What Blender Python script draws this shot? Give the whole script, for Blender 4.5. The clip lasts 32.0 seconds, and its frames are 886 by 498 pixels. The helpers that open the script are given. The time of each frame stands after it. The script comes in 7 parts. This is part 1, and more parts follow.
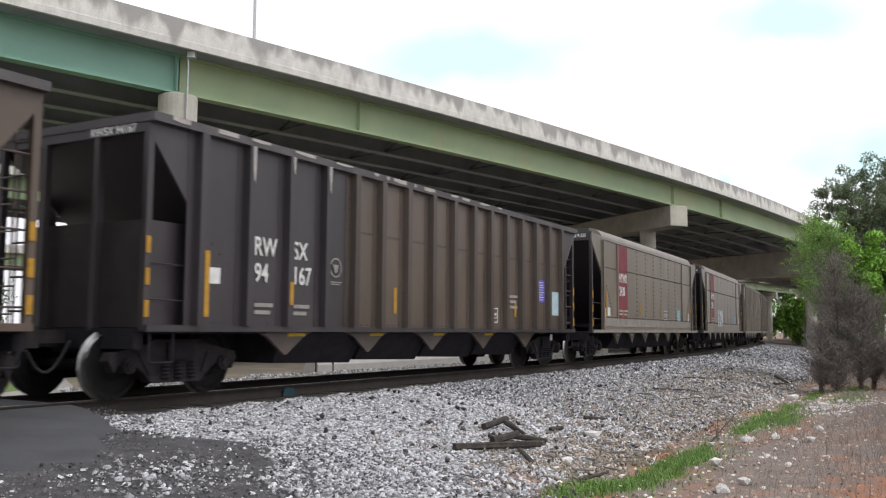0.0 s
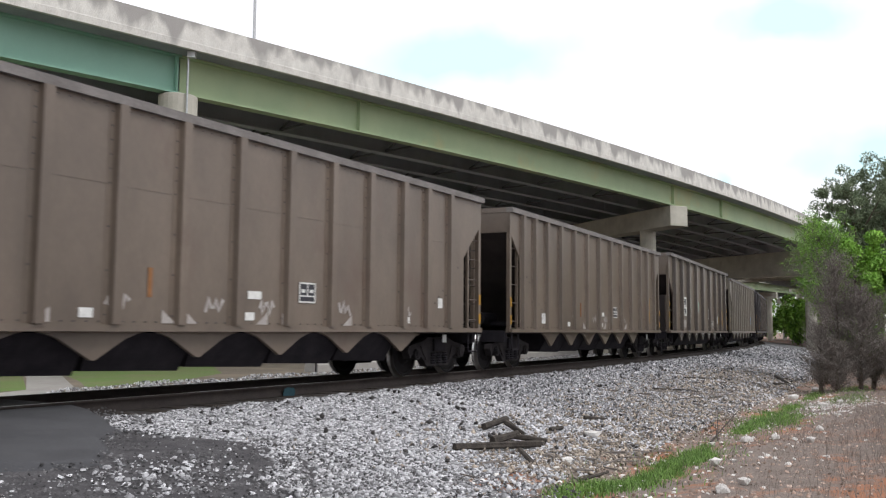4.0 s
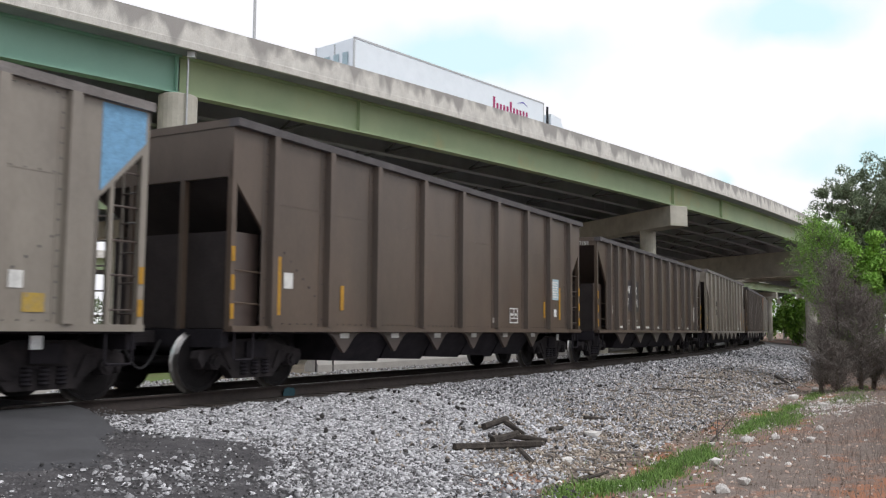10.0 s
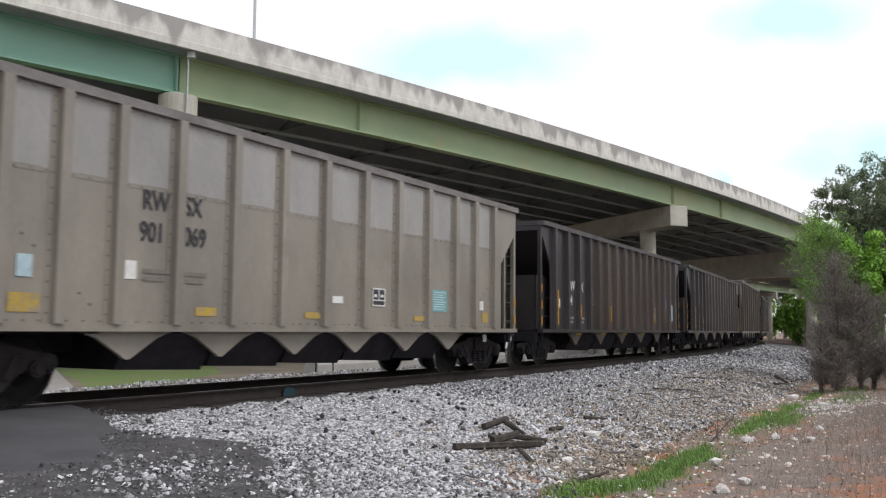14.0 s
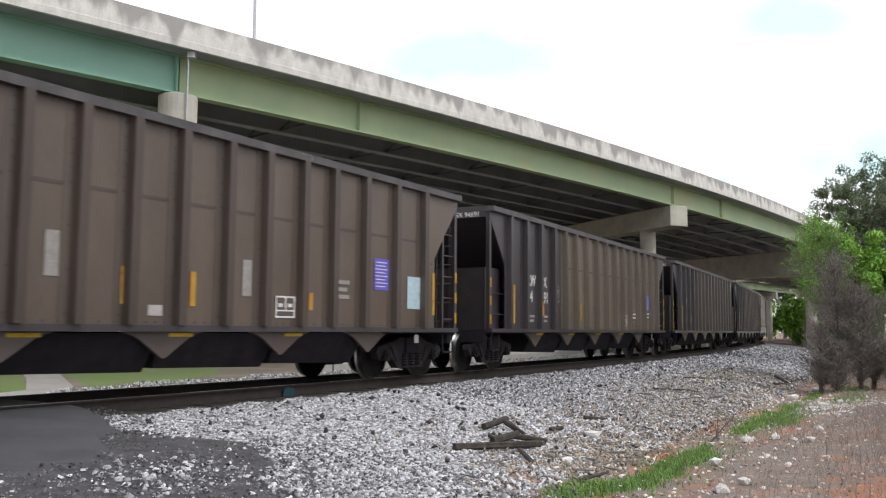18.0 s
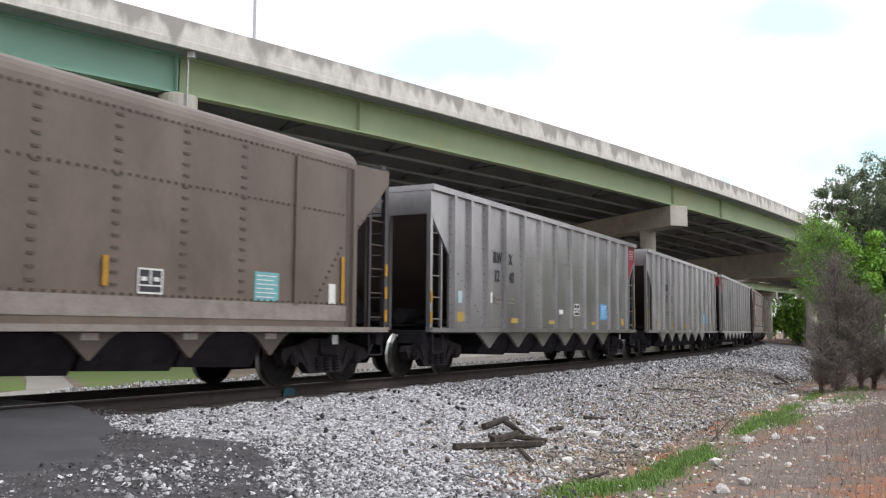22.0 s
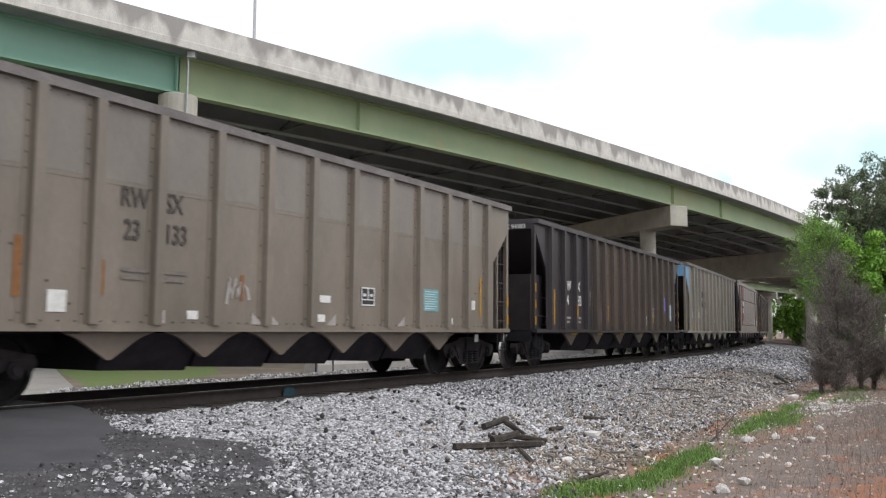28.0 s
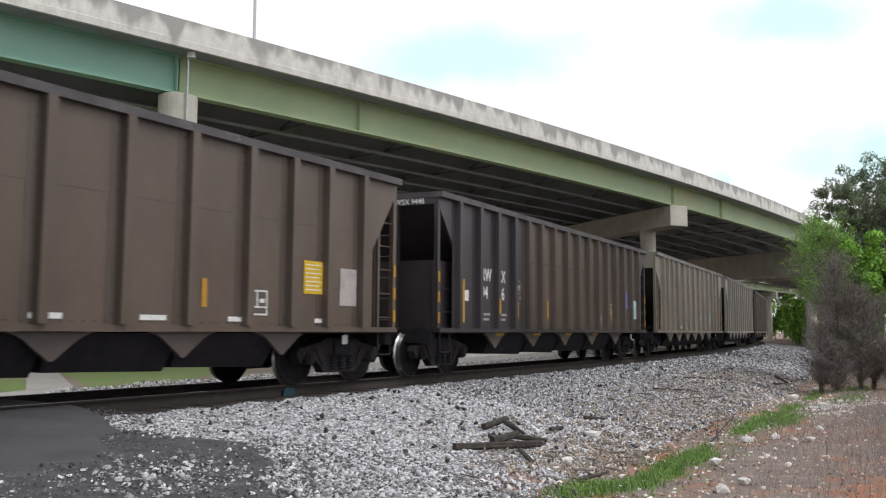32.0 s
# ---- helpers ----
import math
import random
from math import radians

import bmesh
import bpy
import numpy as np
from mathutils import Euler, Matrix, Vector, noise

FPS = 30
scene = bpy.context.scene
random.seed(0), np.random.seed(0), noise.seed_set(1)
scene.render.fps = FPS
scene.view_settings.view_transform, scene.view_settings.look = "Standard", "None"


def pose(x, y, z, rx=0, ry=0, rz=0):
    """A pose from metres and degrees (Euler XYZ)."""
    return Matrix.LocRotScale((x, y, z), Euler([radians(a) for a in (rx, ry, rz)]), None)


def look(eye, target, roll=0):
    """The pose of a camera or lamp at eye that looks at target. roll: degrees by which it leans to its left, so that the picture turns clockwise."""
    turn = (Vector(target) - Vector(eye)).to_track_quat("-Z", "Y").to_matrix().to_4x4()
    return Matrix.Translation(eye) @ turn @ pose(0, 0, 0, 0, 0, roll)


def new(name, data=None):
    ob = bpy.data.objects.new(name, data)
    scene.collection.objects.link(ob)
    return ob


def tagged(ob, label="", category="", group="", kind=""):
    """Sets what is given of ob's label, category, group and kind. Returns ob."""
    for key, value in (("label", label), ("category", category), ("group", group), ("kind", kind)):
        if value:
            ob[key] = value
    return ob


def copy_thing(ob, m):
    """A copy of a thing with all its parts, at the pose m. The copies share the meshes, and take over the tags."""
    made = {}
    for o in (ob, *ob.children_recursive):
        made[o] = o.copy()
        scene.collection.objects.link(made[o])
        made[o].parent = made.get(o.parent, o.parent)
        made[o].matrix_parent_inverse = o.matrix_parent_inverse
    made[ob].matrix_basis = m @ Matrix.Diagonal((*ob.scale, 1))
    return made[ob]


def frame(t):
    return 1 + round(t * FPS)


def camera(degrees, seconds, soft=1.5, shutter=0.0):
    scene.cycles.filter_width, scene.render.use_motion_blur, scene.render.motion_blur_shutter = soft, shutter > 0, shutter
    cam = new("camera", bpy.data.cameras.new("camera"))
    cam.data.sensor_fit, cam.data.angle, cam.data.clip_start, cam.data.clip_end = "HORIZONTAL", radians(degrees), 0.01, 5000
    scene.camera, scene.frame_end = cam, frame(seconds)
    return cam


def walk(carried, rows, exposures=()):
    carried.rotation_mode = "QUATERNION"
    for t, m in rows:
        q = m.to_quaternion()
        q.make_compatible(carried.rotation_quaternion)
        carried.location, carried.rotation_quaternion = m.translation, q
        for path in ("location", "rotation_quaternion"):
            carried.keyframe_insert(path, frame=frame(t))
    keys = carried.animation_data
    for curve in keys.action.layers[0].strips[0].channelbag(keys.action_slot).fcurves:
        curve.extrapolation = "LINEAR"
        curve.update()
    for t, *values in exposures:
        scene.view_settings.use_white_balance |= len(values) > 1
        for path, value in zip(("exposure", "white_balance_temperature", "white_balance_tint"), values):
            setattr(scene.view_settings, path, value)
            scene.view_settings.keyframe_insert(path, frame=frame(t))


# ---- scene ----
cam = camera(52.88, 32.0, soft=1.2, shutter=0.1)
EYE = (0.0, 0.0, 0.968)
# the film camera's own slow changes of exposure, in stops
EXPOSURES = [(0.0, -0.24), (3.5, -0.24), (7.0, -0.32), (10.0, -0.40), (12.0, -0.38), (14.0, -0.34), (15.5, -0.24), (17.0, -0.14), (20.0, -0.14), (22.0, -0.17), (24.0, -0.21), (25.0, -0.36), (28.0, -0.30), (30.0, -0.30), (31.0, -0.39), (32.0, -0.31)]
aim = look(EYE, (0.0, 10.0, EYE[2] + 10.0 * math.tan(radians(5.158))), 0.4475)
walk(cam, [(0.0, aim), (32.0, aim)], exposures=EXPOSURES)

# ---- world and sun ----
world = bpy.data.worlds.new("sky")
scene.world = world
world.use_nodes = True
wn, wl = world.node_tree.nodes, world.node_tree.links
wn.clear()
w_out = wn.new("ShaderNodeOutputWorld")
w_bg = wn.new("ShaderNodeBackground")
w_sky = wn.new("ShaderNodeTexSky")
w_sky.sky_type = "NISHITA"
w_sky.sun_disc = False
w_sky.sun_elevation = radians(52)
w_sky.sun_rotation = radians(115)
w_gain = wn.new("ShaderNodeVectorMath")
w_gain.operation = "SCALE"
w_gain.inputs["Scale"].default_value = 0.15
w_geo = wn.new("ShaderNodeTexCoord")
w_map = wn.new("ShaderNodeMapping")
w_map.inputs["Scale"].default_value = (1.0, 1.0, 2.4)
w_map.inputs["Location"].default_value = (0.35, 0.1, 0.62)
w_noise = wn.new("ShaderNodeTexNoise")
w_noise.inputs["Scale"].default_value = 2.6
w_noise.inputs["Detail"].default_value = 5.0
w_noise.inputs["Roughness"].default_value = 0.5
w_ramp = wn.new("ShaderNodeValToRGB")
w_ramp.color_ramp.elements[0].position = 0.22
w_ramp.color_ramp.elements[0].color = (0.0, 0.0, 0.0, 1)
w_ramp.color_ramp.elements[1].position = 0.30
w_ramp.color_ramp.elements[1].color = (1, 1, 1, 1)
w_mix = wn.new("ShaderNodeMixRGB")
w_blue = wn.new("ShaderNodeMixRGB")
w_blue.inputs["Fac"].default_value = 0.94
w_blue.inputs["Color2"].default_value = (1.0, 1.32, 1.40, 1)
w_mix.inputs["Color2"].default_value = (1.34, 1.34, 1.40, 1)
wl.new(w_geo.outputs["Generated"], w_map.inputs["Vector"])
wl.new(w_map.outputs["Vector"], w_noise.inputs["Vector"])
wl.new(w_noise.outputs["Fac"], w_ramp.inputs["Fac"])
# openings in the cloud: direction, width, sharpness
w_warp = wn.new("ShaderNodeTexNoise")
w_warp.inputs["Scale"].default_value = 9.0
w_warp.inputs["Detail"].default_value = 4.0
wl.new(w_geo.outputs["Generated"], w_warp.inputs["Vector"])
w_off = wn.new("ShaderNodeVectorMath")
w_off.operation = "MULTIPLY_ADD"
w_off.inputs[1].default_value = (0.18, 0.18, 0.09)
wl.new(w_warp.outputs["Color"], w_off.inputs[0])
wl.new(w_geo.outputs["Generated"], w_off.inputs[2])
cover = w_ramp.outputs["Color"]
for centre, wide, high in (((0.027, 0.954, 0.299), 0.15, 0.040), ((0.345, 0.884, 0.318), 0.085, 0.036), ((0.435, 0.885, 0.180), 0.085, 0.032), ((0.30, 0.94, 0.165), 0.022, 0.02), ((-0.5, 0.6, 0.6), 0.3, 0.12), ((0.2, -0.8, 0.55), 0.4, 0.15)):
    c = Vector(centre) + Vector((0.09, 0.09, 0.045))
    w_d = wn.new("ShaderNodeVectorMath")
    w_d.operation = "SUBTRACT"
    w_d.inputs[1].default_value = c
    wl.new(w_off.outputs["Vector"], w_d.inputs[0])
    w_e = wn.new("ShaderNodeVectorMath")
    w_e.operation = "MULTIPLY"
    w_e.inputs[1].default_value = (1 / wide, 1 / wide, 1 / high)
    wl.new(w_d.outputs["Vector"], w_e.inputs[0])
    w_l = wn.new("ShaderNodeVectorMath")
    w_l.operation = "LENGTH"
    wl.new(w_e.outputs["Vector"], w_l.inputs[0])
    w_r = wn.new("ShaderNodeMapRange")
    w_r.inputs["From Min"].default_value = 0.5
    w_r.inputs["From Max"].default_value = 1.2
    wl.new(w_l.outputs["Value"], w_r.inputs["Value"])
    w_m = wn.new("ShaderNodeMath")
    w_m.operation = "MULTIPLY"
    wl.new(cover, w_m.inputs[0])
    wl.new(w_r.outputs["Result"], w_m.inputs[1])
    cover = w_m.outputs["Value"]
wl.new(cover, w_mix.inputs["Fac"])
wl.new(w_sky.outputs["Color"], w_gain.inputs[0])
wl.new(w_gain.outputs["Vector"], w_blue.inputs["Color1"])
wl.new(w_blue.outputs["Color"], w_mix.inputs["Color1"])
wl.new(w_mix.outputs["Color"], w_bg.inputs["Color"])
w_bg.inputs["Strength"].default_value = 1.0
wl.new(w_bg.outputs["Background"], w_out.inputs["Surface"])

sun = new("sun", bpy.data.lights.new("sun", "SUN"))
sun.data.energy = 1.55
sun.data.angle = radians(20)
sun.data.color = (1.0, 0.98, 0.96)
sun.matrix_world = look((0, 0, 40), (-0.75 * 30, 0.35 * 30, 40 - 32))
scene.view_settings.exposure = 0.0


# ---- materials ----
def surface(name, light, dark, scale=6.0, rough=0.8, metal=0.0, bump=0.2, fine=60.0,
            stretch=(1, 1, 1), wear=None, wear_at=0.62, island=0.0, spec=0.3, per_object=0.0, grain_mix=0.35):
    """Two-scale noise between two colours, optional wear colour, fine relief."""
    m = bpy.data.materials.new(name)
    m.use_nodes = True
    n, l = m.node_tree.nodes, m.node_tree.links
    b = n["Principled BSDF"]
    b.inputs["Roughness"].default_value = rough
    b.inputs["Metallic"].default_value = metal
    b.inputs["Specular IOR Level"].default_value = spec
    tc = n.new("ShaderNodeTexCoord")
    mp = n.new("ShaderNodeMapping")
    mp.inputs["Scale"].default_value = stretch
    l.new(tc.outputs["Object"], mp.inputs["Vector"])
    n1 = n.new("ShaderNodeTexNoise")
    n1.inputs["Scale"].default_value = scale
    n1.inputs["Detail"].default_value = 6.0
    n1.inputs["Roughness"].default_value = 0.6
    l.new(mp.outputs["Vector"], n1.inputs["Vector"])
    n2 = n.new("ShaderNodeTexNoise")
    n2.inputs["Scale"].default_value = fine
    n2.inputs["Detail"].default_value = 3.0
    l.new(mp.outputs["Vector"], n2.inputs["Vector"])
    r1 = n.new("ShaderNodeMapRange")
    r1.inputs["From Min"].default_value = 0.3
    r1.inputs["From Max"].default_value = 0.7
    l.new(n1.outputs["Fac"], r1.inputs["Value"])
    mix = n.new("ShaderNodeMixRGB")
    mix.inputs["Color1"].default_value = (*dark, 1)
    mix.inputs["Color2"].default_value = (*light, 1)
    l.new(r1.outputs["Result"], mix.inputs["Fac"])
    colour = mix.outputs["Color"]
    grain = n.new("ShaderNodeMixRGB")
    grain.blend_type = "OVERLAY"
    grain.inputs["Fac"].default_value = grain_mix
    l.new(colour, grain.inputs["Color1"])
    l.new(n2.outputs["Fac"], grain.inputs["Color2"])
    colour = grain.outputs["Color"]
    if wear is not None:
        n3 = n.new("ShaderNodeTexNoise")
        n3.inputs["Scale"].default_value = scale * 0.6
        n3.inputs["Detail"].default_value = 8.0
        n3.inputs["Roughness"].default_value = 0.7
        l.new(mp.outputs["Vector"], n3.inputs["Vector"])
        r3 = n.new("ShaderNodeMapRange")
        r3.inputs["From Min"].default_value = wear_at
        r3.inputs["From Max"].default_value = wear_at + 0.1
        l.new(n3.outputs["Fac"], r3.inputs["Value"])
        m3 = n.new("ShaderNodeMixRGB")
        m3.inputs["Color2"].default_value = (*wear, 1)
        l.new(r3.outputs["Result"], m3.inputs["Fac"])
        l.new(colour, m3.inputs["Color1"])
        colour = m3.outputs["Color"]
    for amount, source in ((island, "island"), (per_object, "object")):
        if amount:
            if source == "island":
                src = n.new("ShaderNodeNewGeometry").outputs["Random Per Island"]
            else:
                src = n.new("ShaderNodeObjectInfo").outputs["Random"]
            hv = n.new("ShaderNodeMapRange")
            hv.inputs["To Min"].default_value = 1.0 - amount
            hv.inputs["To Max"].default_value = 1.0 + amount
            l.new(src, hv.inputs["Value"])
            sc = n.new("ShaderNodeVectorMath")
            sc.operation = "SCALE"
            l.new(colour, sc.inputs[0])
            l.new(hv.outputs["Result"], sc.inputs["Scale"])
            colour = sc.outputs["Vector"]
    l.new(colour, b.inputs["Base Color"])
    if bump:
        bp = n.new("ShaderNodeBump")
        bp.inputs["Strength"].default_value = bump
        bp.inputs["Distance"].default_value = 0.02
        l.new(n2.outputs["Fac"], bp.inputs["Height"])
        l.new(bp.outputs["Normal"], b.inputs["Normal"])
    return m


def paint(name, colour, rough=0.6):
    d = tuple(c * 0.72 for c in colour)
    return surface(name, colour, d, 9.0, rough, bump=0.05, fine=40.0)


M = {
    "clay": surface("clay_soil", (0.250, 0.205, 0.180), (0.165, 0.132, 0.114), 1.4, 0.95, bump=1.0, fine=26, wear=(0.34, 0.155, 0.088), wear_at=0.505, grain_mix=0.7),
    "soil": surface("soil", (0.27, 0.22, 0.17), (0.16, 0.14, 0.11), 0.6, 0.95, bump=0.7, fine=20),
    "ballast_bed": surface("crushed_stone_bed", (0.30, 0.298, 0.305), (0.12, 0.119, 0.123), 22, 0.95, bump=1.0, fine=38),
    "stone": surface("crushed_stone", (0.54, 0.535, 0.555), (0.25, 0.248, 0.26), 14, 0.85, bump=0.4, fine=80, island=0.85),
    "dust": surface("coal_dust", (0.088, 0.080, 0.078), (0.046, 0.042, 0.042), 3, 0.95, bump=0.8, fine=40),
    "dark_gravel": surface("dusty_dark_gravel", (0.115, 0.110, 0.116), (0.050, 0.048, 0.052), 3.5, 0.95, bump=1.0, fine=55, grain_mix=0.8),
    "litter": surface("dead_leaf_litter", (0.42, 0.36, 0.30), (0.26, 0.215, 0.175), 5, 0.95, bump=0.1, island=0.5),
    "asphalt": surface("asphalt", (0.085, 0.085, 0.092), (0.06, 0.06, 0.065), 1.5, 0.9, bump=0.4, fine=120, wear=(0.10, 0.10, 0.10), wear_at=0.62),
    "concrete_road": surface("concrete_paving", (0.42, 0.40, 0.37), (0.32, 0.30, 0.28), 0.7, 0.9, bump=0.2),
    "concrete": surface("concrete", (0.60, 0.575, 0.50), (0.43, 0.41, 0.355), 1.1, 0.9, bump=0.15, fine=30, wear=(0.30, 0.28, 0.25), wear_at=0.63, grain_mix=0.2),
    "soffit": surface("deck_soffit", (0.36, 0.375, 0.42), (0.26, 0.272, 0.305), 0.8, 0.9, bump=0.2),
    "girder_green": surface("green_girder_paint", (0.43, 0.52, 0.32), (0.34, 0.44, 0.27), 0.5, 0.6, bump=0.03, wear=(0.44, 0.47, 0.27), wear_at=0.55, grain_mix=0.12),
    "girder_teal": surface("teal_girder_paint", (0.29, 0.50, 0.40), (0.235, 0.42, 0.335), 0.5, 0.6, bump=0.03, grain_mix=0.12),
    # the outer girders' paint, greyed to how it looks in shade
    "girder_dark": surface("shaded_inner_girder_paint", (0.40, 0.43, 0.475), (0.30, 0.325, 0.365), 0.8, 0.7, bump=0.05),
    "galv": surface("galvanised_steel", (0.55, 0.56, 0.57), (0.42, 0.43, 0.44), 12, 0.45, metal=0.6, bump=0.05),
    "rail": surface("rusty_rail_steel", (0.055, 0.044, 0.040), (0.035, 0.029, 0.028), 7, 0.8, metal=0.2, bump=0.2),
    "chord": surface("dusty_top_chord", (0.235, 0.220, 0.215), (0.150, 0.138, 0.134), 2.5, 0.8, bump=0.1, stretch=(1, 1, 1), fine=30),
    "chord_dark": surface("grimy_top_chord", (0.115, 0.108, 0.112), (0.065, 0.060, 0.063), 2.5, 0.7, bump=0.1, fine=30, wear=(0.36, 0.35, 0.35), wear_at=0.66),
    "rail_head": surface("polished_rail_head", (0.42, 0.41, 0.40), (0.30, 0.29, 0.28), 4, 0.3, metal=0.9, bump=0.05),
    "tie": surface("creosoted_timber", (0.075, 0.06, 0.05), (0.035, 0.03, 0.027), 5, 0.9, bump=0.5, fine=50, stretch=(1, 6, 1)),
    "old_wood": surface("weathered_grey_timber", (0.085, 0.072, 0.062), (0.032, 0.027, 0.024), 6, 0.9, bump=0.6, fine=40),
    "bark": surface("bark", (0.15, 0.12, 0.095), (0.07, 0.055, 0.045), 10, 0.95, bump=0.8, fine=40),
    "twig": surface("bare_twigs", (0.27, 0.24, 0.22), (0.17, 0.15, 0.137), 8, 0.95, bump=0.2, island=0.2),
    "leaf": surface("broad_leaves", (0.20, 0.36, 0.05), (0.10, 0.20, 0.035), 1.2, 0.6, bump=0.0, island=0.45),
    "leaf_bright": surface("bright_young_leaves", (0.26, 0.47, 0.07), (0.15, 0.31, 0.05), 1.4, 0.6, bump=0.0, island=0.4),
    "leaf_dark": surface("dark_leaves", (0.20, 0.25, 0.15), (0.105, 0.14, 0.08), 1.2, 0.65, bump=0.0, island=0.4),
    "needle": surface("dull_cedar_needles", (0.215, 0.19, 0.168), (0.14, 0.124, 0.11), 1.5, 0.9, bump=0.0, island=0.2),
    "grass": surface("fresh_grass", (0.20, 0.33, 0.085), (0.125, 0.225, 0.06), 2.0, 0.7, bump=0.0, island=0.45),
    "dry_grass": surface("dry_grass", (0.30, 0.24, 0.18), (0.17, 0.135, 0.10), 2.0, 0.9, bump=0.0, island=0.35),
    "turf": surface("turf", (0.14, 0.24, 0.06), (0.20, 0.20, 0.10), 0.5, 0.9, bump=0.6, fine=25),
    "pale_rock": surface("pale_rock", (0.76, 0.74, 0.72), (0.55, 0.52, 0.50), 6, 0.9, bump=0.5, per_object=0.2),
    "under": surface("grimy_underframe_steel", (0.032, 0.029, 0.034), (0.019, 0.017, 0.021), 4, 0.9, bump=0.2, spec=0.12),
    "truck": surface("grimy_cast_steel", (0.040, 0.035, 0.037), (0.017, 0.015, 0.017), 5, 0.85, bump=0.3, spec=0.15),
    "wheel": surface("wheel_steel", (0.018, 0.016, 0.017), (0.011, 0.010, 0.011), 6, 0.75, bump=0.1, spec=0.15),
    "tread": surface("polished_wheel_tread", (0.55, 0.54, 0.53), (0.40, 0.39, 0.38), 5, 0.3, metal=0.95, bump=0.02),
    "yellow": paint("yellow_reflective_tape", (0.50, 0.27, 0.035), 0.5),
    "white": paint("white_stencil_paint", (0.80, 0.80, 0.78), 0.6),
    "grey_mark": paint("faded_stencil_paint", (0.33, 0.31, 0.29), 0.7),
    "dark_mark": paint("dark_stencil_paint", (0.055, 0.055, 0.065), 0.7),
    "blue": paint("blue_notice_paint", (0.14, 0.12, 0.55), 0.6),
    "cyan": paint("pale_cyan_notice_paint", (0.20, 0.46, 0.50), 0.6),
    "sky_blue": paint("sky_blue_notice_paint", (0.12, 0.42, 0.80), 0.6),
    "pale_blue": paint("pale_blue_plate", (0.46, 0.60, 0.66), 0.6),
    "gold": paint("golden_yellow_paint", (0.72, 0.48, 0.03), 0.6),
    "red": surface("faded_red_panel_paint", (0.22, 0.045, 0.058), (0.15, 0.033, 0.045), 3, 0.6, bump=0.05),
    "orange": paint("orange_end_paint", (0.60, 0.22, 0.06), 0.6),
    "maroon": paint("maroon_end_paint", (0.26, 0.03, 0.045), 0.6),
    "end_blue": paint("light_blue_end_paint", (0.20, 0.42, 0.66), 0.6),
    "cross_steel": surface("dull_cross_frame_steel", (0.16, 0.165, 0.18), (0.11, 0.113, 0.125), 1.0, 0.8, bump=0.05),
    "bulkhead": surface("dark_bulkhead_paint", (0.058, 0.048, 0.048), (0.036, 0.031, 0.031), 1.5, 0.8, bump=0.05, spec=0.2),
    "rivet_brown": paint("dark_brown_rivets", (0.104, 0.084, 0.069), 0.6),
    "rivet_grey": paint("dark_grey_rivets", (0.13, 0.125, 0.125), 0.6),
    "band": surface("dusty_drab_band", (0.29, 0.262, 0.24), (0.20, 0.178, 0.16), 4, 0.8, bump=0.1),
    "pale_sill": surface("dusty_white_sill", (0.46, 0.43, 0.41), (0.33, 0.30, 0.285), 4, 0.8, bump=0.1),
    "spray_white": paint("white_spray_paint", (0.66, 0.72, 0.74), 0.6),
    "trailer": surface("white_trailer_skin", (0.86, 0.92, 0.97), (0.80, 0.86, 0.91), 2, 0.4, bump=0.02),
    "black": paint("black_rubber", (0.032, 0.031, 0.034), 0.9),
    "blue_spray": paint("blue_marking_spray", (0.03, 0.075, 0.095), 0.9),
}


def stained_parapet():
    """Pale concrete with dark run-off stains that hang in uneven tongues from its upper edge."""
    m = surface("stained_parapet_concrete", (0.74, 0.72, 0.675), (0.55, 0.53, 0.50), 1.7, 0.9, bump=0.4, fine=24, stretch=(1.6, 1.6, 0.9), grain_mix=0.45)
    n, l = m.node_tree.nodes, m.node_tree.links
    b = n["Principled BSDF"]
    base = b.inputs["Base Color"].links[0].from_socket
    tc = n.new("ShaderNodeTexCoord")
    sep = n.new("ShaderNodeSeparateXYZ")
    l.new(tc.outputs["Object"], sep.inputs["Vector"])
    mp = n.new("ShaderNodeMapping")
    mp.inputs["Scale"].default_value = (1.0, 1.0, 0.3)
    l.new(tc.outputs["Object"], mp.inputs["Vector"])
    tongue = n.new("ShaderNodeTexNoise")
    tongue.inputs["Scale"].default_value = 1.25
    tongue.inputs["Detail"].default_value = 2.5
    tongue.inputs["Roughness"].default_value = 0.55
    l.new(mp.outputs["Vector"], tongue.inputs["Vector"])
    height = n.new("ShaderNodeMapRange")
    height.inputs["From Min"].default_value = 9.76
    height.inputs["From Max"].default_value = 10.68
    height.inputs["To Min"].default_value = -0.24
    height.inputs["To Max"].default_value = 0.08
    l.new(sep.outputs["Z"], height.inputs["Value"])
    add = n.new("ShaderNodeMath")
    l.new(tongue.outputs["Fac"], add.inputs[0])
    l.new(height.outputs["Result"], add.inputs[1])
    mask = n.new("ShaderNodeMapRange")
    mask.inputs["From Min"].default_value = 0.41
    mask.inputs["From Max"].default_value = 0.54
    mask.inputs["To Max"].default_value = 0.85
    l.new(add.outputs["Value"], mask.inputs["Value"])
    mix = n.new("ShaderNodeMixRGB")
    mix.inputs["Color2"].default_value = (0.31, 0.295, 0.285, 1)
    l.new(mask.outputs["Result"], mix.inputs["Fac"])
    l.new(base, mix.inputs["Color1"])
    l.new(mix.outputs["Color"], b.inputs["Base Color"])
    return m


M["parapet"] = stained_parapet()


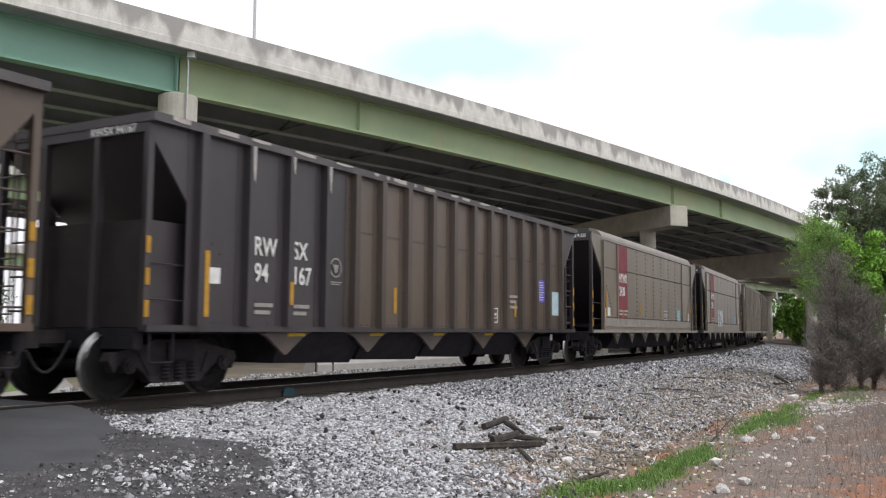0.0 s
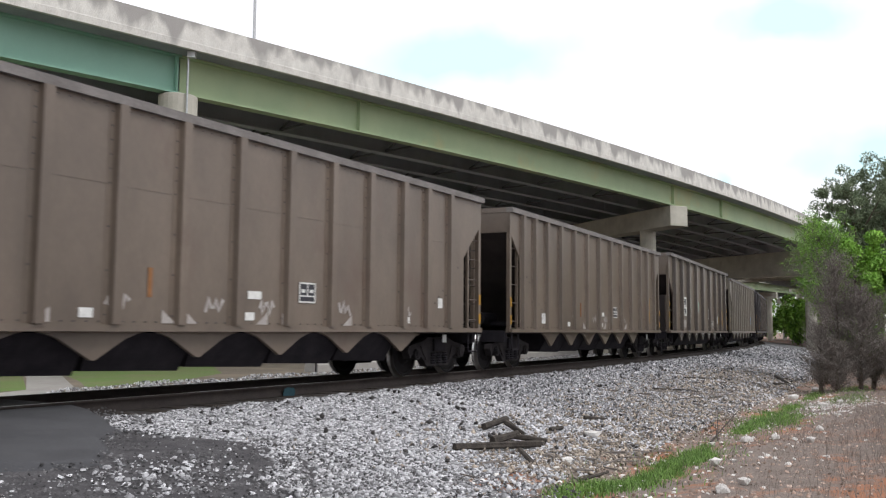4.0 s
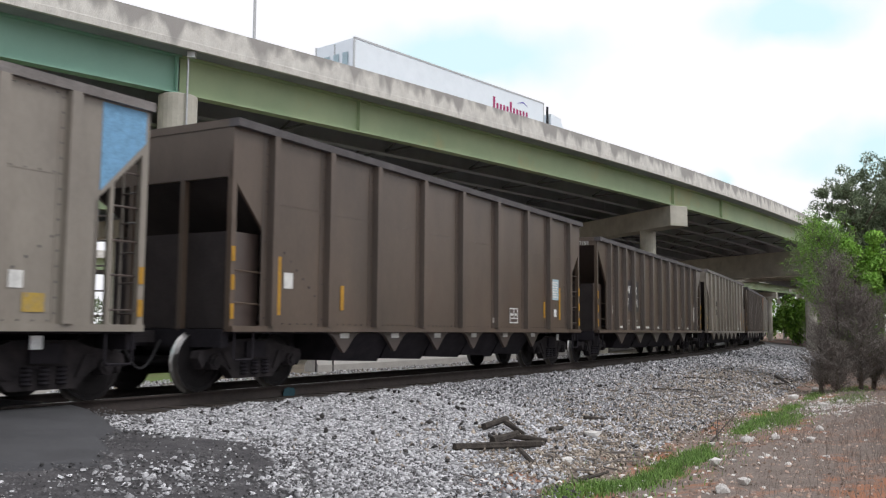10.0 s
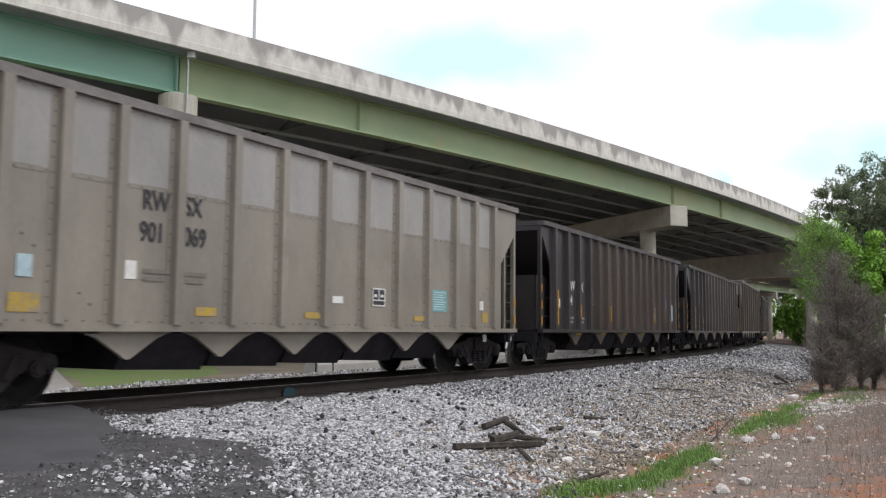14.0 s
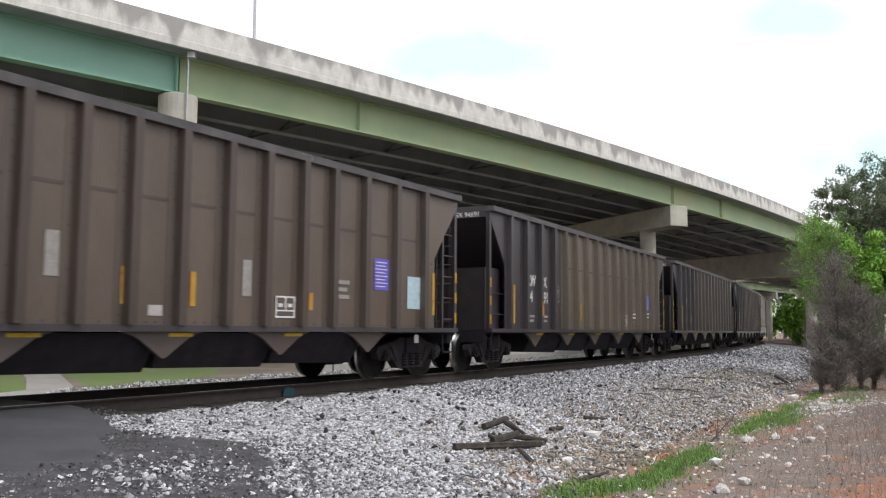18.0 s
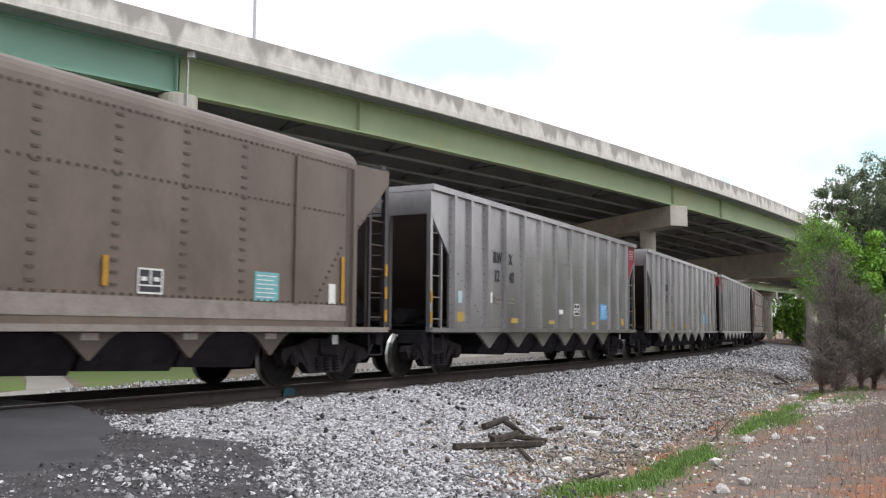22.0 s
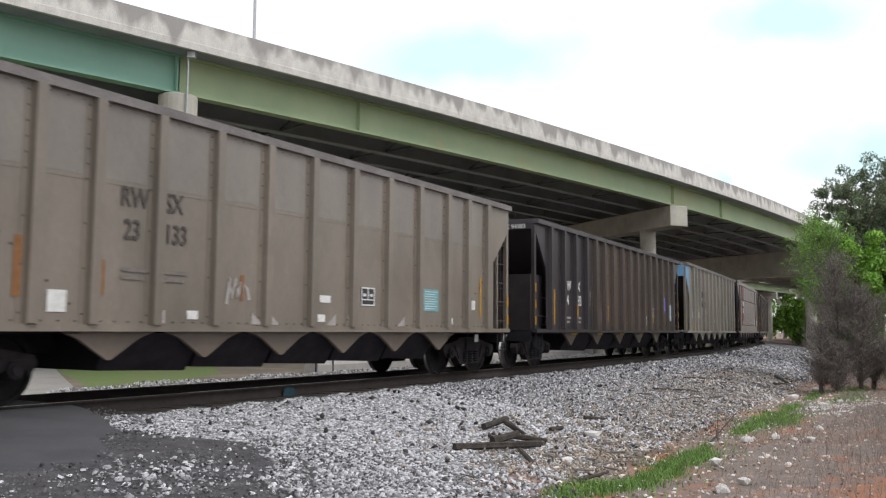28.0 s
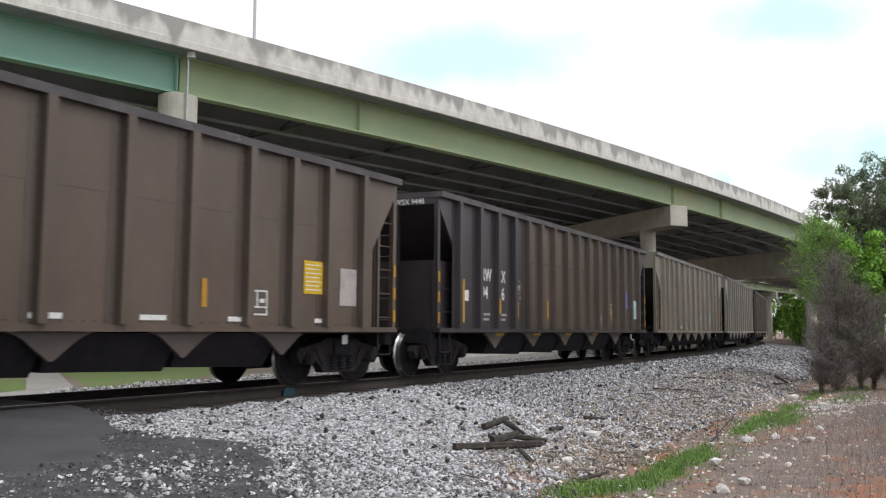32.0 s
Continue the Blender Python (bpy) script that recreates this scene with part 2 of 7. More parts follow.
def body_paint(name, light, dark, rust, rough=0.42, metal=0.0, at=0.6, spec=0.78):
    light, dark = tuple(c * 1.0 for c in light), tuple(c * 0.78 for c in dark)
    return surface(name, light, dark, 0.9, rough, metal=metal, bump=0.03, fine=26, stretch=(1.0, 1.0, 0.45), wear=rust, wear_at=at - 0.03, grain_mix=0.16, spec=spec)


BODY = {
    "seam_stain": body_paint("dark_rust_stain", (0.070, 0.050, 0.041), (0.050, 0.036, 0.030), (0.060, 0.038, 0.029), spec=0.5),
    # rib flanks: real stain, with the shade of a deep rib painted in
    "grime": body_paint("stained_shaded_rib_flank", (0.088, 0.065, 0.052), (0.062, 0.046, 0.037), (0.072, 0.047, 0.035)),
    "dark": body_paint("navy_black_hopper_paint", (0.044, 0.036, 0.042), (0.030, 0.024, 0.028), (0.052, 0.038, 0.037), spec=0.6),
    "brown": body_paint("brown_weathered_hopper_paint", (0.112, 0.079, 0.058), (0.082, 0.058, 0.043), (0.086, 0.055, 0.039), spec=0.62),
    "deep_brown": body_paint("dark_brown_hopper_paint", (0.086, 0.062, 0.054), (0.060, 0.043, 0.039), (0.072, 0.045, 0.036)),
    "olive_brown": body_paint("olive_brown_hopper_paint", (0.154, 0.122, 0.091), (0.122, 0.097, 0.073), (0.113, 0.084, 0.059)),
    "drab": body_paint("drab_riveted_hopper_paint", (0.205, 0.167, 0.135), (0.158, 0.128, 0.103), (0.149, 0.119, 0.095)),
    "drab_dark": body_paint("dark_drab_riveted_hopper_paint", (0.152, 0.115, 0.091), (0.114, 0.086, 0.068), (0.097, 0.068, 0.055), spec=0.66),
    "taupe": body_paint("dusty_taupe_hopper_skin", (0.224, 0.190, 0.152), (0.176, 0.148, 0.117), (0.161, 0.127, 0.103)),
    "taupe_dark": body_paint("dusty_brown_grey_hopper_skin", (0.172, 0.133, 0.103), (0.132, 0.101, 0.079), (0.124, 0.086, 0.067), spec=0.7),
    "pale": body_paint("pale_grey_beige_hopper_skin", (0.276, 0.246, 0.208), (0.216, 0.190, 0.162), (0.194, 0.162, 0.136)),
    "silver": body_paint("bare_aluminium_hopper_skin", (0.47, 0.46, 0.47), (0.36, 0.352, 0.36), (0.31, 0.30, 0.295), 0.30, 0.75, 0.62),
}


# ---- mesh helpers ----
def part(name, bm, material, parent=None, label="", smooth=False):
    me = bpy.data.meshes.new(name)
    bmesh.ops.recalc_face_normals(bm, faces=bm.faces)
    bm.to_mesh(me)
    bm.free()
    if smooth:
        me.polygons.foreach_set("use_smooth", [True] * len(me.polygons))
    for mm in material if isinstance(material, (list, tuple)) else (material,):
        me.materials.append(mm)
    ob = new(name, me)
    if parent is not None:
        ob.parent = parent
    if label:
        tagged(ob, label)
    return ob


def empty(name, m=None):
    ob = new(name)
    ob.empty_display_size = 0.2
    if m is not None:
        ob.matrix_basis = m
    return ob


def box(bm, x0, x1, y0, y1, z0, z1, mat=0):
    v = [bm.verts.new((x, y, z)) for x in (x0, x1) for y in (y0, y1) for z in (z0, z1)]
    for q in ((0, 1, 3, 2), (4, 6, 7, 5), (0, 4, 5, 1), (2, 3, 7, 6), (0, 2, 6, 4), (1, 5, 7, 3)):
        bm.faces.new([v[i] for i in q]).material_index = mat


def prism(bm, pts, y0, y1, mat=0, axis="y"):
    """A polygon in x-z (axis y) or y-z (axis x), extruded."""
    def at(a, b, c):
        return (a, c, b) if axis == "y" else ((c, a, b) if axis == "x" else (a, b, c))
    lo = [bm.verts.new(at(a, b, y0)) for a, b in pts]
    hi = [bm.verts.new(at(a, b, y1)) for a, b in pts]
    bm.faces.new(lo).material_index = mat
    bm.faces.new(hi[::-1]).material_index = mat
    for i in range(len(pts)):
        j = (i + 1) % len(pts)
        bm.faces.new((lo[i], lo[j], hi[j], hi[i])).material_index = mat


def rod(bm, a, b, r, sides=6, r2=None, mat=0):
    a, b = Vector(a), Vector(b)
    d = (b - a).normalized()
    u = d.orthogonal().normalized()
    w = d.cross(u)
    r2 = r if r2 is None else r2
    ring = []
    for p, q in ((a, r), (b, r2)):
        ring.append([bm.verts.new(p + (u * math.cos(2 * math.pi * i / sides) + w * math.sin(2 * math.pi * i / sides)) * q) for i in range(sides)])
    for i in range(sides):
        j = (i + 1) % sides
        bm.faces.new((ring[0][i], ring[0][j], ring[1][j], ring[1][i])).material_index = mat
    bm.faces.new(ring[0][::-1]).material_index = mat
    bm.faces.new(ring[1]).material_index = mat


def mesh_arrays(name, verts, faces, material, parent=None):
    """A mesh from numpy arrays; all faces have the same count of corners."""
    me = bpy.data.meshes.new(name)
    nv, (nf, k) = len(verts), faces.shape
    me.vertices.add(nv)
    me.vertices.foreach_set("co", np.asarray(verts, np.float32).ravel())
    me.loops.add(nf * k)
    me.loops.foreach_set("vertex_index", faces.astype(np.int32).ravel())
    me.polygons.add(nf)
    me.polygons.foreach_set("loop_start", np.arange(0, nf * k, k, dtype=np.int32))
    me.polygons.foreach_set("loop_total", np.full(nf, k, dtype=np.int32))
    me.update(calc_edges=True)
    me.materials.append(material)
    ob = new(name, me)
    if parent is not None:
        ob.parent = parent
    return ob


# ---- the railway's plan: a curve that bends away from the camera ----
RADIUS = 473.06
PHI = 0.5444
GAP = 10.852
CX, CY = -math.cos(PHI) * (GAP + RADIUS), math.sin(PHI) * (GAP + RADIUS)


def on_track(s, off=0.0):
    a = PHI - s / RADIUS
    return CX + (RADIUS + off) * math.cos(a), CY - (RADIUS + off) * math.sin(a), a


def track_pose(s, off=0.0, z=0.0):
    x, y, a = on_track(s, off)
    return pose(x, y, z, 0, 0, 90 - math.degrees(a))


def track_arrays(s, off):
    a = PHI - s / RADIUS
    return CX + (RADIUS + off) * np.cos(a), CY - (RADIUS + off) * np.sin(a)


def track_of(x, y):
    dx, dy = x - CX, y - CY
    return (PHI - np.arctan2(-dy, dx)) * RADIUS, np.hypot(dx, dy) - RADIUS


# ---- ground ----
def bed_z(off):
    return np.interp(off, [-4.6, -3.8, -1.75, 1.5, 4.0, 6.5, 7.0], [-0.8, -0.5, -0.2, -0.2, -0.5, -0.87, -1.0])


def ground_z(x, y):
    s, off = track_of(x, y)
    z = np.interp(off, [-400, -60, -20, -4.6, -3.9, 4.6, 5.9, 6.3, 6.9, 7.3, 8.5, 11, 14, 30, 500],
                  [-1.2, -0.75, -0.65, -0.62, -0.95, -0.95, -0.80, -0.835, -0.90, -0.92, -0.80, -0.64, -0.62, -0.7, -0.7])
    ripple = 0.05 * np.sin(x * 1.7 + 0.6 * y) * np.sin(y * 1.3 - 0.4 * x) + 0.03 * np.sin(x * 4.1) * np.sin(y * 3.7)
    ripple = ripple + 0.07 * np.sin(s * 2.1) * np.sin(s * 0.77 + 1.0) * np.clip(1 - np.abs(off - 6.2) / 1.2, 0, 1)
    near = np.clip(1 - np.hypot(x - 6, y - 16) / 60, 0, 1)
    z = z + ripple * near * np.clip(off - 4.9, 0, 1)
    return z


def build_ground():
    gx = np.unique(np.concatenate([np.arange(-20, 45, 0.5), np.geomspace(45, 3200, 26), -np.geomspace(20, 3200, 30)]))
    gy = np.unique(np.concatenate([np.arange(-6, 62, 0.5), np.geomspace(62, 3200, 28), -np.geomspace(6, 3200, 24)]))
    X, Y = np.meshgrid(gx, gy)
    v = np.stack([X.ravel(), Y.ravel(), ground_z(X, Y).ravel()], 1)
    w = len(gx)
    i = np.arange(w * (len(gy) - 1)).reshape(len(gy) - 1, w)[:, :-1].ravel()
    f = np.stack([i, i + 1, i + w + 1, i + w], 1)
    g = mesh_arrays("ground", v, f, M["clay"])
    tagged(g, "red clay and dry soil with dead grass", "ground", kind="structure")


def strip(name, s0, s1, ds, profile, material, kind="structure", label="", category=""):
    """A ribbon along the track, from (offset, z) points."""
    ss = np.arange(s0, s1 + ds * 0.5, ds)
    v = []
    for o, z in profile:
        x, y = track_arrays(ss, o)
        v.append(np.stack([x, y, np.full_like(x, z)], 1))
    v = np.stack(v, 1).reshape(-1, 3)
    k = len(profile)
    f = []
    for i in range(len(ss) - 1):
        for j in range(k - 1):
            f.append((i * k + j, i * k + j + 1, (i + 1) * k + j + 1, (i + 1) * k + j))
    return tagged(mesh_arrays(name, v, np.array(f), material), label, category, kind=kind)


def build_track():
    strip("ballast_bed", -620, 660, 2.0, [(-4.6, -0.8), (-3.8, -0.5), (-1.75, -0.2), (1.5, -0.2), (4.0, -0.5), (6.5, -0.87), (6.7, -1.1)], M["ballast_bed"], label="bed of grey crushed stone sloping from the ties", category="ballast")
    for off, nm in ((0.755, "rail"), (-0.755, "rail")):
        t = tagged(strip(nm, -620, 660, 1.5, [(off - 0.07, -0.175), (off - 0.07, -0.165), (off - 0.012, -0.14), (off - 0.012, -0.04), (off - 0.036, -0.03), (off - 0.036, -0.006), (off - 0.03, 0.0)], M["rail"]), "rusty steel rail spiked to dark timber ties", "rail", kind="structure")
        head = strip("rail_head", -620, 660, 1.5, [(off - 0.03, 0.0), (off + 0.03, 0.0)], M["rail_head"])
        side = strip("rail_web", -620, 660, 1.5, [(off + 0.03, 0.0), (off + 0.036, -0.006), (off + 0.036, -0.03), (off + 0.012, -0.04), (off + 0.012, -0.14), (off + 0.07, -0.165), (off + 0.07, -0.175)], M["rail"])
        for o in (head, side):
            o.parent = t
    strip("coal_dust", -60, 130, 2.0, [(-1.5, -0.205), (-1.42, -0.186), (1.30, -0.186), (1.42, -0.205)], M["dust"], label="black coal dust and grime between the ties", category="ballast")
    bm = bmesh.new()
    box(bm, -0.115, 0.115, -1.3, 1.3, -0.36, -0.172)
    bmesh.ops.bevel(bm, geom=bm.edges[:], offset=0.012, segments=1, affect="EDGES")
    first = part("tie", bm, M["tie"])
    ties = empty("timber_ties")
    tagged(ties, "row of dark creosoted timber railroad ties", "ties", kind="structure")
    first.parent = ties
    first.matrix_basis = track_pose(-30)
    for i in range(1, 290):
        o = new("tie", first.data)
        o.parent = ties
        o.matrix_basis = track_pose(-30 + i * 0.508 + random.uniform(-0.02, 0.02), random.uniform(-0.03, 0.03), random.uniform(-0.01, 0.006))
    v, f = [], []
    box_v = np.array([(x, y, z) for x in (-0.115, 0.115) for y in (-1.3, 1.3) for z in (-0.36, -0.178)])
    box_f = np.array([(0, 1, 3, 2), (4, 6, 7, 5), (0, 4, 5, 1), (2, 3, 7, 6), (0, 2, 6, 4), (1, 5, 7, 3)])
    for s in list(np.arange(-600, -30.4, 0.508)) + list(np.arange(-30 + 290 * 0.508, 640, 0.508)):
        x, y, a = on_track(s)
        tx, ty = math.sin(a), math.cos(a)
        f.append(box_f + 8 * len(v))
        v.append(np.stack([x + box_v[:, 0] * tx - box_v[:, 1] * ty, y + box_v[:, 0] * ty + box_v[:, 1] * tx, box_v[:, 2]], 1))
    far = mesh_arrays("distant_ties", np.concatenate(v), np.concatenate(f), M["tie"])
    tagged(far, "far timber ties along the track", "ties", kind="stuff")


build_ground()
build_track()


# ---- the curved highway bridge ----
BX, BY, BR = -241.429, 260.843, 328.927
SKEW = radians(28)  # the bents stand askew, along the railway's side


CURVE_END = -33.237  # the bridge runs straight on from here


def bridge_at(deg, r=0.0):
    a, on = radians(min(deg, CURVE_END)), radians(max(0.0, deg - CURVE_END)) * BR
    return BX + (BR + r) * math.cos(a) - on * math.sin(a), BY + (BR + r) * math.sin(a) + on * math.cos(a)


def arc_solid(name, d0, d1, section, material, parent=None, step=0.5, label="", drop=0.0):
    """A closed (radius, z) section swept along the bridge's curve."""
    n = max(1, int(round((d1 - d0) / step)))
    bm = bmesh.new()
    rings = []
    for i in range(n + 1):
        d = d0 + (d1 - d0) * i / n
        sag = drop * (d - d0) / (d1 - d0)
        rings.append([bm.verts.new((*bridge_at(d, r), z - sag)) for r, z in section])
    k = len(section)
    for i in range(n):
        for j in range(k):
            q = (j + 1) % k
            bm.faces.new((rings[i][j], rings[i][q], rings[i + 1][q], rings[i + 1][j]))
    bm.faces.new(rings[0])
    bm.faces.new(rings[-1][::-1])
    return part(name, bm, material, parent, label)


def i_beam(r, z0, z1, w=0.42, tw=0.03, tf=0.05):
    return [(r - w / 2, z0), (r + w / 2, z0), (r + w / 2, z0 + tf), (r + tw / 2, z0 + tf), (r + tw / 2, z1 - tf), (r + w / 2, z1 - tf),
            (r + w / 2, z1), (r - w / 2, z1), (r - w / 2, z1 - tf), (r - tw / 2, z1 - tf), (r - tw / 2, z0 + tf), (r - w / 2, z0 + tf)]


PIERS = [-44.955 + 5.859 * (k - 7) for k in range(0, 23)]


def bent_at(deg, q, t=0.0):
    """A point of a pier's cap: q metres inwards from the outer girder, t across."""
    x, y = bridge_at(deg)
    a = radians(min(deg, CURVE_END)) + math.pi - SKEW
    return x + q * math.cos(a) + t * math.sin(a), y + q * math.sin(a) - t * math.cos(a)


def build_bridge():
    b = tagged(empty("highway_bridge"), "curved highway bridge with green steel girders and concrete parapet", "bridge", kind="structure")
    d0, d1 = PIERS[0], PIERS[-1]
    arc_solid("deck_slab", d0, d1, [(1.02, 9.78), (1.02, 10.0), (-18.4, 10.0), (-18.4, 9.78)], M["soffit"], b, label="concrete deck slab, blue-grey all over")
    arc_solid("parapet", d0, d1, [(1.06, 9.76), (1.06, 9.98), (1.05, 10.0), (1.0, 10.68), (0.74, 10.68), (0.60, 10.004), (0.9, 10.004), (0.9, 9.775), (1.0, 9.775)], M["parapet"], b, label="stained pale concrete parapet")
    arc_solid("parapet", d0, d1, [(-18.44, 9.76), (-18.44, 10.6), (-18.2, 10.6), (-18.0, 10.004), (-18.39, 10.004), (-18.39, 9.77)], M["parapet"], b)
    for i in range(len(PIERS) - 1):
        a, c = PIERS[i] + 0.004, PIERS[i + 1] - 0.004
        m = M["girder_teal"] if i < 7 else M["girder_green"]
        arc_solid("girder", a, c, i_beam(0, 8.5, 9.778), m, b, label="teal painted steel plate girder" if i < 7 else "green painted steel plate girder")
        inner = (-2.3, -4.6, -6.9, -9.2, -11.5, -14.4, -17.4) if 4 <= i <= 11 else (-5.7, -11.5, -17.4)
        for r in inner:
            arc_solid("girder", a, c, i_beam(r, 8.5, 9.778), M["girder_dark"], b, step=1.2)
        for f in (0.2246, 0.996):
            d = a + (c - a) * f
            bm = bmesh.new()
            x, y = bridge_at(d, 0.0)
            ca, sa = math.cos(radians(min(d, CURVE_END))), math.sin(radians(min(d, CURVE_END)))
            for lo, hi in ((0.02, 0.20),):
                vs = []
                for r, t in ((lo, -0.02), (hi, -0.02), (hi, 0.02), (lo, 0.02)):
                    vs.append((x + ca * r - sa * t, y + sa * r + ca * t))
                lower = [bm.verts.new((*p, 8.55)) for p in vs]
                upper = [bm.verts.new((*p, 9.728)) for p in vs]
                bm.faces.new(lower)
                bm.faces.new(upper[::-1])
                for q in range(4):
                    bm.faces.new((lower[q], lower[(q + 1) % 4], upper[(q + 1) % 4], upper[q]))
            part("stiffener", bm, m, b)
        for k in range(1, 6) if 5 <= i <= 9 else ():
            d = a + (c - a) * k / 6
            for r0, r1 in ((-0.03, -2.27), (-2.33, -4.57), (-4.63, -6.87), (-6.93, -9.17), (-9.23, -11.47)):
                bm = bmesh.new()
                p0, p1 = bridge_at(d, r0), bridge_at(d, r1)
                for za, zb in ((8.65, 9.6), (9.6, 8.65)):
                    rod(bm, (*p0, za), (*p1, zb), 0.04, 4)
                rod(bm, (*p0, 8.62), (*p1, 8.62), 0.05, 4)
                part("cross_frame", bm, M["cross_steel"], b)
    # expansion joint downpipe and bearing box at the pier
    bm = bmesh.new()
    x, y = bridge_at(-44.965, 0.69)
    rod(bm, (x, y, 7.0), (x, y, 9.66), 0.035, 8)
    part("downpipe", bm, M["galv"], b, "galvanised drain pipe")
    bm = bmesh.new()
    x, y = bridge_at(-44.955, 0.80)
    box(bm, x - 0.12, x + 0.12, y - 0.10, y + 0.10, 9.56, 9.758)
    part("drain_box", bm, M["galv"], b)
    # piers
    for i, d in enumerate(PIERS):
        p = tagged(empty("bridge_pier"), "concrete hammerhead bent with round columns", "pier", group="bridge piers", kind="structure")
        bm = bmesh.new()
        w, base = 0.62, 7.22 if i < 9 else 6.15 if i == 9 else 7.9
        if i == 7:
            pts = [(-0.62 * math.cos(-math.pi / 2 + math.pi * k / 12), w * math.sin(-math.pi / 2 + math.pi * k / 12)) for k in range(13)]
        else:
            pts = [(-0.62, -w), (-0.62, w)]
        pts += [(20.6, w), (20.6, -w)]
        lo = [bm.verts.new((*bent_at(d, q, t), base)) for q, t in pts]
        hi = [bm.verts.new((*bent_at(d, q, t), 8.44)) for q, t in pts]
        bm.faces.new(lo)
        bm.faces.new(hi[::-1])
        for k in range(len(lo)):
            q = (k + 1) % len(lo)
            bm.faces.new((lo[k], lo[q], hi[q], hi[k]))
        bmesh.ops.bevel(bm, geom=[e for e in bm.edges if abs(e.verts[0].co.z - e.verts[1].co.z) < 0.01], offset=0.03, segments=1, affect="EDGES")
        part("pier_cap", bm, M["concrete"], p, "pale stained concrete cap beam")
        for q in (12.5, 19.0) if i == 7 else (2.5, 8.0, 13.6, 19.0) if i < 9 else (0.5, 6.6, 12.8, 19.0) if i == 9 else (8.5, 19.0):
            x, y = bent_at(d, q)
            s, off = track_of(x, y)
            if abs(off) < 2.6:
                continue
            bm = bmesh.new()
            rod(bm, (x, y, -1.3), (x, y, base + 0.03), 0.49, 20)
            part("column", bm, M["concrete"], p, smooth=False)
        for r in (0, -2.3, -4.6, -6.9, -9.2, -11.5, -14.4, -17.4) if 6 <= i <= 10 else (0, -5.7, -11.5, -17.4):
            bm = bmesh.new()
            x, y = bent_at(d, -r / math.cos(SKEW))
            box(bm, x - 0.2, x + 0.2, y - 0.2, y + 0.2, 8.43, 8.5)
            part("bearing", bm, M["under"], p)
    # light pole above the parapet
    x, y = bridge_at(-44.55, 0.75)
    pole = tagged(empty("street_lamp", pose(x, y, 10.64)), "slender grey metal lamp pole on the bridge", "lamp pole")
    bm = bmesh.new()
    rod(bm, (0, 0, 0), (0, 0, 9.0), 0.055, 8, 0.035)
    part("pole", bm, M["galv"], pole)
    bm = bmesh.new()
    rod(bm, (0, 0, 8.9), (-1.2, 0.9, 9.5), 0.03, 6)
    part("arm", bm, M["galv"], pole)
    bm = bmesh.new()
    box(bm, -1.5, -1.1, 0.8, 1.0, 9.42, 9.55)
    part("lamp_head", bm, M["galv"], pole)


def far_bridge(name, p0, p1, z_low, label):
    """A straight parallel carriageway on its own piers."""
    a, c = Vector((*p0, 0)), Vector((*p1, 0))
    length = (c - a).length
    ang = math.degrees(math.atan2(c.y - a.y, c.x - a.x))
    b = tagged(empty(name, pose(a.x, a.y, z_low, 0, 0, ang)), label, "bridge", kind="structure")
    bm = bmesh.new()
    box(bm, 0, length, -0.9, 9.9, 1.28, 1.5)
    part("deck_slab", bm, M["soffit"], b)
    for y0, y1 in ((-1.0, -0.7), (9.7, 10.0)):
        bm = bmesh.new()
        box(bm, 0, length, y0, y1, 1.25, 2.1)
        part("parapet", bm, M["parapet"], b)
    n = max(1, round(length / 33))
    for y in (0, 3, 6, 9):
        for k in range(n):
            bm = bmesh.new()
            prism(bm, [(u, v) for u, v in i_beam(y, 0, 1.278)], k * length / n + 0.02, (k + 1) * length / n - 0.02, axis="x")
            part("girder", bm, M["girder_green"] if y == 0 else M["girder_dark"], b)
    for k in range(n + 1):
        p = tagged(empty("bridge_pier", b.matrix_basis @ pose(k * length / n, 0, 0)), "concrete bent with round columns", "pier", group="bridge piers", kind="structure")
        bm = bmesh.new()
        box(bm, -0.55, 0.55, -0.5, 9.5, -1.2, -0.05)
        part("pier_cap", bm, M["concrete"], p)
        for y in (0.9, 4.5, 8.1):
            bm = bmesh.new()
            rod(bm, (0, y, -z_low - 1.4), (0, y, -1.19), 0.48, 16)
            part("column", bm, M["concrete"], p)


build_bridge()
far_bridge("second_bridge", (-40.0, 33.2), (83.0, 195.0), 8.5, "parallel highway bridge with pale green girders")
far_bridge("third_bridge", (-150.0, 5.0), (40.0, 165.0), 7.3, "farther highway bridge with green girders")


# ---- the coal train ----
SIDE = 1.56


def wheelset(parent, x):
    bm = bmesh.new()
    rod(bm, (0, -0.98, 0), (0, 0.98, 0), 0.08, 10)
    prof = [(0.08, 0.66), (0.10, 0.84), (0.16, 0.83), (0.22, 0.79), (0.38, 0.79), (0.40, 0.82), (0.452, 0.82), (0.457, 0.735), (0.485, 0.70), (0.482, 0.685), (0.40, 0.685), (0.36, 0.72), (0.20, 0.72), (0.14, 0.66)]
    n = 26
    for side in (-1, 1):
        rings = [[bm.verts.new((r * math.cos(2 * math.pi * i / n), side * y, r * math.sin(2 * math.pi * i / n))) for i in range(n)] for r, y in prof]
        for k in range(len(prof) - 1):
            for i in range(n):
                j = (i + 1) % n
                fc = bm.faces.new((rings[k][i], rings[k][j], rings[k + 1][j], rings[k + 1][i]))
                fc.material_index = 1 if k in (6, 7) else 0
    w = part("wheelset", bm, (M["wheel"], M["tread"]), parent, "axle with two steel wheels and polished treads")
    w.matrix_basis = pose(x, 0, 0.457)
    return w


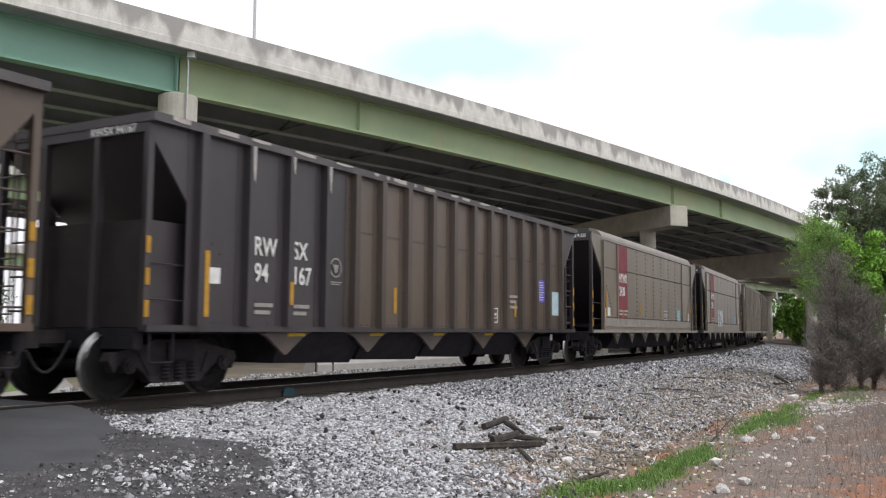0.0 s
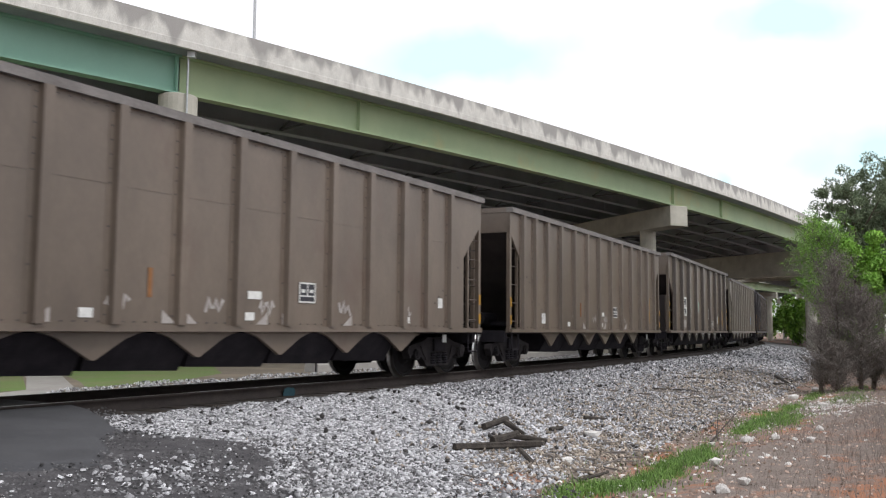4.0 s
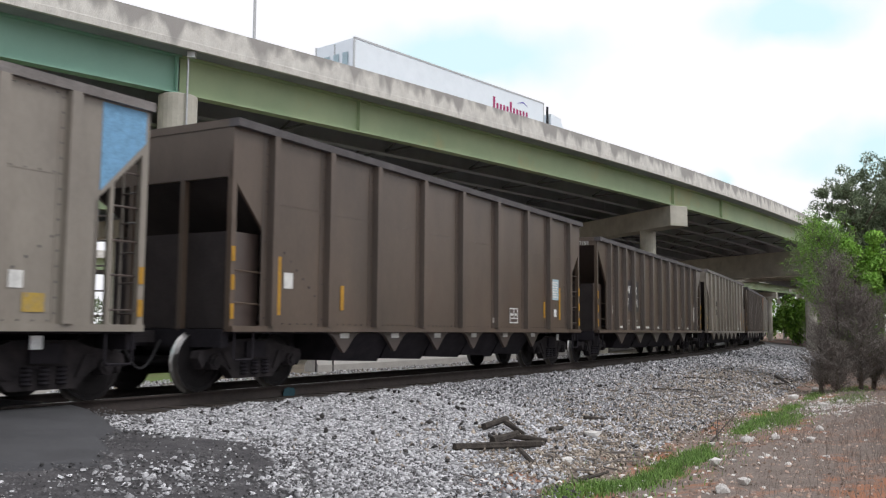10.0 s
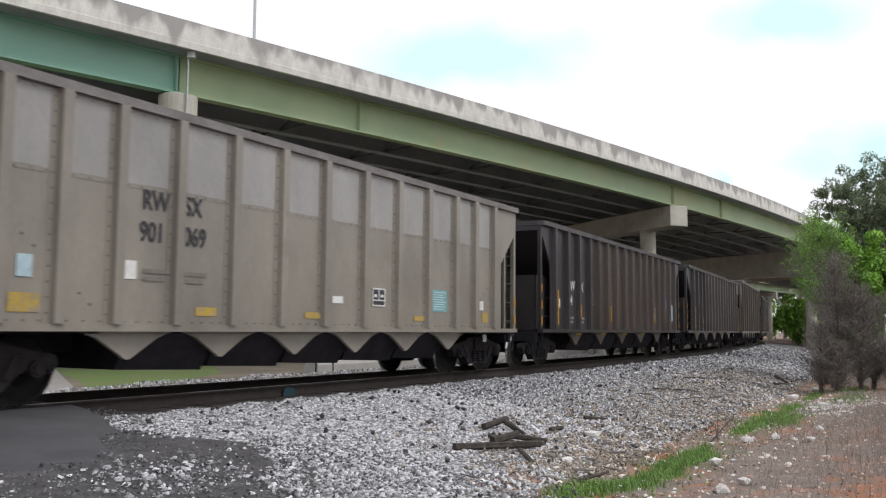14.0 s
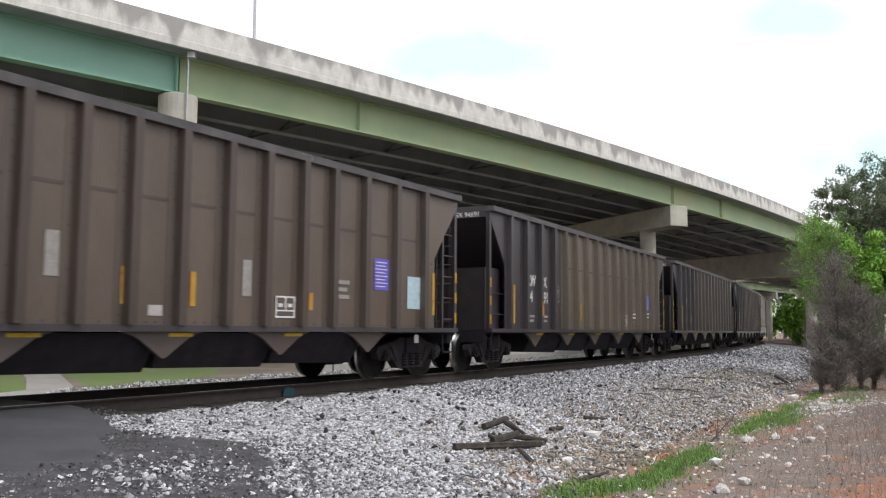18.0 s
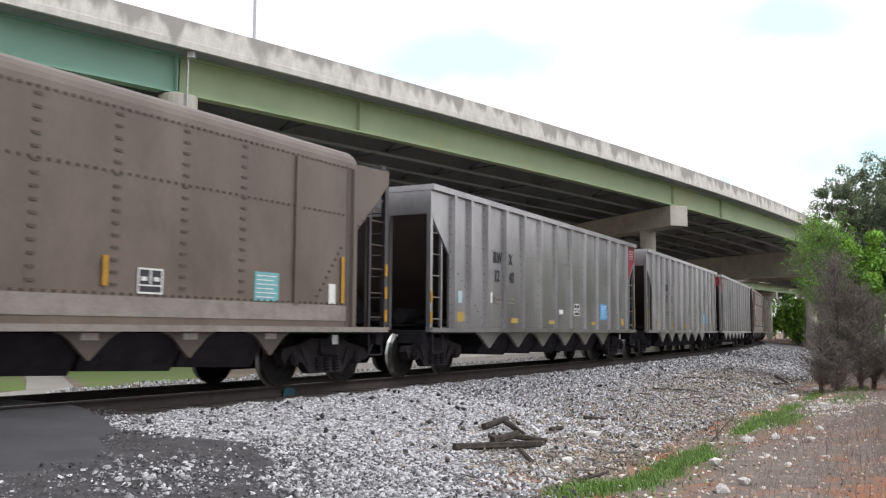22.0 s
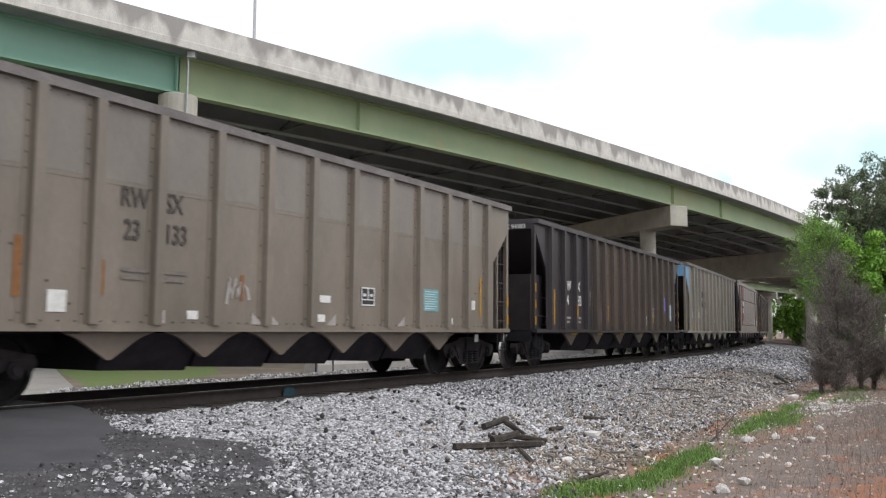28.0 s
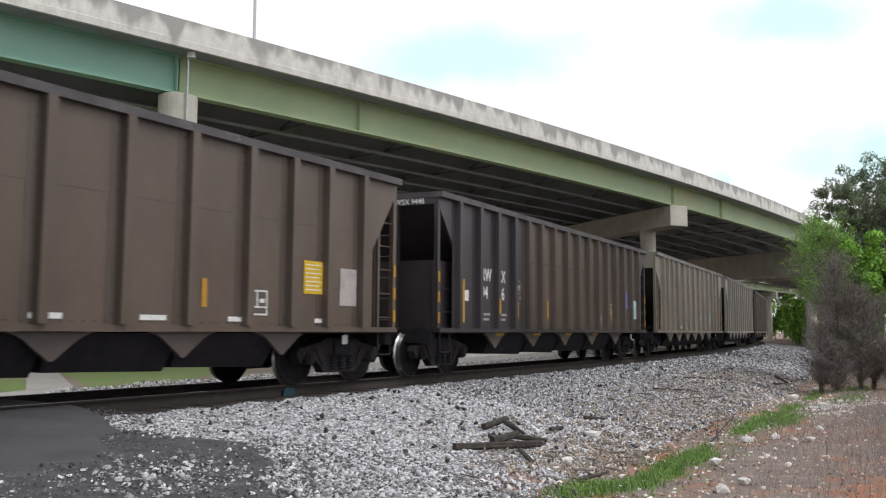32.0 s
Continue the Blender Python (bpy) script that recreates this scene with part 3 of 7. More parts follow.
def tube(bm, pts, r, sides=6):
    """One unbroken tube through points; r is a number or one for each point."""
    pts = [Vector(p) for p in pts]
    rr = r if isinstance(r, (list, tuple)) else [r] * len(pts)
    rings = []
    d0 = (pts[1] - pts[0]).normalized()
    u = d0.orthogonal().normalized()
    for i, p in enumerate(pts):
        d = (pts[min(i + 1, len(pts) - 1)] - pts[max(i - 1, 0)]).normalized()
        u = (u - d * u.dot(d)).normalized()
        w = d.cross(u)
        rings.append([bm.verts.new(p + (u * math.cos(2 * math.pi * k / sides) + w * math.sin(2 * math.pi * k / sides)) * rr[i]) for k in range(sides)])
    for a, b in zip(rings, rings[1:]):
        for k in range(sides):
            q = (k + 1) % sides
            bm.faces.new((a[k], a[q], b[q], b[k]))
    bm.faces.new(rings[0][::-1])
    bm.faces.new(rings[-1])


def truck(parent, x):
    bm = bmesh.new()
    box(bm, -0.22, 0.22, -1.15, 1.15, 0.52, 0.76)
    t = part("truck", bm, M["under"], parent, "grimy two-axle cast steel truck")
    t.matrix_basis = pose(x, 0, 0)
    sets = [wheelset(t, -0.89), wheelset(t, 0.89)]
    for side in (-1, 1):
        bm = bmesh.new()
        y0, y1 = side * 0.93, side * 1.10
        outer = [(-1.20, 0.52), (-1.16, 0.62), (-0.95, 0.66), (-0.62, 0.72), (-0.42, 0.80), (0.42, 0.80), (0.62, 0.72), (0.95, 0.66), (1.16, 0.62), (1.20, 0.52),
                 (1.10, 0.36), (1.05, 0.46), (0.78, 0.46), (0.62, 0.36), (0.46, 0.20), (-0.46, 0.20), (-0.62, 0.36), (-0.78, 0.46), (-1.05, 0.46), (-1.10, 0.36)]
        prism(bm, outer, y0, y1)
        for a in ((-0.66, 0.44), (0.66, 0.44)):
            sgn = 1 if a[0] > 0 else -1
            prism(bm, [(a[0] - 0.10 * sgn, 0.62), (a[0] + 0.08 * sgn, 0.62), (a[0] - 0.12 * sgn, 0.34), (a[0] - 0.22 * sgn, 0.34)], side * 1.101, side * 1.13)
        part("side_frame", bm, M["truck"], t)
        for dx in (-0.24, 0.0, 0.24) if side < 0 else ():
            bm = bmesh.new()
            tube(bm, [(dx, side * 1.112, 0.25 + 0.026 * k) for k in range(10)], [0.078 if k % 2 else 0.05 for k in range(10)], 7)
            part("spring", bm, M["under"], t)
        for dx in (-0.89, 0.89):
            bm = bmesh.new()
            rod(bm, (dx, side * 0.98, 0.457), (dx, side * 1.15, 0.457), 0.115, 10)
            rod(bm, (dx, side * 1.15, 0.457), (dx, side * 1.18, 0.457), 0.075, 8)
            part("bearing_cap", bm, M["truck"], t)
    return t, sets


def plate(parent, name, x0, x1, z0, z1, material, y=None, label="", t=0.006):
    y = -SIDE - 0.006 if y is None else y
    bm = bmesh.new()
    box(bm, x0, x1, y - t, y, z0, z1)
    return part(name, bm, material, parent, label)


def lettering(parent, text, x, z, size, material, y=None, squeeze=0.85, name="lettering", swell=0.012):
    """Text on the near side, reading along +x, its left foot at x, z."""
    y = -SIDE - 0.014 if y is None else y
    cu = bpy.data.curves.new(name, "FONT")
    cu.body, cu.size, cu.extrude, cu.offset = text, size, 0.003, size * swell
    tmp = bpy.data.objects.new(name, cu)
    me = bpy.data.meshes.new_from_object(tmp)
    bpy.data.objects.remove(tmp)
    me.materials.clear()
    me.materials.append(material)
    ob = new(name, me)
    ob.parent = parent
    ob.matrix_basis = Matrix.Translation((x, y, z)) @ Euler((radians(90), 0, 0)).to_matrix().to_4x4() @ Matrix.Diagonal((squeeze, 1, 1, 1))
    return ob


def bars(parent, x, z, w, h, rows, material, y=None, name="small_print", thin=0.27):
    """Unreadable print: plain bars."""
    y = -SIDE - 0.014 if y is None else y
    bm = bmesh.new()
    for r in range(rows):
        zz = z + h * (1 - (r + 0.5) / rows)
        cut = 1.0 if r % 2 == 0 else 0.86
        box(bm, x, x + w * cut, y - 0.004, y, zz - h / rows * thin, zz + h / rows * thin)
    return part(name, bm, material, parent)


def notice(parent, x, z, w, h, colour, rows=7):
    p = plate(parent, "notice", x, x + w, z, z + h, colour, label="painted notice panel with lines of small print")
    bars(p, x + w * 0.08, z + h * 0.06, w * 0.80, h * 0.88, rows, M["white"], thin=0.12)


def stencil_box(parent, x, z, w=0.42, h=0.36, fill=None):
    e = plate(parent, "stencil_box", x, x + w, z, z + h, fill or M["dark_mark"], label="white framed stencil box")
    bm = bmesh.new()
    y = -SIDE - 0.014
    for a in ((x, x + w, z, z + 0.025), (x, x + w, z + h - 0.025, z + h), (x, x + 0.025, z + 0.025, z + h - 0.025), (x + w - 0.025, x + w, z + 0.025, z + h - 0.025),
              (x + 0.025, x + w - 0.025, z + h * 0.3, z + h * 0.3 + 0.02), (x + w * 0.48, x + w * 0.54, z + h * 0.3 + 0.02, z + h - 0.025),
              (x + w * 0.14, x + w * 0.36, z + h * 0.5, z + h * 0.66), (x + w * 0.64, x + w * 0.86, z + h * 0.5, z + h * 0.66)):
        box(bm, a[0], a[1], y - 0.004, y, a[2], a[3])
    part("stencil_outline", bm, M["white"], e)


def strip_mark(parent, x, z0, z1, colour=None, w=0.10):
    plate(parent, "reflector_strip", x - w / 2, x + w / 2, z0, z1, colour or M["yellow"])


def side_rivets(car, half, ribs, rib_w, sill_z, seam_z, side_top, skin):
    """Rivet heads down the rib flanges, along seam and sill, and up the slope sheets' line."""
    bm = bmesh.new()

    def head(x, z, y, r=0.012):
        box(bm, x - r, x + r, y - 0.008, y, z - r, z + r)
    for x in ribs:
        n = 15
        for k in range(n):
            z = sill_z + 0.14 + (side_top - sill_z - 0.26) * k / (n - 1)
            if z > seam_z + 0.1 or skin in ("pale", "silver") or k % 3 == 0:
                head(x - rib_w / 2 - 0.038, z, -SIDE - 0.007)
    for x, x2 in zip(ribs, ribs[1:]):
        a, b = x + rib_w / 2 + 0.06, x2 - rib_w / 2 - 0.12
        n = max(2, int((b - a) / 0.16))
        for k in range(n + 1):
            head(a + (b - a) * k / n, sill_z + 0.055, -SIDE, 0.011)
            if skin in ("pale", "silver"):
                head(a + (b - a) * k / n, seam_z + 0.025, -SIDE - 0.005, 0.009)
            head(a + (b - a) * k / n, side_top - 0.07, -SIDE, 0.009)
    for sx in (-1, 1):
        for k in range(9):
            x = sx * (half - 1.05 - 0.16 * k)
            if min(abs(x - r) for r in ribs) > rib_w / 2 + 0.09:
                head(x, sill_z + 1.30 - 0.13 * k, -SIDE, 0.015)
    heads = part("rivets", bm, BODY["dark"] if skin not in ("pale", "silver") else M["rivet_grey"], car)
    tagged(heads, "rows of small dark rivet heads", kind="stuff")


def hopper_body(car, half, top, skin, ribs, rib_w, rib_d, style, inset, drop0, drop1, end_colour=None, split=None, skin2=None, sill=None, sill_z=0.98, dark_end=None, round_top=False, chutes=5):
    """Open-top hopper: side sheets, ribs, slope ends, posts, ladders, sills and chutes.
    style 'cage' has open ladder ends, 'panel' has closed lower end panels with grab irons."""
    sk = BODY[skin]
    rib_m = sk
    sill_m = sill or sk
    seam_z = top - 1.15
    side_top = top - 0.10 if not round_top else top - 0.24
    for side in (-1, 1):
        y0, y1 = side * (SIDE - 0.05), side * SIDE
        # the far side stands open wider, along the slope sheet
        wide = side > 0
        cut_in = 1.7 if wide else inset
        cut_dn = drop1 if not wide else drop0 + 1.7 / 2.83 * (top - drop0 - sill_z - 0.1) - 0.25
        pts = [(-half + cut_in, sill_z), (half - cut_in, sill_z), (half - cut_in, top - cut_dn), (half, top - drop0), (half, side_top), (-half, side_top), (-half, top - drop0), (-half + cut_in, top - cut_dn)]
        if split is not None and skin2:
            cut = -half + 2 * half * split
            bm = bmesh.new()
            prism(bm, [(-half + cut_in, sill_z), (cut, sill_z), (cut, side_top), (-half, side_top), (-half, top - drop0), (-half + cut_in, top - cut_dn)], y0, y1)
            part("side_sheet", bm, sk, car, "dark repainted end of the side sheet")
            bm = bmesh.new()
            prism(bm, [(cut + 0.001, sill_z), (half - cut_in, sill_z), (half - cut_in, top - cut_dn), (half, top - drop0), (half, side_top), (cut + 0.001, side_top)], y0, y1)
            part("side_sheet", bm, BODY[skin2], car, "brown dusty side sheet")
        else:
            bm = bmesh.new()
            prism(bm, pts, y0, y1)
            part("side_sheet", bm, sk, car)
        if end_colour is not None and side < 0:
            for sx in end_colour:
                bm = bmesh.new()
                q = [(half - inset + 0.06, top - drop1 + 0.14), (half - 0.06, top - drop0 + 0.05), (half - 0.06, side_top - 0.04), (half - inset + 0.06, side_top - 0.04)]
                prism(bm, [(sx * a, b) for a, b in q], -SIDE - 0.008, -SIDE)
                part("end_panel", bm, M[end_colour[sx]], car, "coloured corner panel of the side")
        # lower end panels with grab irons
        if style == "panel" and not round_top and side < 0:
            for sx in (-1,):
                bm = bmesh.new()
                q = [(half - inset - 0.001, sill_z + 0.02), (half - 0.12, sill_z + 0.02), (half - 0.12, sill_z + 1.42), (half - inset - 0.001, sill_z + 1.42)]
                prism(bm, [(sx * a, b) for a, b in q], side * (SIDE - 0.20), side * (SIDE - 0.17))
                part("end_cabinet_plate", bm, dark_end or BODY["deep_brown"], car)
        # ribs
        for x in ribs:
            bm = bmesh.new()
            w = rib_w
            fl = 0.13 if style == "panel" else 0.075
            prism(bm, [(x - w / 2 - fl, side * SIDE), (x - w / 2 - fl, side * (SIDE + 0.007)), (x - w / 2, side * (SIDE + 0.007)), (x - w * 0.38, side * (SIDE + rib_d)), (x + w * 0.38, side * (SIDE + rib_d)), (x + w / 2, side * SIDE)], sill_z + 0.02, side_top - 0.02, axis="z")
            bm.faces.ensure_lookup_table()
            # flange and near flank: darker on panel cars for shade and stain
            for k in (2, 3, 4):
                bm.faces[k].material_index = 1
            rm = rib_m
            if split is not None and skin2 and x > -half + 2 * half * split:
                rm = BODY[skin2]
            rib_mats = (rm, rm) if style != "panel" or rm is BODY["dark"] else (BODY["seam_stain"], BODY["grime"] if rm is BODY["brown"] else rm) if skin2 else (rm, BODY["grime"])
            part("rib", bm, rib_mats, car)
        # seam across the sheets
        if not round_top:
            bm = bmesh.new()
            box(bm, ribs[0] if not skin2 else -half + 2 * half * split + 0.05, ribs[-1], min(side * SIDE, side * (SIDE + 0.005)), max(side * SIDE, side * (SIDE + 0.005)), seam_z, seam_z + 0.05)
            part("seam", bm, BODY["seam_stain"] if skin2 else sk, car)
            if side < 0:
                side_rivets(car, half, ribs, rib_w, sill_z, seam_z, side_top, skin)
        # side sill
        bm = bmesh.new()
        box(bm, -half + 0.02, half - 0.02, min(side * 1.44, side * (SIDE + 0.05)), max(side * 1.44, side * (SIDE + 0.05)), sill_z - 0.07, sill_z + 0.018)
        part("side_sill", bm, sill_m, car)
        # top chord
        if round_top:
            bm = bmesh.new()
            a0 = half - 1.0
            ring = []
            for k in range(7):
                t = math.pi / 2 * k / 6
                ring.append((side * (SIDE - 0.40 + 0.40 * math.cos(t)), side_top + 0.36 * math.sin(t)))
            ring.append((side * (SIDE - 0.46), side_top + 0.32))
            ring.append((side * (SIDE - 0.08), side_top))
            prism(bm, ring, -a0, a0, axis="x")
            part("rounded_top_chord", bm, sk, car, "rounded dusty upper edge of the side")
            for sx in (-1, 1):
                bm = bmesh.new()
                prism(bm, [(sx * (a0 + 0.002), side_top + 0.001), (sx * half, side_top + 0.001), (sx * half, top - 0.12), (sx * (a0 + 0.002), top - 0.14)], min(side * (SIDE - 0.06), side * (SIDE - 0.004)), max(side * (SIDE - 0.06), side * (SIDE - 0.004)))
                part("corner_chord", bm, sk, car)
        else:
            bm = bmesh.new()
            lip = SIDE + (0.11 if style == "panel" else 0.08)
            box(bm, -half - 0.02, half + 0.02, min(side * (SIDE - 0.09), side * lip), max(side * (SIDE - 0.09), side * lip), top - 0.12, top)
            part("top_chord", bm, sk if skin == "silver" else M["chord_dark" if style == "panel" and not skin.startswith("taupe") else "chord"], car)
    for sx in (-1, 1):
        xe = sx * half
        end_m = dark_end if round_top else sk
        # end plate and slope sheet
        bm = bmesh.new()
        box(bm, min(xe, xe - sx * 0.06), max(xe, xe - sx * 0.06), -SIDE + 0.051, SIDE - 0.051, top - drop0, top - (0.12 if not round_top else 0.09))
        part("end_plate", bm, M[end_colour[sx]] if end_colour and sx in end_colour else end_m, car)
        bm = bmesh.new()
        prism(bm, [(xe - sx * 0.07, top - drop0), (xe - sx * 0.07, top - drop0 + 0.06), (xe - sx * 2.9, sill_z + 0.12), (xe - sx * 2.9, sill_z + 0.06)], -SIDE + 0.052, SIDE - 0.052)
        # the bulkhead paint puts the shade of the end recess into the sheet
        part("slope_sheet", bm, dark_end or (BODY["deep_brown"] if skin == "silver" else M["bulkhead"]), car, "dark sloping end sheet")
        if not round_top:
            bm = bmesh.new()
            box(bm, min(xe - sx * 0.1, xe + sx * 0.02), max(xe - sx * 0.1, xe + sx * 0.02), -SIDE + 0.09, SIDE - 0.09, top - 0.119, top - 0.001)
            part("end_chord", bm, dark_end if (dark_end and skin2) else sk, car)
        else:
            bm = bmesh.new()
            box(bm, min(xe - sx * 0.1, xe + sx * 0.02), max(xe - sx * 0.1, xe + sx * 0.02), -SIDE + 0.09, SIDE - 0.09, top - 0.16, top + 0.0)
            part("end_chord", bm, end_m, car)
        if style == "panel" and not round_top and sx < 0:
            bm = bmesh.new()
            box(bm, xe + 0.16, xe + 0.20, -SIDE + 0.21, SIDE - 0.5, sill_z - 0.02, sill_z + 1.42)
            part("end_bulkhead", bm, M["bulkhead"], car, "dark bulkhead plate of the car end")
        # posts and ladders
        post_m = end_m
        for y in (-SIDE + 0.05, -0.55, 0.55, SIDE - 0.05):
            bm = bmesh.new()
            box(bm, min(xe - sx * 0.10, xe), max(xe - sx * 0.10, xe), y - 0.045, y + 0.045, sill_z - 0.06, min(top - (0.13 if not round_top else 0.1), top - drop0 + (0.0 if abs(y) < 1 else 0.38)))
            part("end_post", bm, post_m, car)
            if abs(y) > 1 and y < 0:
                for k in range(3 if style != "cage" else 2):
                    plate(car, "reflector_strip", min(xe - sx * 0.10, xe - sx * 0.01), max(xe - sx * 0.08, xe - sx * 0.02), sill_z + 0.12 + 0.42 * k, sill_z + 0.34 + 0.42 * k, M["yellow"], y=y - 0.056)
        for side in (-1, 1):
            yy = side * (SIDE - 0.06)
            if side < 0 and (style == "cage" or sx > 0):
                bm = bmesh.new()
                box(bm, min(xe - sx * 0.56, xe - sx * 0.50), max(xe - sx * 0.56, xe - sx * 0.50), yy - 0.03, yy + 0.03, sill_z + 0.02, top - drop0 - 0.30)
                part("ladder_stile", bm, post_m, car)
                for k in range(5):
                    z = sill_z + 0.20 + 0.44 * k
                    if z < top - drop0 - 0.3:
                        bm = bmesh.new()
                        rod(bm, (xe - sx * 0.08, yy, z), (xe - sx * 0.53, yy, z), 0.014, 6)
                        part("ladder_rung", bm, BODY["deep_brown"] if skin != "silver" else post_m, car)
            elif side < 0:
                for z in (sill_z + 0.36, sill_z + 0.84):
                    bm = bmesh.new()
                    rod(bm, (xe - sx * 0.10, yy, z), (xe - sx * (inset + 0.02), yy, z - 0.02), 0.014, 6)
                    part("grab_iron", bm, post_m, car)
            bm = bmesh.new()
            if sx * side < 0:
                for k in range(6):
                    z = sill_z + 0.16 + 0.40 * k
                    rung = bmesh.new()
                    rod(rung, (xe + sx * 0.03, side * (SIDE - 0.06), z), (xe + sx * 0.03, side * (SIDE - 0.52), z), 0.014, 6)
                    part("ladder_rung", rung, BODY["deep_brown"] if skin != "silver" else sk, car)
                rod(bm, (xe + sx * 0.03, side * (SIDE - 0.52), sill_z), (xe + sx * 0.03, side * (SIDE - 0.52), top - 0.3), 0.018, 6)
                part("ladder_stile", bm, sk, car)
            else:
                bm.free()
            # step stirrup
            bm = bmesh.new()
            yy = side * (SIDE - 0.02)
            tube(bm, [(xe - sx * 0.14, yy, sill_z - 0.05), (xe - sx * 0.14, yy, 0.53), (xe - sx * 0.17, yy, 0.5), (xe - sx * 0.52, yy, 0.5), (xe - sx * 0.55, yy, 0.53), (xe - sx * 0.55, yy, sill_z - 0.05)], 0.018, 6)
            part("step", bm, M["under"], car)
        # end sill, platform and coupler
        bm = bmesh.new()
        box(bm, min(xe, xe - sx * 2.6), max(xe, xe - sx * 2.6), -1.43, 1.43, sill_z - 0.10, sill_z - 0.03)
        part("end_platform", bm, M["under"], car)
        bm = bmesh.new()
        box(bm, min(xe - sx * 0.14, xe + sx * 0.01), max(xe - sx * 0.14, xe + sx * 0.01), -1.42, 1.42, sill_z - 0.30, sill_z - 0.10)
        part("end_sill", bm, M["under"], car)
        bm = bmesh.new()
        x1 = xe + sx * 0.44
        box(bm, min(xe, x1), max(xe, x1), -0.09, 0.09, 0.74, 0.92)
        x2 = xe + sx * 0.74
        prism(bm, [(min(x1, x2), -0.17), (max(x1, x2), -0.12), (max(x1, x2), 0.12), (min(x1, x2), 0.17)], 0.68, 0.97, axis="z")
        part("coupler", bm, M["truck"], car)
        bm = bmesh.new()
        tube(bm, [(xe + sx * (0.1 + 0.62 * k / 8), -0.3 + 0.05 * k / 8, 0.78 - 0.42 * math.sin(math.pi * k / 8 * 0.9)) for k in range(9)], 0.022, 6)
        part("air_hose", bm, M["black"], car)
    # brake wheel and gear on one end
    bm = bmesh.new()
    n = 14
    c = Vector((half + 0.12, 0.9, 2.5))
    for i in range(n):
        a, b = 2 * math.pi * i / n, 2 * math.pi * (i + 1) / n
        rod(bm, c + Vector((0, math.cos(a) * 0.26, math.sin(a) * 0.26)), c + Vector((0, math.cos(b) * 0.26, math.sin(b) * 0.26)), 0.016, 5)
    for i in range(4):
        a = math.pi * i / 4
        rod(bm, c - Vector((0, math.cos(a) * 0.26, math.sin(a) * 0.26)), c + Vector((0, math.cos(a) * 0.26, math.sin(a) * 0.26)), 0.012, 4)
    rod(bm, c, c - Vector((0.12, 0, 0)), 0.03, 6)
    part("brake_wheel", bm, M["under"], car)
    bm = bmesh.new()
    rod(bm, (-half + 0.9, -0.3, 1.25), (-half + 1.7, -0.3, 1.25), 0.17, 12)
    part("air_reservoir", bm, M["under"], car)
    bm = bmesh.new()
    rod(bm, (-half + 0.5, 0.45, 1.2), (-half + 1.3, 0.45, 1.2), 0.14, 12)
    part("brake_cylinder", bm, M["under"], car)
    # centre sill
    bm = bmesh.new()
    box(bm, -half + 0.1, half - 0.1, -0.3, 0.3, 0.62, 0.88)
    part("centre_sill", bm, M["under"], car)
    # chutes
    span = 2 * half - 2 * 3.05
    pitch = span / chutes
    for i in range(chutes):
        xc = -span / 2 + pitch * (i + 0.5)
        bm = bmesh.new()
        a, b = pitch * 0.5, pitch * 0.46
        top_v = [bm.verts.new((xc + sx * a, sy * 1.36, sill_z - 0.09)) for sx, sy in ((-1, -1), (1, -1), (1, 1), (-1, 1))]
        bot_v = [bm.verts.new((xc + sx * b + 0.08, sy * 1.02, 0.40 - (0.05 if sx > 0 else 0.0))) for sx, sy in ((-1, -1), (1, -1), (1, 1), (-1, 1))]
        bm.faces.new(top_v)
        bm.faces.new(bot_v[::-1])
        for k in range(4):
            q = (k + 1) % 4
            bm.faces.new((top_v[k], top_v[q], bot_v[q], bot_v[k]))
        part("hopper_chute", bm, M["under"], car)
    for i in range(chutes + 1):
        xc = -span / 2 + pitch * i
        w = pitch * (0.46 if style == "cage" else 0.38 if skin.startswith("taupe") else 0.30)
        for side in (-1, 1):
            bm = bmesh.new()
            prism(bm, [(xc - w, sill_z - 0.075), (xc + w, sill_z - 0.075), (xc + w * 0.84, sill_z - 0.10), (xc + w * 0.62, sill_z - 0.16), (xc + w * 0.04, 0.55), (xc - w * 0.04, 0.55), (xc - w * 0.62, sill_z - 0.16), (xc - w * 0.84, sill_z - 0.10)], min(side * 1.37, side * 1.43), max(side * 1.37, side * 1.43))
            part("sawtooth_plate", bm, sk if skin in ("pale", "silver") else BODY["taupe_dark" if skin.startswith("taupe") and style == "cage" else "deep_brown"], car)
    # interior coal bed
    bm = bmesh.new()
    box(bm, -half + 1.4, half - 1.4, -SIDE + 0.055, SIDE - 0.055, sill_z + 0.1, sill_z + 0.2)
    part("hopper_floor", bm, M["under"], car)


def hopper_car(label, group, half, **kw):
    car = tagged(empty("hopper_car"), label, "hopper car", group=group)
    sets = []
    hopper_body(car, half, **kw)
    inner = 1.20 if kw.get("round_top") else 1.08
    for x in (-half + inner, half - inner):
        t, ws = truck(car, x)
        sets += ws
    return car, sets


JOINTS = [-9.8, 7.2, 24.16, 40.59, 56.52, 72.14, 88.62, 104.02, 119.93, 135.94, 152.95, 169.05, 185.01, 200.87, 217.92, 233.93, 250.97, 267.04, 283.87,
          301.47, 317.33, 334.56, 351.75, 369.11, 386.33, 402.29, 418.1, 433.83, 449.8, 466.02, 481.46, 497.58, 513.53, 530.62, 546.88, 562.89,
          578.81, 595.62, 611.9, 628.08, 644.2, 660.3]
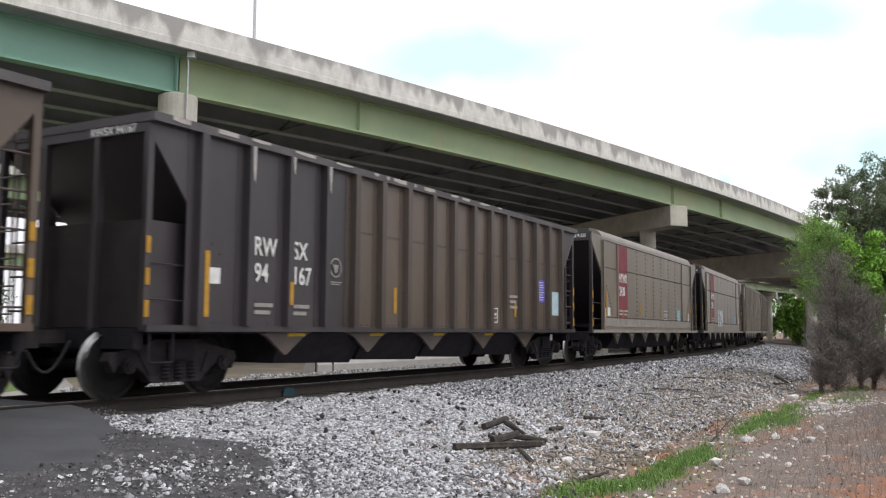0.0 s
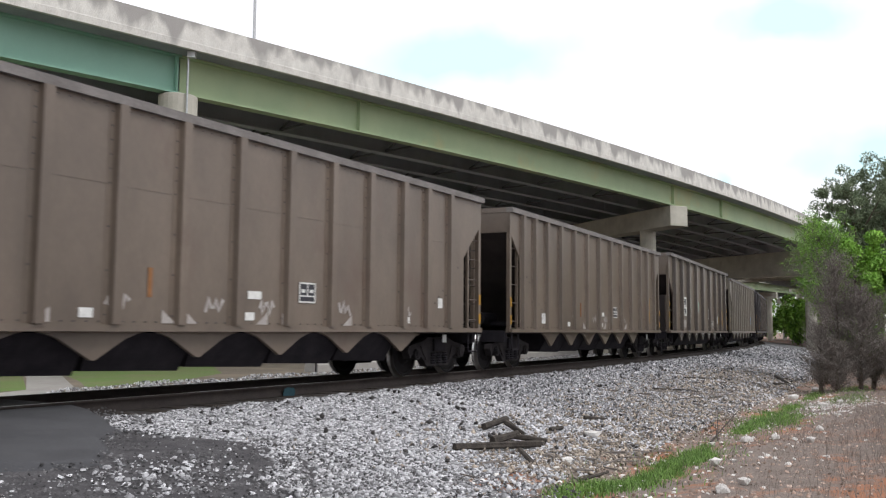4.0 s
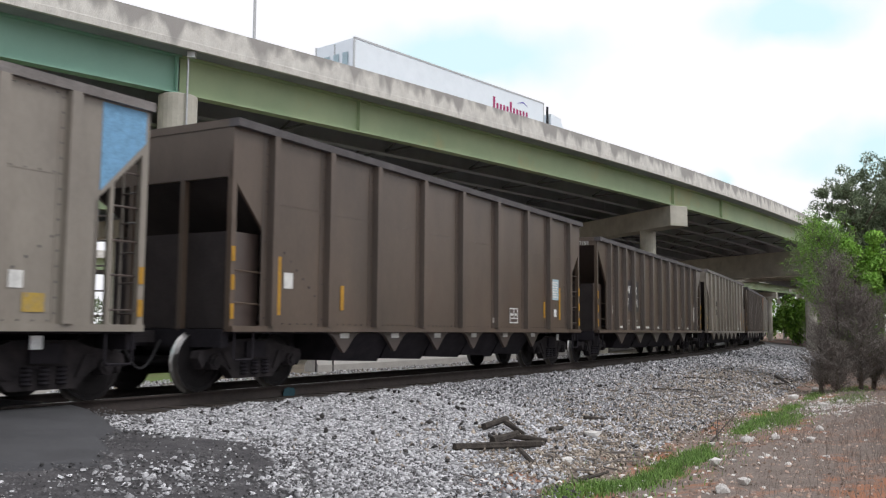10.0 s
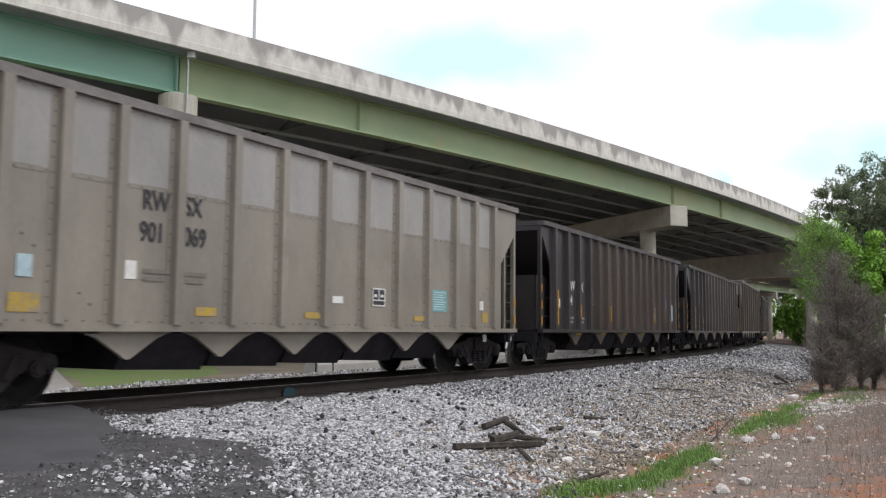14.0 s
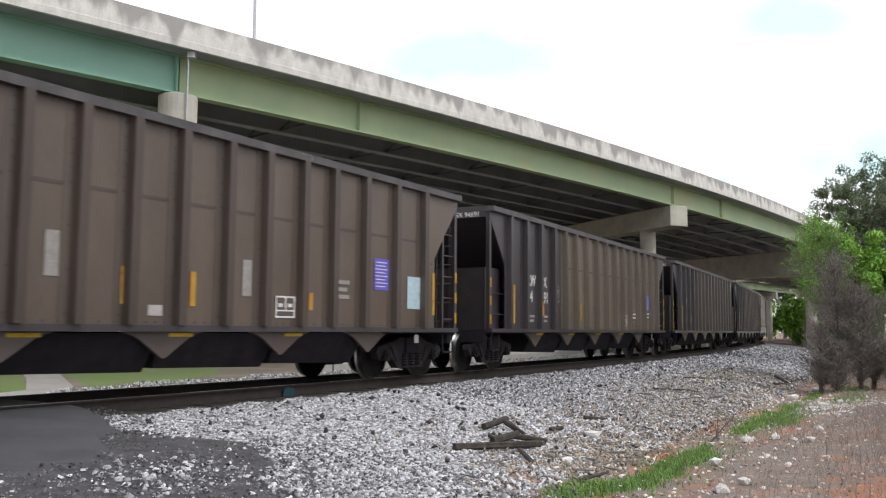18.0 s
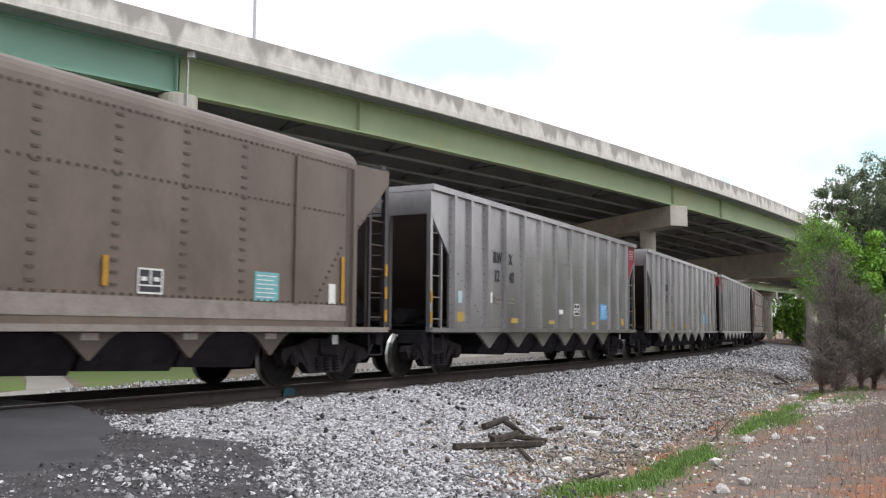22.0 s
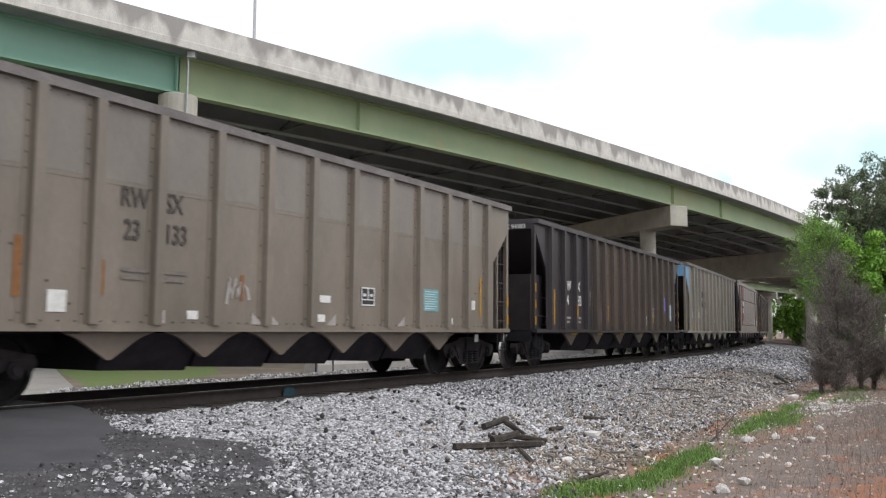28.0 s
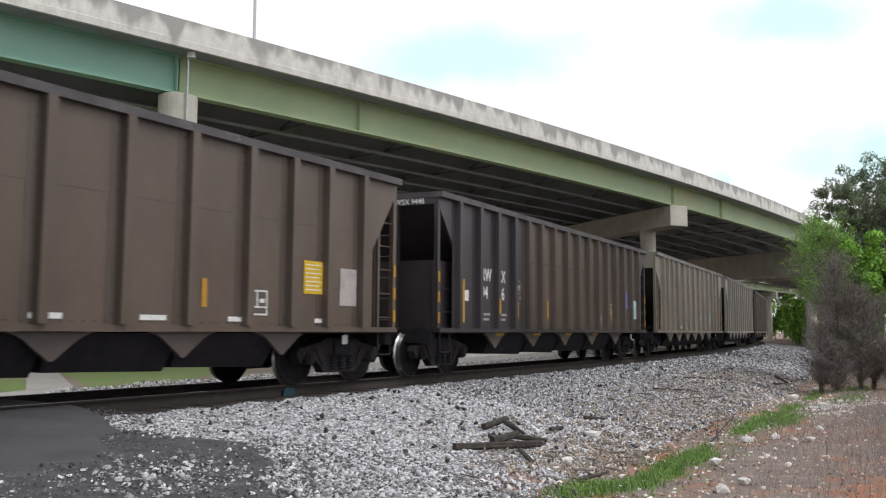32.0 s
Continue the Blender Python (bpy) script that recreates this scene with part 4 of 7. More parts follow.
# kind, skin, mark (first line left, right; second line left, right)
CARS = [
    ("A", "brown", None), ("A", "dark", ("RW", "SX", "94", "167")), ("B", "drab", ("HYWX", "2438", True)), ("B", "drab", ("HYWX", "2423", False)),
    ("C", "taupe", ("RW", "SX", "23", "152")), ("C", "taupe_dark", None), ("C", "taupe_dark", None), ("E", "taupe_dark", ("HB", "WX", "99", "160")),
    ("C", "taupe", None), ("A", "dark", ("RW", "SX", "94", "887")), ("B", "drab_dark", ("HYWX", "2084", True)), ("C", "pale", ("RW", "SX", "452", "154")),
    ("E", "brown", None), ("A", "brown", ("RW", "SX", "97", "191")), ("C", "taupe", ("RW", "SX", "23", "323")), ("A", "brown", ("RW", "SX", "97", "200")),
    ("C", "pale", ("RW", "SX", "901", "069")), ("A", "dark", ("RW", "SX", "94", "")), ("A", "dark", ("RW", "SX", "94", "")), ("E", "taupe_dark", ("", "SX", "", "684")),
    ("A", "dark", ("RW", "SX", "93", "308")), ("A", "dark", ("RW", "SX", "94", "691")), ("A", "dark", ("RW", "SX", "94", "361")), ("A", "dark", ("RW", "SX", "93", "353")),
    ("B", "drab_dark", ("HYWX", "2413", True)), ("C", "silver", ("RW", "SX", "12", "140")), ("C", "silver", ("RW", "SX", "12", "350")), ("C", "silver", ("RW", "SX", "12", "371")),
    ("B", "drab_dark", ("HYWX", "2213", False)), ("C", "taupe", None), ("E", "taupe_dark", None), ("C", "taupe", ("RW", "SX", "23", "133")),
    ("A", "dark", ("RW", "SX", "94", "983")), ("C", "pale", ("RW", "SX", "452", "212")), ("B", "drab_dark", ("HYWX", "2592", False)), ("A", "brown", ("HB", "WX", "96", "294")),
    ("A", "dark", ("RW", "SX", "94", "46")), ("C", "taupe", None), ("C", "pale", None), ("A", "deep_brown", None), ("C", "taupe", None),
]
SHIFT = [0.14, -0.08, -0.03, -0.13, -0.05, 0.0, 0.07, 0.13, 0.0, -0.05, 0.06, 0.12, 0.04, 0.17, 0.19, 0.2, 0.2, 0.22, 0.21, 0.17, 0.18, 0.18, 0.09, 0.17, 0.08, 0.19, 0.2, 0.25, 0.3, 0.35, 0.07, 0.03, 0.06]


def travel(t):
    """Metres that the train has gone at t seconds."""
    i = min(31, int(t))
    return 17.632 * t - 0.0001 * t * t + SHIFT[i] + (SHIFT[i + 1] - SHIFT[i]) * (t - i)


TRAIN = []
M["dark_end"] = BODY["dark"]
# where the side ribs stand, from the middle of the car
RIBS_DARK = (-6.80, -5.81, -4.87, -3.91, -3.06, -2.21, -1.30, -0.34, 0.56, 1.47, 2.31, 3.16, 4.03, 4.90, 5.75, 6.62)
RIBS_SHIFTED = (-6.80, -5.81, -4.87, -3.91, -3.06, -2.33, -1.54, -0.75, 0.09, 0.98, 1.81, 2.69, 3.50, 4.43, 5.44, 6.45)
RIBS_BROWN = (-6.78, -5.97, -5.10, -4.13, -2.88, -1.63, -0.38, 0.88, 2.17, 3.48, 4.6, 5.66, 6.70)
RIBS_PANEL = (-6.67, -5.86, -4.91, -3.90, -2.64, -1.36, -0.07, 1.23, 2.52, 3.84, 5.10, 6.34)
RIBS_YELLOW = (-6.41, -5.52, -4.70, -3.80, -2.57, -1.44, -0.3, 0.86, 1.97, 3.14, 4.13, 5.05, 6.05)
RIBS_SLIM = (-6.20, -5.42, -4.58, -3.58, -2.49, -1.40, -0.29, 0.86, 1.98, 3.10, 4.23, 5.12, 6.05)
RIBS_WIDE = (-6.22, -4.96, -3.57, -2.44, -1.35, -0.19, 0.95, 2.04, 3.16, 4.58, 6.0)
RIBS_TALL = (-6.30, -4.85, -3.40, -1.72, -0.09, 1.66, 3.35, 4.80, 6.25)
END_COLOUR = {16: {-1: "orange"}, 25: {1: "maroon"}, 26: {1: "maroon"}, 27: {-1: "maroon"}, 33: {-1: "end_blue"}, 11: {1: "end_blue"}}
SECOND_SKIN = {21: "olive_brown", 17: "deep_brown", 18: "deep_brown"}


def build_train():
    for i, (kind, skin, mark) in enumerate(CARS):
        mid, length = (JOINTS[i] + JOINTS[i + 1]) / 2, JOINTS[i + 1] - JOINTS[i]
        half = length / 2 - 0.76
        if kind == "A":
            ribs = RIBS_SHIFTED if i == 20 else RIBS_DARK if skin == "dark" or mark is None else {35: RIBS_YELLOW, 13: RIBS_PANEL}.get(i, RIBS_BROWN)
            kw = dict(top=3.80, skin=skin, ribs=ribs, rib_w=0.18, rib_d=0.12, style="panel", inset=0.93 if i != 35 else 0.78, drop0=0.25, drop1=1.40, dark_end=BODY["dark"] if skin == "dark" else BODY["deep_brown"], chutes=4)
            if skin == "dark":
                if i not in (20, 22, 23):
                    kw["end_colour"] = {1: "dark_end"}
                kw.update(split=(7.72 - 3.22) / 15.44, skin2=SECOND_SKIN.get(i, "brown"))
            label = "weathered black and brown steel coal hopper car" if skin == "dark" else "weathered brown steel coal hopper car"
        elif kind == "B":
            kw = dict(top=4.02, skin=skin, ribs=(-half + 1.10, half - 1.10), rib_w=0.14, rib_d=0.05, style="panel", inset=1.02, drop0=0.36, drop1=1.36, round_top=True, sill=M["pale_sill" if i == 10 else "band"] if mark[2] else None, dark_end=BODY["dark"], chutes=5)
            label = "riveted drab brown hopper car with a faded red lettering panel"
        elif kind == "C":
            ribs = RIBS_WIDE if i == 14 else (tuple(x + 0.42 for x in RIBS_SLIM) if i == 33 else RIBS_SLIM)
            kw = dict(top=3.91, skin=skin, ribs=ribs, rib_w=0.19 if skin != "silver" else 0.15, rib_d=0.09, style="cage", inset=0.80, drop0=0.60, drop1=1.40, chutes=5)
            label = {"silver": "bare aluminium coal hopper car with slim ribs", "pale": "pale grey dusty coal hopper car", "taupe": "dusty taupe coal hopper car", "taupe_dark": "dusty brown-grey coal hopper car"}[skin]
        else:
            kw = dict(top=4.05, skin=skin, ribs=RIBS_TALL, rib_w=0.17, rib_d=0.11, style="panel", inset=0.80, drop0=0.86, drop1=1.72, chutes=5)
            label = "tall brown-grey coal hopper car with wide panels"
        if i in END_COLOUR:
            kw["end_colour"] = END_COLOUR[i]
        car, sets = hopper_car(label, "cars of the coal train", half, **kw)
        car.matrix_basis = track_pose(mid - travel(0))
        TRAIN.append((car, sets, mid, half, kind, skin, mark))


build_train()


# ---- lettering, notices and strips on the near sides ----
def annulus(bm, cx, cz, rx, rz, w, y, n=22):
    """A flat painted ring of one piece, facing the near side."""
    a = [2 * math.pi * k / n for k in range(n)]
    outer = [bm.verts.new((cx + math.cos(t) * rx, y, cz + math.sin(t) * rz)) for t in a]
    inner = [bm.verts.new((cx + math.cos(t) * (rx - w), y, cz + math.sin(t) * (rz - w))) for t in a]
    for k in range(n):
        q = (k + 1) % n
        bm.faces.new((outer[k], outer[q], inner[q], inner[k]))


def roundel(parent, x, z, r):
    bm = bmesh.new()
    y, n = -SIDE - 0.014, 20
    annulus(bm, x, z, r, r, r * 0.16, y, n)
    p = part("roundel", bm, M["grey_mark"], parent, "faded round stencil mark")
    bm = bmesh.new()
    prism(bm, [(x - r * 0.5, z + r * 0.3), (x + r * 0.5, z + r * 0.3), (x + r * 0.15, z - r * 0.5), (x - r * 0.15, z - r * 0.5)], y - 0.004, y)
    part("roundel_core", bm, M["grey_mark"], p)
    bars(parent, x - r, z - r * 1.75, r * 2, r * 0.4, 2, M["grey_mark"])


def squiggle(parent, x0, x1, z0, z1, material, seed, n=22, r=0.028, label="sprayed graffiti scrawl"):
    rnd = random.Random(seed)
    bm = bmesh.new()
    y = -SIDE - 0.012
    pts = []
    for i in range(n):
        u = i / (n - 1)
        pts.append(Vector((x0 + (x1 - x0) * (u + rnd.uniform(-0.06, 0.06)), y, (z0 + z1) / 2 + (z1 - z0) / 2 * math.sin(i * 2.3 + seed) * rnd.uniform(0.5, 1.0))))
    rows = []
    for i, p in enumerate(pts):
        d = pts[min(i + 1, n - 1)] - pts[max(i - 1, 0)]
        nn = Vector((-d.z, 0, d.x)).normalized() * r if d.length > 1e-4 else Vector((r, 0, 0))
        rows.append((bm.verts.new(p - nn), bm.verts.new(p + nn)))
    for (a, b), (c, d) in zip(rows, rows[1:]):
        bm.faces.new((a, c, d, b))
    part("graffiti", bm, material, parent, label)


def ring_line(bm, cx, cz, rx, rz, w=0.035, n=22):
    annulus(bm, cx, cz, rx, rz, w, -SIDE - 0.012, n)


def dress_black(car, half, mark, i, skin):
    two = skin == "dark"
    z1, z2 = (2.07, 1.67) if two else (2.20, 1.78)
    x1, x2 = (-5.64, -4.72) if two else ((-4.70, -3.69) if i == 13 else (-4.75, -3.98))
    ink = M["white"]
    if mark:
        if i == 35:
            for xa, xb in ((-4.58, -4.02), (-3.66, -2.92)):
                plate(car, "number_panel", xa, xb, 1.10, 2.62, M["gold"], label="golden yellow number panel")
                bars(car, xa + 0.08, 1.16, xb - xa - 0.16, 0.26, 2, M["dark_mark"])
            x1, x2, ink, z1, z2 = -4.50, -3.62, M["dark_mark"], 2.23, 1.79
        elif not two:
            plate(car, "number_panel", x1 - 0.12, x2 + 0.62, 1.62, 2.66, BODY["dark"], label="dark repainted number panel")
        for text, x, z in ((mark[0], x1, z1), (mark[1], x2, z1), (mark[2], x1 + 0.02, z2), (mark[3], x2, z2)):
            if text:
                lettering(car, text, x, z, 0.40, ink, squeeze=0.80)
        if i != 35:
            bars(car, x1 + 0.04, 1.15, 0.42, 0.22, 2, M["grey_mark"])
            bars(car, x2 - 0.02, 1.15, 0.46, 0.22, 2, M["grey_mark"])
    if two:
        roundel(car, -3.56, 2.0, 0.17)
        if i != 1:
            strip_mark(car, -3.60, 1.24, 1.66)
        back = 0.46 if i == 20 else 0.0
        notice(car, half - 2.62 - back, 1.68, 0.46, 0.57, M["blue"], 8)
        if i == 21:
            for x, z in ((half - 4.35, 1.32), (half - 2.66, 1.36)):
                dark = plate(car, "number_panel", x, x + 0.56, z, z + 0.30, BODY["dark"], label="small black panel with white print")
                bars(dark, x + 0.06, z + 0.03, 0.44, 0.24, 2, M["white"], thin=0.22)
        elif i != 22:
            plate(car, "weigh_plate", half - 1.68 - back * 0.6, half - 1.16 - back * 0.6, 1.36, 1.98, M["pale_blue"], label="pale blank steel plate")
        stencil_box(car, half - 5.40 - back * 0.8, 1.13, 0.46, 0.34, BODY["deep_brown"])
        plate(car, "reflector_strip", -6.76, -6.67, 1.12, 2.04, M["yellow"], y=-SIDE - 0.121)
        plate(car, "reflector_strip", -4.90, -4.82, 1.33, 1.69, M["yellow"], y=-SIDE - 0.121)
        for x, a, b in ((-1.65, 1.26, 1.74), (1.66, 1.26, 1.70), (3.76, 1.28, 1.68)) if i != 20 else ((-0.82, 1.26, 1.74), (0.36, 1.26, 1.74), (2.96, 1.26, 1.55)):
            strip_mark(car, x, a, b)
        if i == 20:
            for x, z in ((-1.98, 1.56), (1.34, 1.44)):
                plate(car, "worn_patch", x, x + 0.19, z, z + 0.54, M["grey_mark"], label="pale worn paint patch")
            plate(car, "label_plate", -0.42, -0.18, 1.12, 1.26, M["pale_sill"])
        strip_mark(car, half - 0.98, 1.25, 2.10)
        for k in range(4):
            x = -half + 3.05 + (2 * half - 6.1) * (k + 0.5) / 4 - 0.9
            plate(car, "reflector_strip", x - 0.22, x + 0.22, 0.84, 0.89, M["gold"], y=-1.432)
        plate(car, "label_plate", -half + 1.16, -half + 1.38, 1.59, 1.82, M["white"], label="white framed label")
        if i != 21:
            bars(car, half - 4.3, 1.45, 0.45, 0.38, 3, M["grey_mark"])
    else:
        strip_mark(car, -half + 1.12, 1.14, 2.04)
        strip_mark(car, -half + 3.0, 1.31, 1.75)
        strip_mark(car, -half + 5.2, 1.24, 1.70)
        strip_mark(car, half - 4.9, 1.26, 1.66)
        for x in (-5.3, -3.15, -1.9, -0.2, 1.4, 3.0, 5.0):
            plate(car, "reflector_strip", x - 0.22, x + 0.22, 1.06, 1.13, M["white"])
        notice(car, half - 2.72, 1.53, 0.50, 0.54, M["gold"], 7)
        plate(car, "label_plate", -half + 1.30, -half + 1.56, 1.48, 1.76, M["white"], label="white framed label")
        plate(car, "weigh_plate", half - 1.75, half - 1.28, 1.36, 2.0, M["pale_sill"], label="pale weathered steel plate")
        stencil_box(car, half - 4.05, 1.16, 0.46, 0.38, BODY["deep_brown"])
    if i == 1:
        rnd = random.Random(17)
        x = -half + 0.3
        while x < 3.0:
            w = rnd.uniform(0.06, 0.55)
            z0 = 3.76 - rnd.uniform(0.0, 0.045)
            bm = bmesh.new()
            prism(bm, [(x, z0 + rnd.uniform(0, 0.02)), (x + w * 0.5, z0), (x + w, z0 + rnd.uniform(0, 0.03)), (x + w, 3.797), (x, 3.797)], -SIDE - 0.114, -SIDE - 0.110)
            part("bare_chip", bm, M["pale_sill"], car, "paint chipped to pale steel")
            x += w + rnd.uniform(0.05, 0.7)
    if mark and mark[3]:
        lettering(car, mark[0] + mark[1] + " " + mark[2] + mark[3], 0, 0, 0.16, ink).matrix_basis = pose(-half - 0.008, -0.42, 3.565, 90, 0, -90)


def dress_riveted(car, half, mark, i):
    dx = -0.11
    plate(car, "red_panel", -4.62 + dx, -3.56 + dx, 1.36, 3.74, M["red"], label="faded red lettering panel")
    y = -SIDE - 0.020
    lettering(car, mark[0], -4.55 + dx, 2.54, 0.42, M["white"], y=y, squeeze=0.70)
    lettering(car, mark[1], -4.54 + dx, 2.11, 0.42, M["white"], y=y, squeeze=0.76)
    bars(car, -4.56 + dx, 1.45, 0.42, 0.22, 2, M["pale_sill"], y=y)
    bars(car, -4.02 + dx, 1.45, 0.40, 0.22, 2, M["pale_sill"], y=y)
    if mark[2]:
        plate(car, "white_sill_band", -half + 1.22, half - 1.3, 1.10, 1.36, M["pale_sill" if i == 10 else "band"], label="dusty pale band along the sill")
    plate(car, "label_plate", -5.82 + dx, -5.55 + dx, 1.43, 1.69, M["white"], label="white framed label")
    plate(car, "label_plate", -6.10 + dx, -5.92 + dx, 1.38, 1.66, M["white"])
    stencil_box(car, 1.42, 1.40, 0.42, 0.34)
    notice(car, 3.62, 1.38, 0.55, 0.44, M["cyan"], 6)
    for x, a, b in ((-4.12 + dx, 1.40, 1.62), (-2.02 + dx, 1.49, 1.92), (0.9, 1.48, 1.86), (-half + 1.36, 1.40, 2.2), (half - 1.42, 1.4, 2.2)):
        plate(car, "reflector_strip", x - 0.04, x + 0.04, a, b, M["yellow"], y=-SIDE - 0.028)
    plate(car, "label_plate", half - 1.78, half - 1.6, 1.38, 1.72, M["white"])
    # rivet rows
    bm = bmesh.new()
    rows = [(-half + 1.4, half - 1.4, 2.93, 0.13), (-half + 1.2, half - 1.2, 3.765, 0.12), (-half + 1.4, half - 1.4, 1.385, 0.14)]
    for x0, x1, z, st in rows:
        n = int((x1 - x0) / st)
        for k in range(n + 1):
            x = x0 + (x1 - x0) * k / n
            box(bm, x - 0.02, x + 0.02, -SIDE - 0.016, -SIDE, z - 0.018, z + 0.018)
    for x in (-2.45, -1.28, -0.12, 1.05, 2.2, 3.35):
        for k in range(15):
            z = 1.5 + 2.18 * k / 14
            box(bm, x - 0.055, x + 0.055, -SIDE - 0.012, -SIDE, z - 0.02, z + 0.02)
    for sx in (-1, 1):
        for k in range(9):
            t = k / 8
            x, z = sx * (half - 0.10 - 1.12 * t), 3.42 - 0.85 * t
            box(bm, x - 0.03, x + 0.03, -SIDE - 0.012, -SIDE, z - 0.02, z + 0.02)
            x, z = sx * (half - 1.45 - 0.62 * t), 2.35 - 0.85 * t
            box(bm, x - 0.03, x + 0.03, -SIDE - 0.012, -SIDE, z - 0.02, z + 0.02)
    tagged(part("rivets", bm, M["rivet_brown"], car), "rows of dark rivets and short stitch welds", kind="stuff")
    for x in (-4.74 + dx, 4.57):
        bm = bmesh.new()
        box(bm, x - 0.05, x + 0.05, -SIDE - 0.04, -SIDE, 1.36, 3.74)
        part("side_post", bm, BODY["drab" if i in (2, 3) else "drab_dark"], car)
    for k in range(6):
        x = -half + 3.05 + (2 * half - 6.1) * k / 5
        plate(car, "chute_label", x - 0.13, x + 0.13, 0.80, 0.89, M["pale_sill"], y=-1.432)
    lettering(car, mark[0] + " " + mark[1], 0, 0, 0.19, M["white"]).matrix_basis = pose(-half - 0.008, -0.36, 3.76, 90, 0, -90)


def dress_slim(car, half, mark, i, skin):
    ink = M["dark_mark"]
    faded = skin in ("taupe", "taupe_dark")
    x1, x2 = -4.20, -3.46
    if i == 33:
        x1, x2 = -3.64, -2.88
    if i == 14:
        lettering(car, "RWSX", -4.74, 2.23, 0.34, M["grey_ink"], squeeze=0.92)
        lettering(car, "23323", -4.74, 1.81, 0.34, M["grey_ink"], squeeze=0.92)
    elif mark:
        for text, x, z in ((mark[0], x1, 2.55), (mark[1], x2, 2.55), (mark[2], x1 + (0.06 if len(mark[2]) < 3 else -0.03 if i != 33 else -0.09), 2.13), (mark[3], x2, 2.13)):
            if text:
                lettering(car, text, x, z - 0.04, 0.37, M["grey_ink"] if faded else ink, squeeze=0.76)
        bars(car, x1 + 0.05, 1.55, 0.40, 0.2, 2, M["faint"])
        bars(car, x2, 1.55, 0.45, 0.2, 2, M["faint"])
    stencil_box(car, {14: 3.32, 33: 1.42}.get(i, 1.14), 1.38 if i != 14 else 1.14, 0.42, 0.33)
    if not faded:
        plate(car, "label_plate", -4.48, -4.26, 1.58, 1.82, M["white"], label="white framed label")
    plate(car, "label_plate", -0.05, 0.25, 1.40, 1.52, M["white"])
    if skin == "silver":
        notice(car, 3.42, 1.30, 0.62, 0.47, M["sky_blue"], 8)
    elif i in (8,):
        notice(car, 3.6, 1.45, 0.62, 0.47, M["sky_blue"], 8)
    elif skin != "taupe_dark" and i != 14:
        notice(car, 3.30 if i != 33 else 3.64, 1.33, 0.58, 0.44, M["cyan"], 8)
    if skin in ("silver", "pale"):
        for x, w, h in ((-6.05, 0.40, 0.22), (-3.2, 0.40, 0.12), (-0.78, 0.40, 0.1), (2.6, 0.36, 0.1), (5.5, 0.28, 0.22)):
            plate(car, "tack_mark", x, x + w, 1.13, 1.13 + h, M["tack"], label="worn yellow painted patch")
        plate(car, "label_plate", -5.96, -5.76, 1.53, 1.79, M["pale_blue"])
    else:
        for x in (-3.4, -1.7, -1.3, 0.4, 0.75, 2.6):
            bm = bmesh.new()
            s = 1 if int(x * 10) % 2 else -1
            prism(bm, [(x, 1.02), (x + 0.24 * s, 1.02), (x, 1.20)], -SIDE - 0.012, -SIDE)
            part("bare_patch", bm, M["pale_sill"], car)
        for x in (-5.4, -2.9, 0.0, 4.4) if i != 14 else (-4.5, -3.2, -1.9, -0.7, 0.4, 4.4):
            plate(car, "label_plate", x - 0.1, x + 0.1, 1.08, 1.20, M["white"])
        strip_mark(car, half - 1.46, 1.24, 2.13, M["gold"] if i == 4 else M["yellow"], 0.08)
        strip_mark(car, -half + (1.62 if i != 14 else 1.04), 1.3, 2.0, M["rust_strip"])
        if i == 14:
            for x, w, z in ((-4.52, 0.13, 1.72), (-2.22, 0.10, 1.60), (1.10, 0.10, 1.55)):
                strip_mark(car, x, 1.30, z, M["tack"], w)
        if i != 14:
            strip_mark(car, -4.44, 1.36, 1.80, M["rust_strip"], 0.08)
            strip_mark(car, -1.92, 1.36, 1.75, M["rust_strip"], 0.07)
        zz = 1.14 if i != 14 else 1.46
        xx = -half + (2.02 if i != 14 else 1.34)
        plate(car, "label_plate", xx, xx + 0.26, zz, zz + 0.26, M["white"], label="white framed label")
    plate(car, "label_plate", half - 1.9, half - 1.72, 1.40, 1.60, M["white"])
    if i in (25, 26):
        bars(car, half - 0.66, 3.34, 0.46, 0.34, 4, M["pale_sill"], thin=0.16)
    if i == 27:
        bars(car, -half + 0.20, 3.40, 0.42, 0.28, 3, M["pale_sill"], thin=0.16)
        for text, z in (("RWSX", 3.58), ("12371", 3.39)):
            lettering(car, text, 0, 0, 0.18, M["white"]).matrix_basis = pose(-half - 0.008, -0.35, z, 90, 0, -90)
    if i == 4:
        squiggle(car, -0.5, 0.0, 1.1, 1.3, M["faint"], 4, 9)
    if i == 31:
        squiggle(car, -2.25, -1.78, 1.27, 1.74, M["pale_sill"], 5, 12)
    if i in (5, 6):
        for x in (-4.9, -2.6, -0.9, 0.2, 2.2, 4.2):
            squiggle(car, x, x + 0.34, 1.15, 1.45, M["pale_sill"], int(x * 7) + i, 8, 0.03)


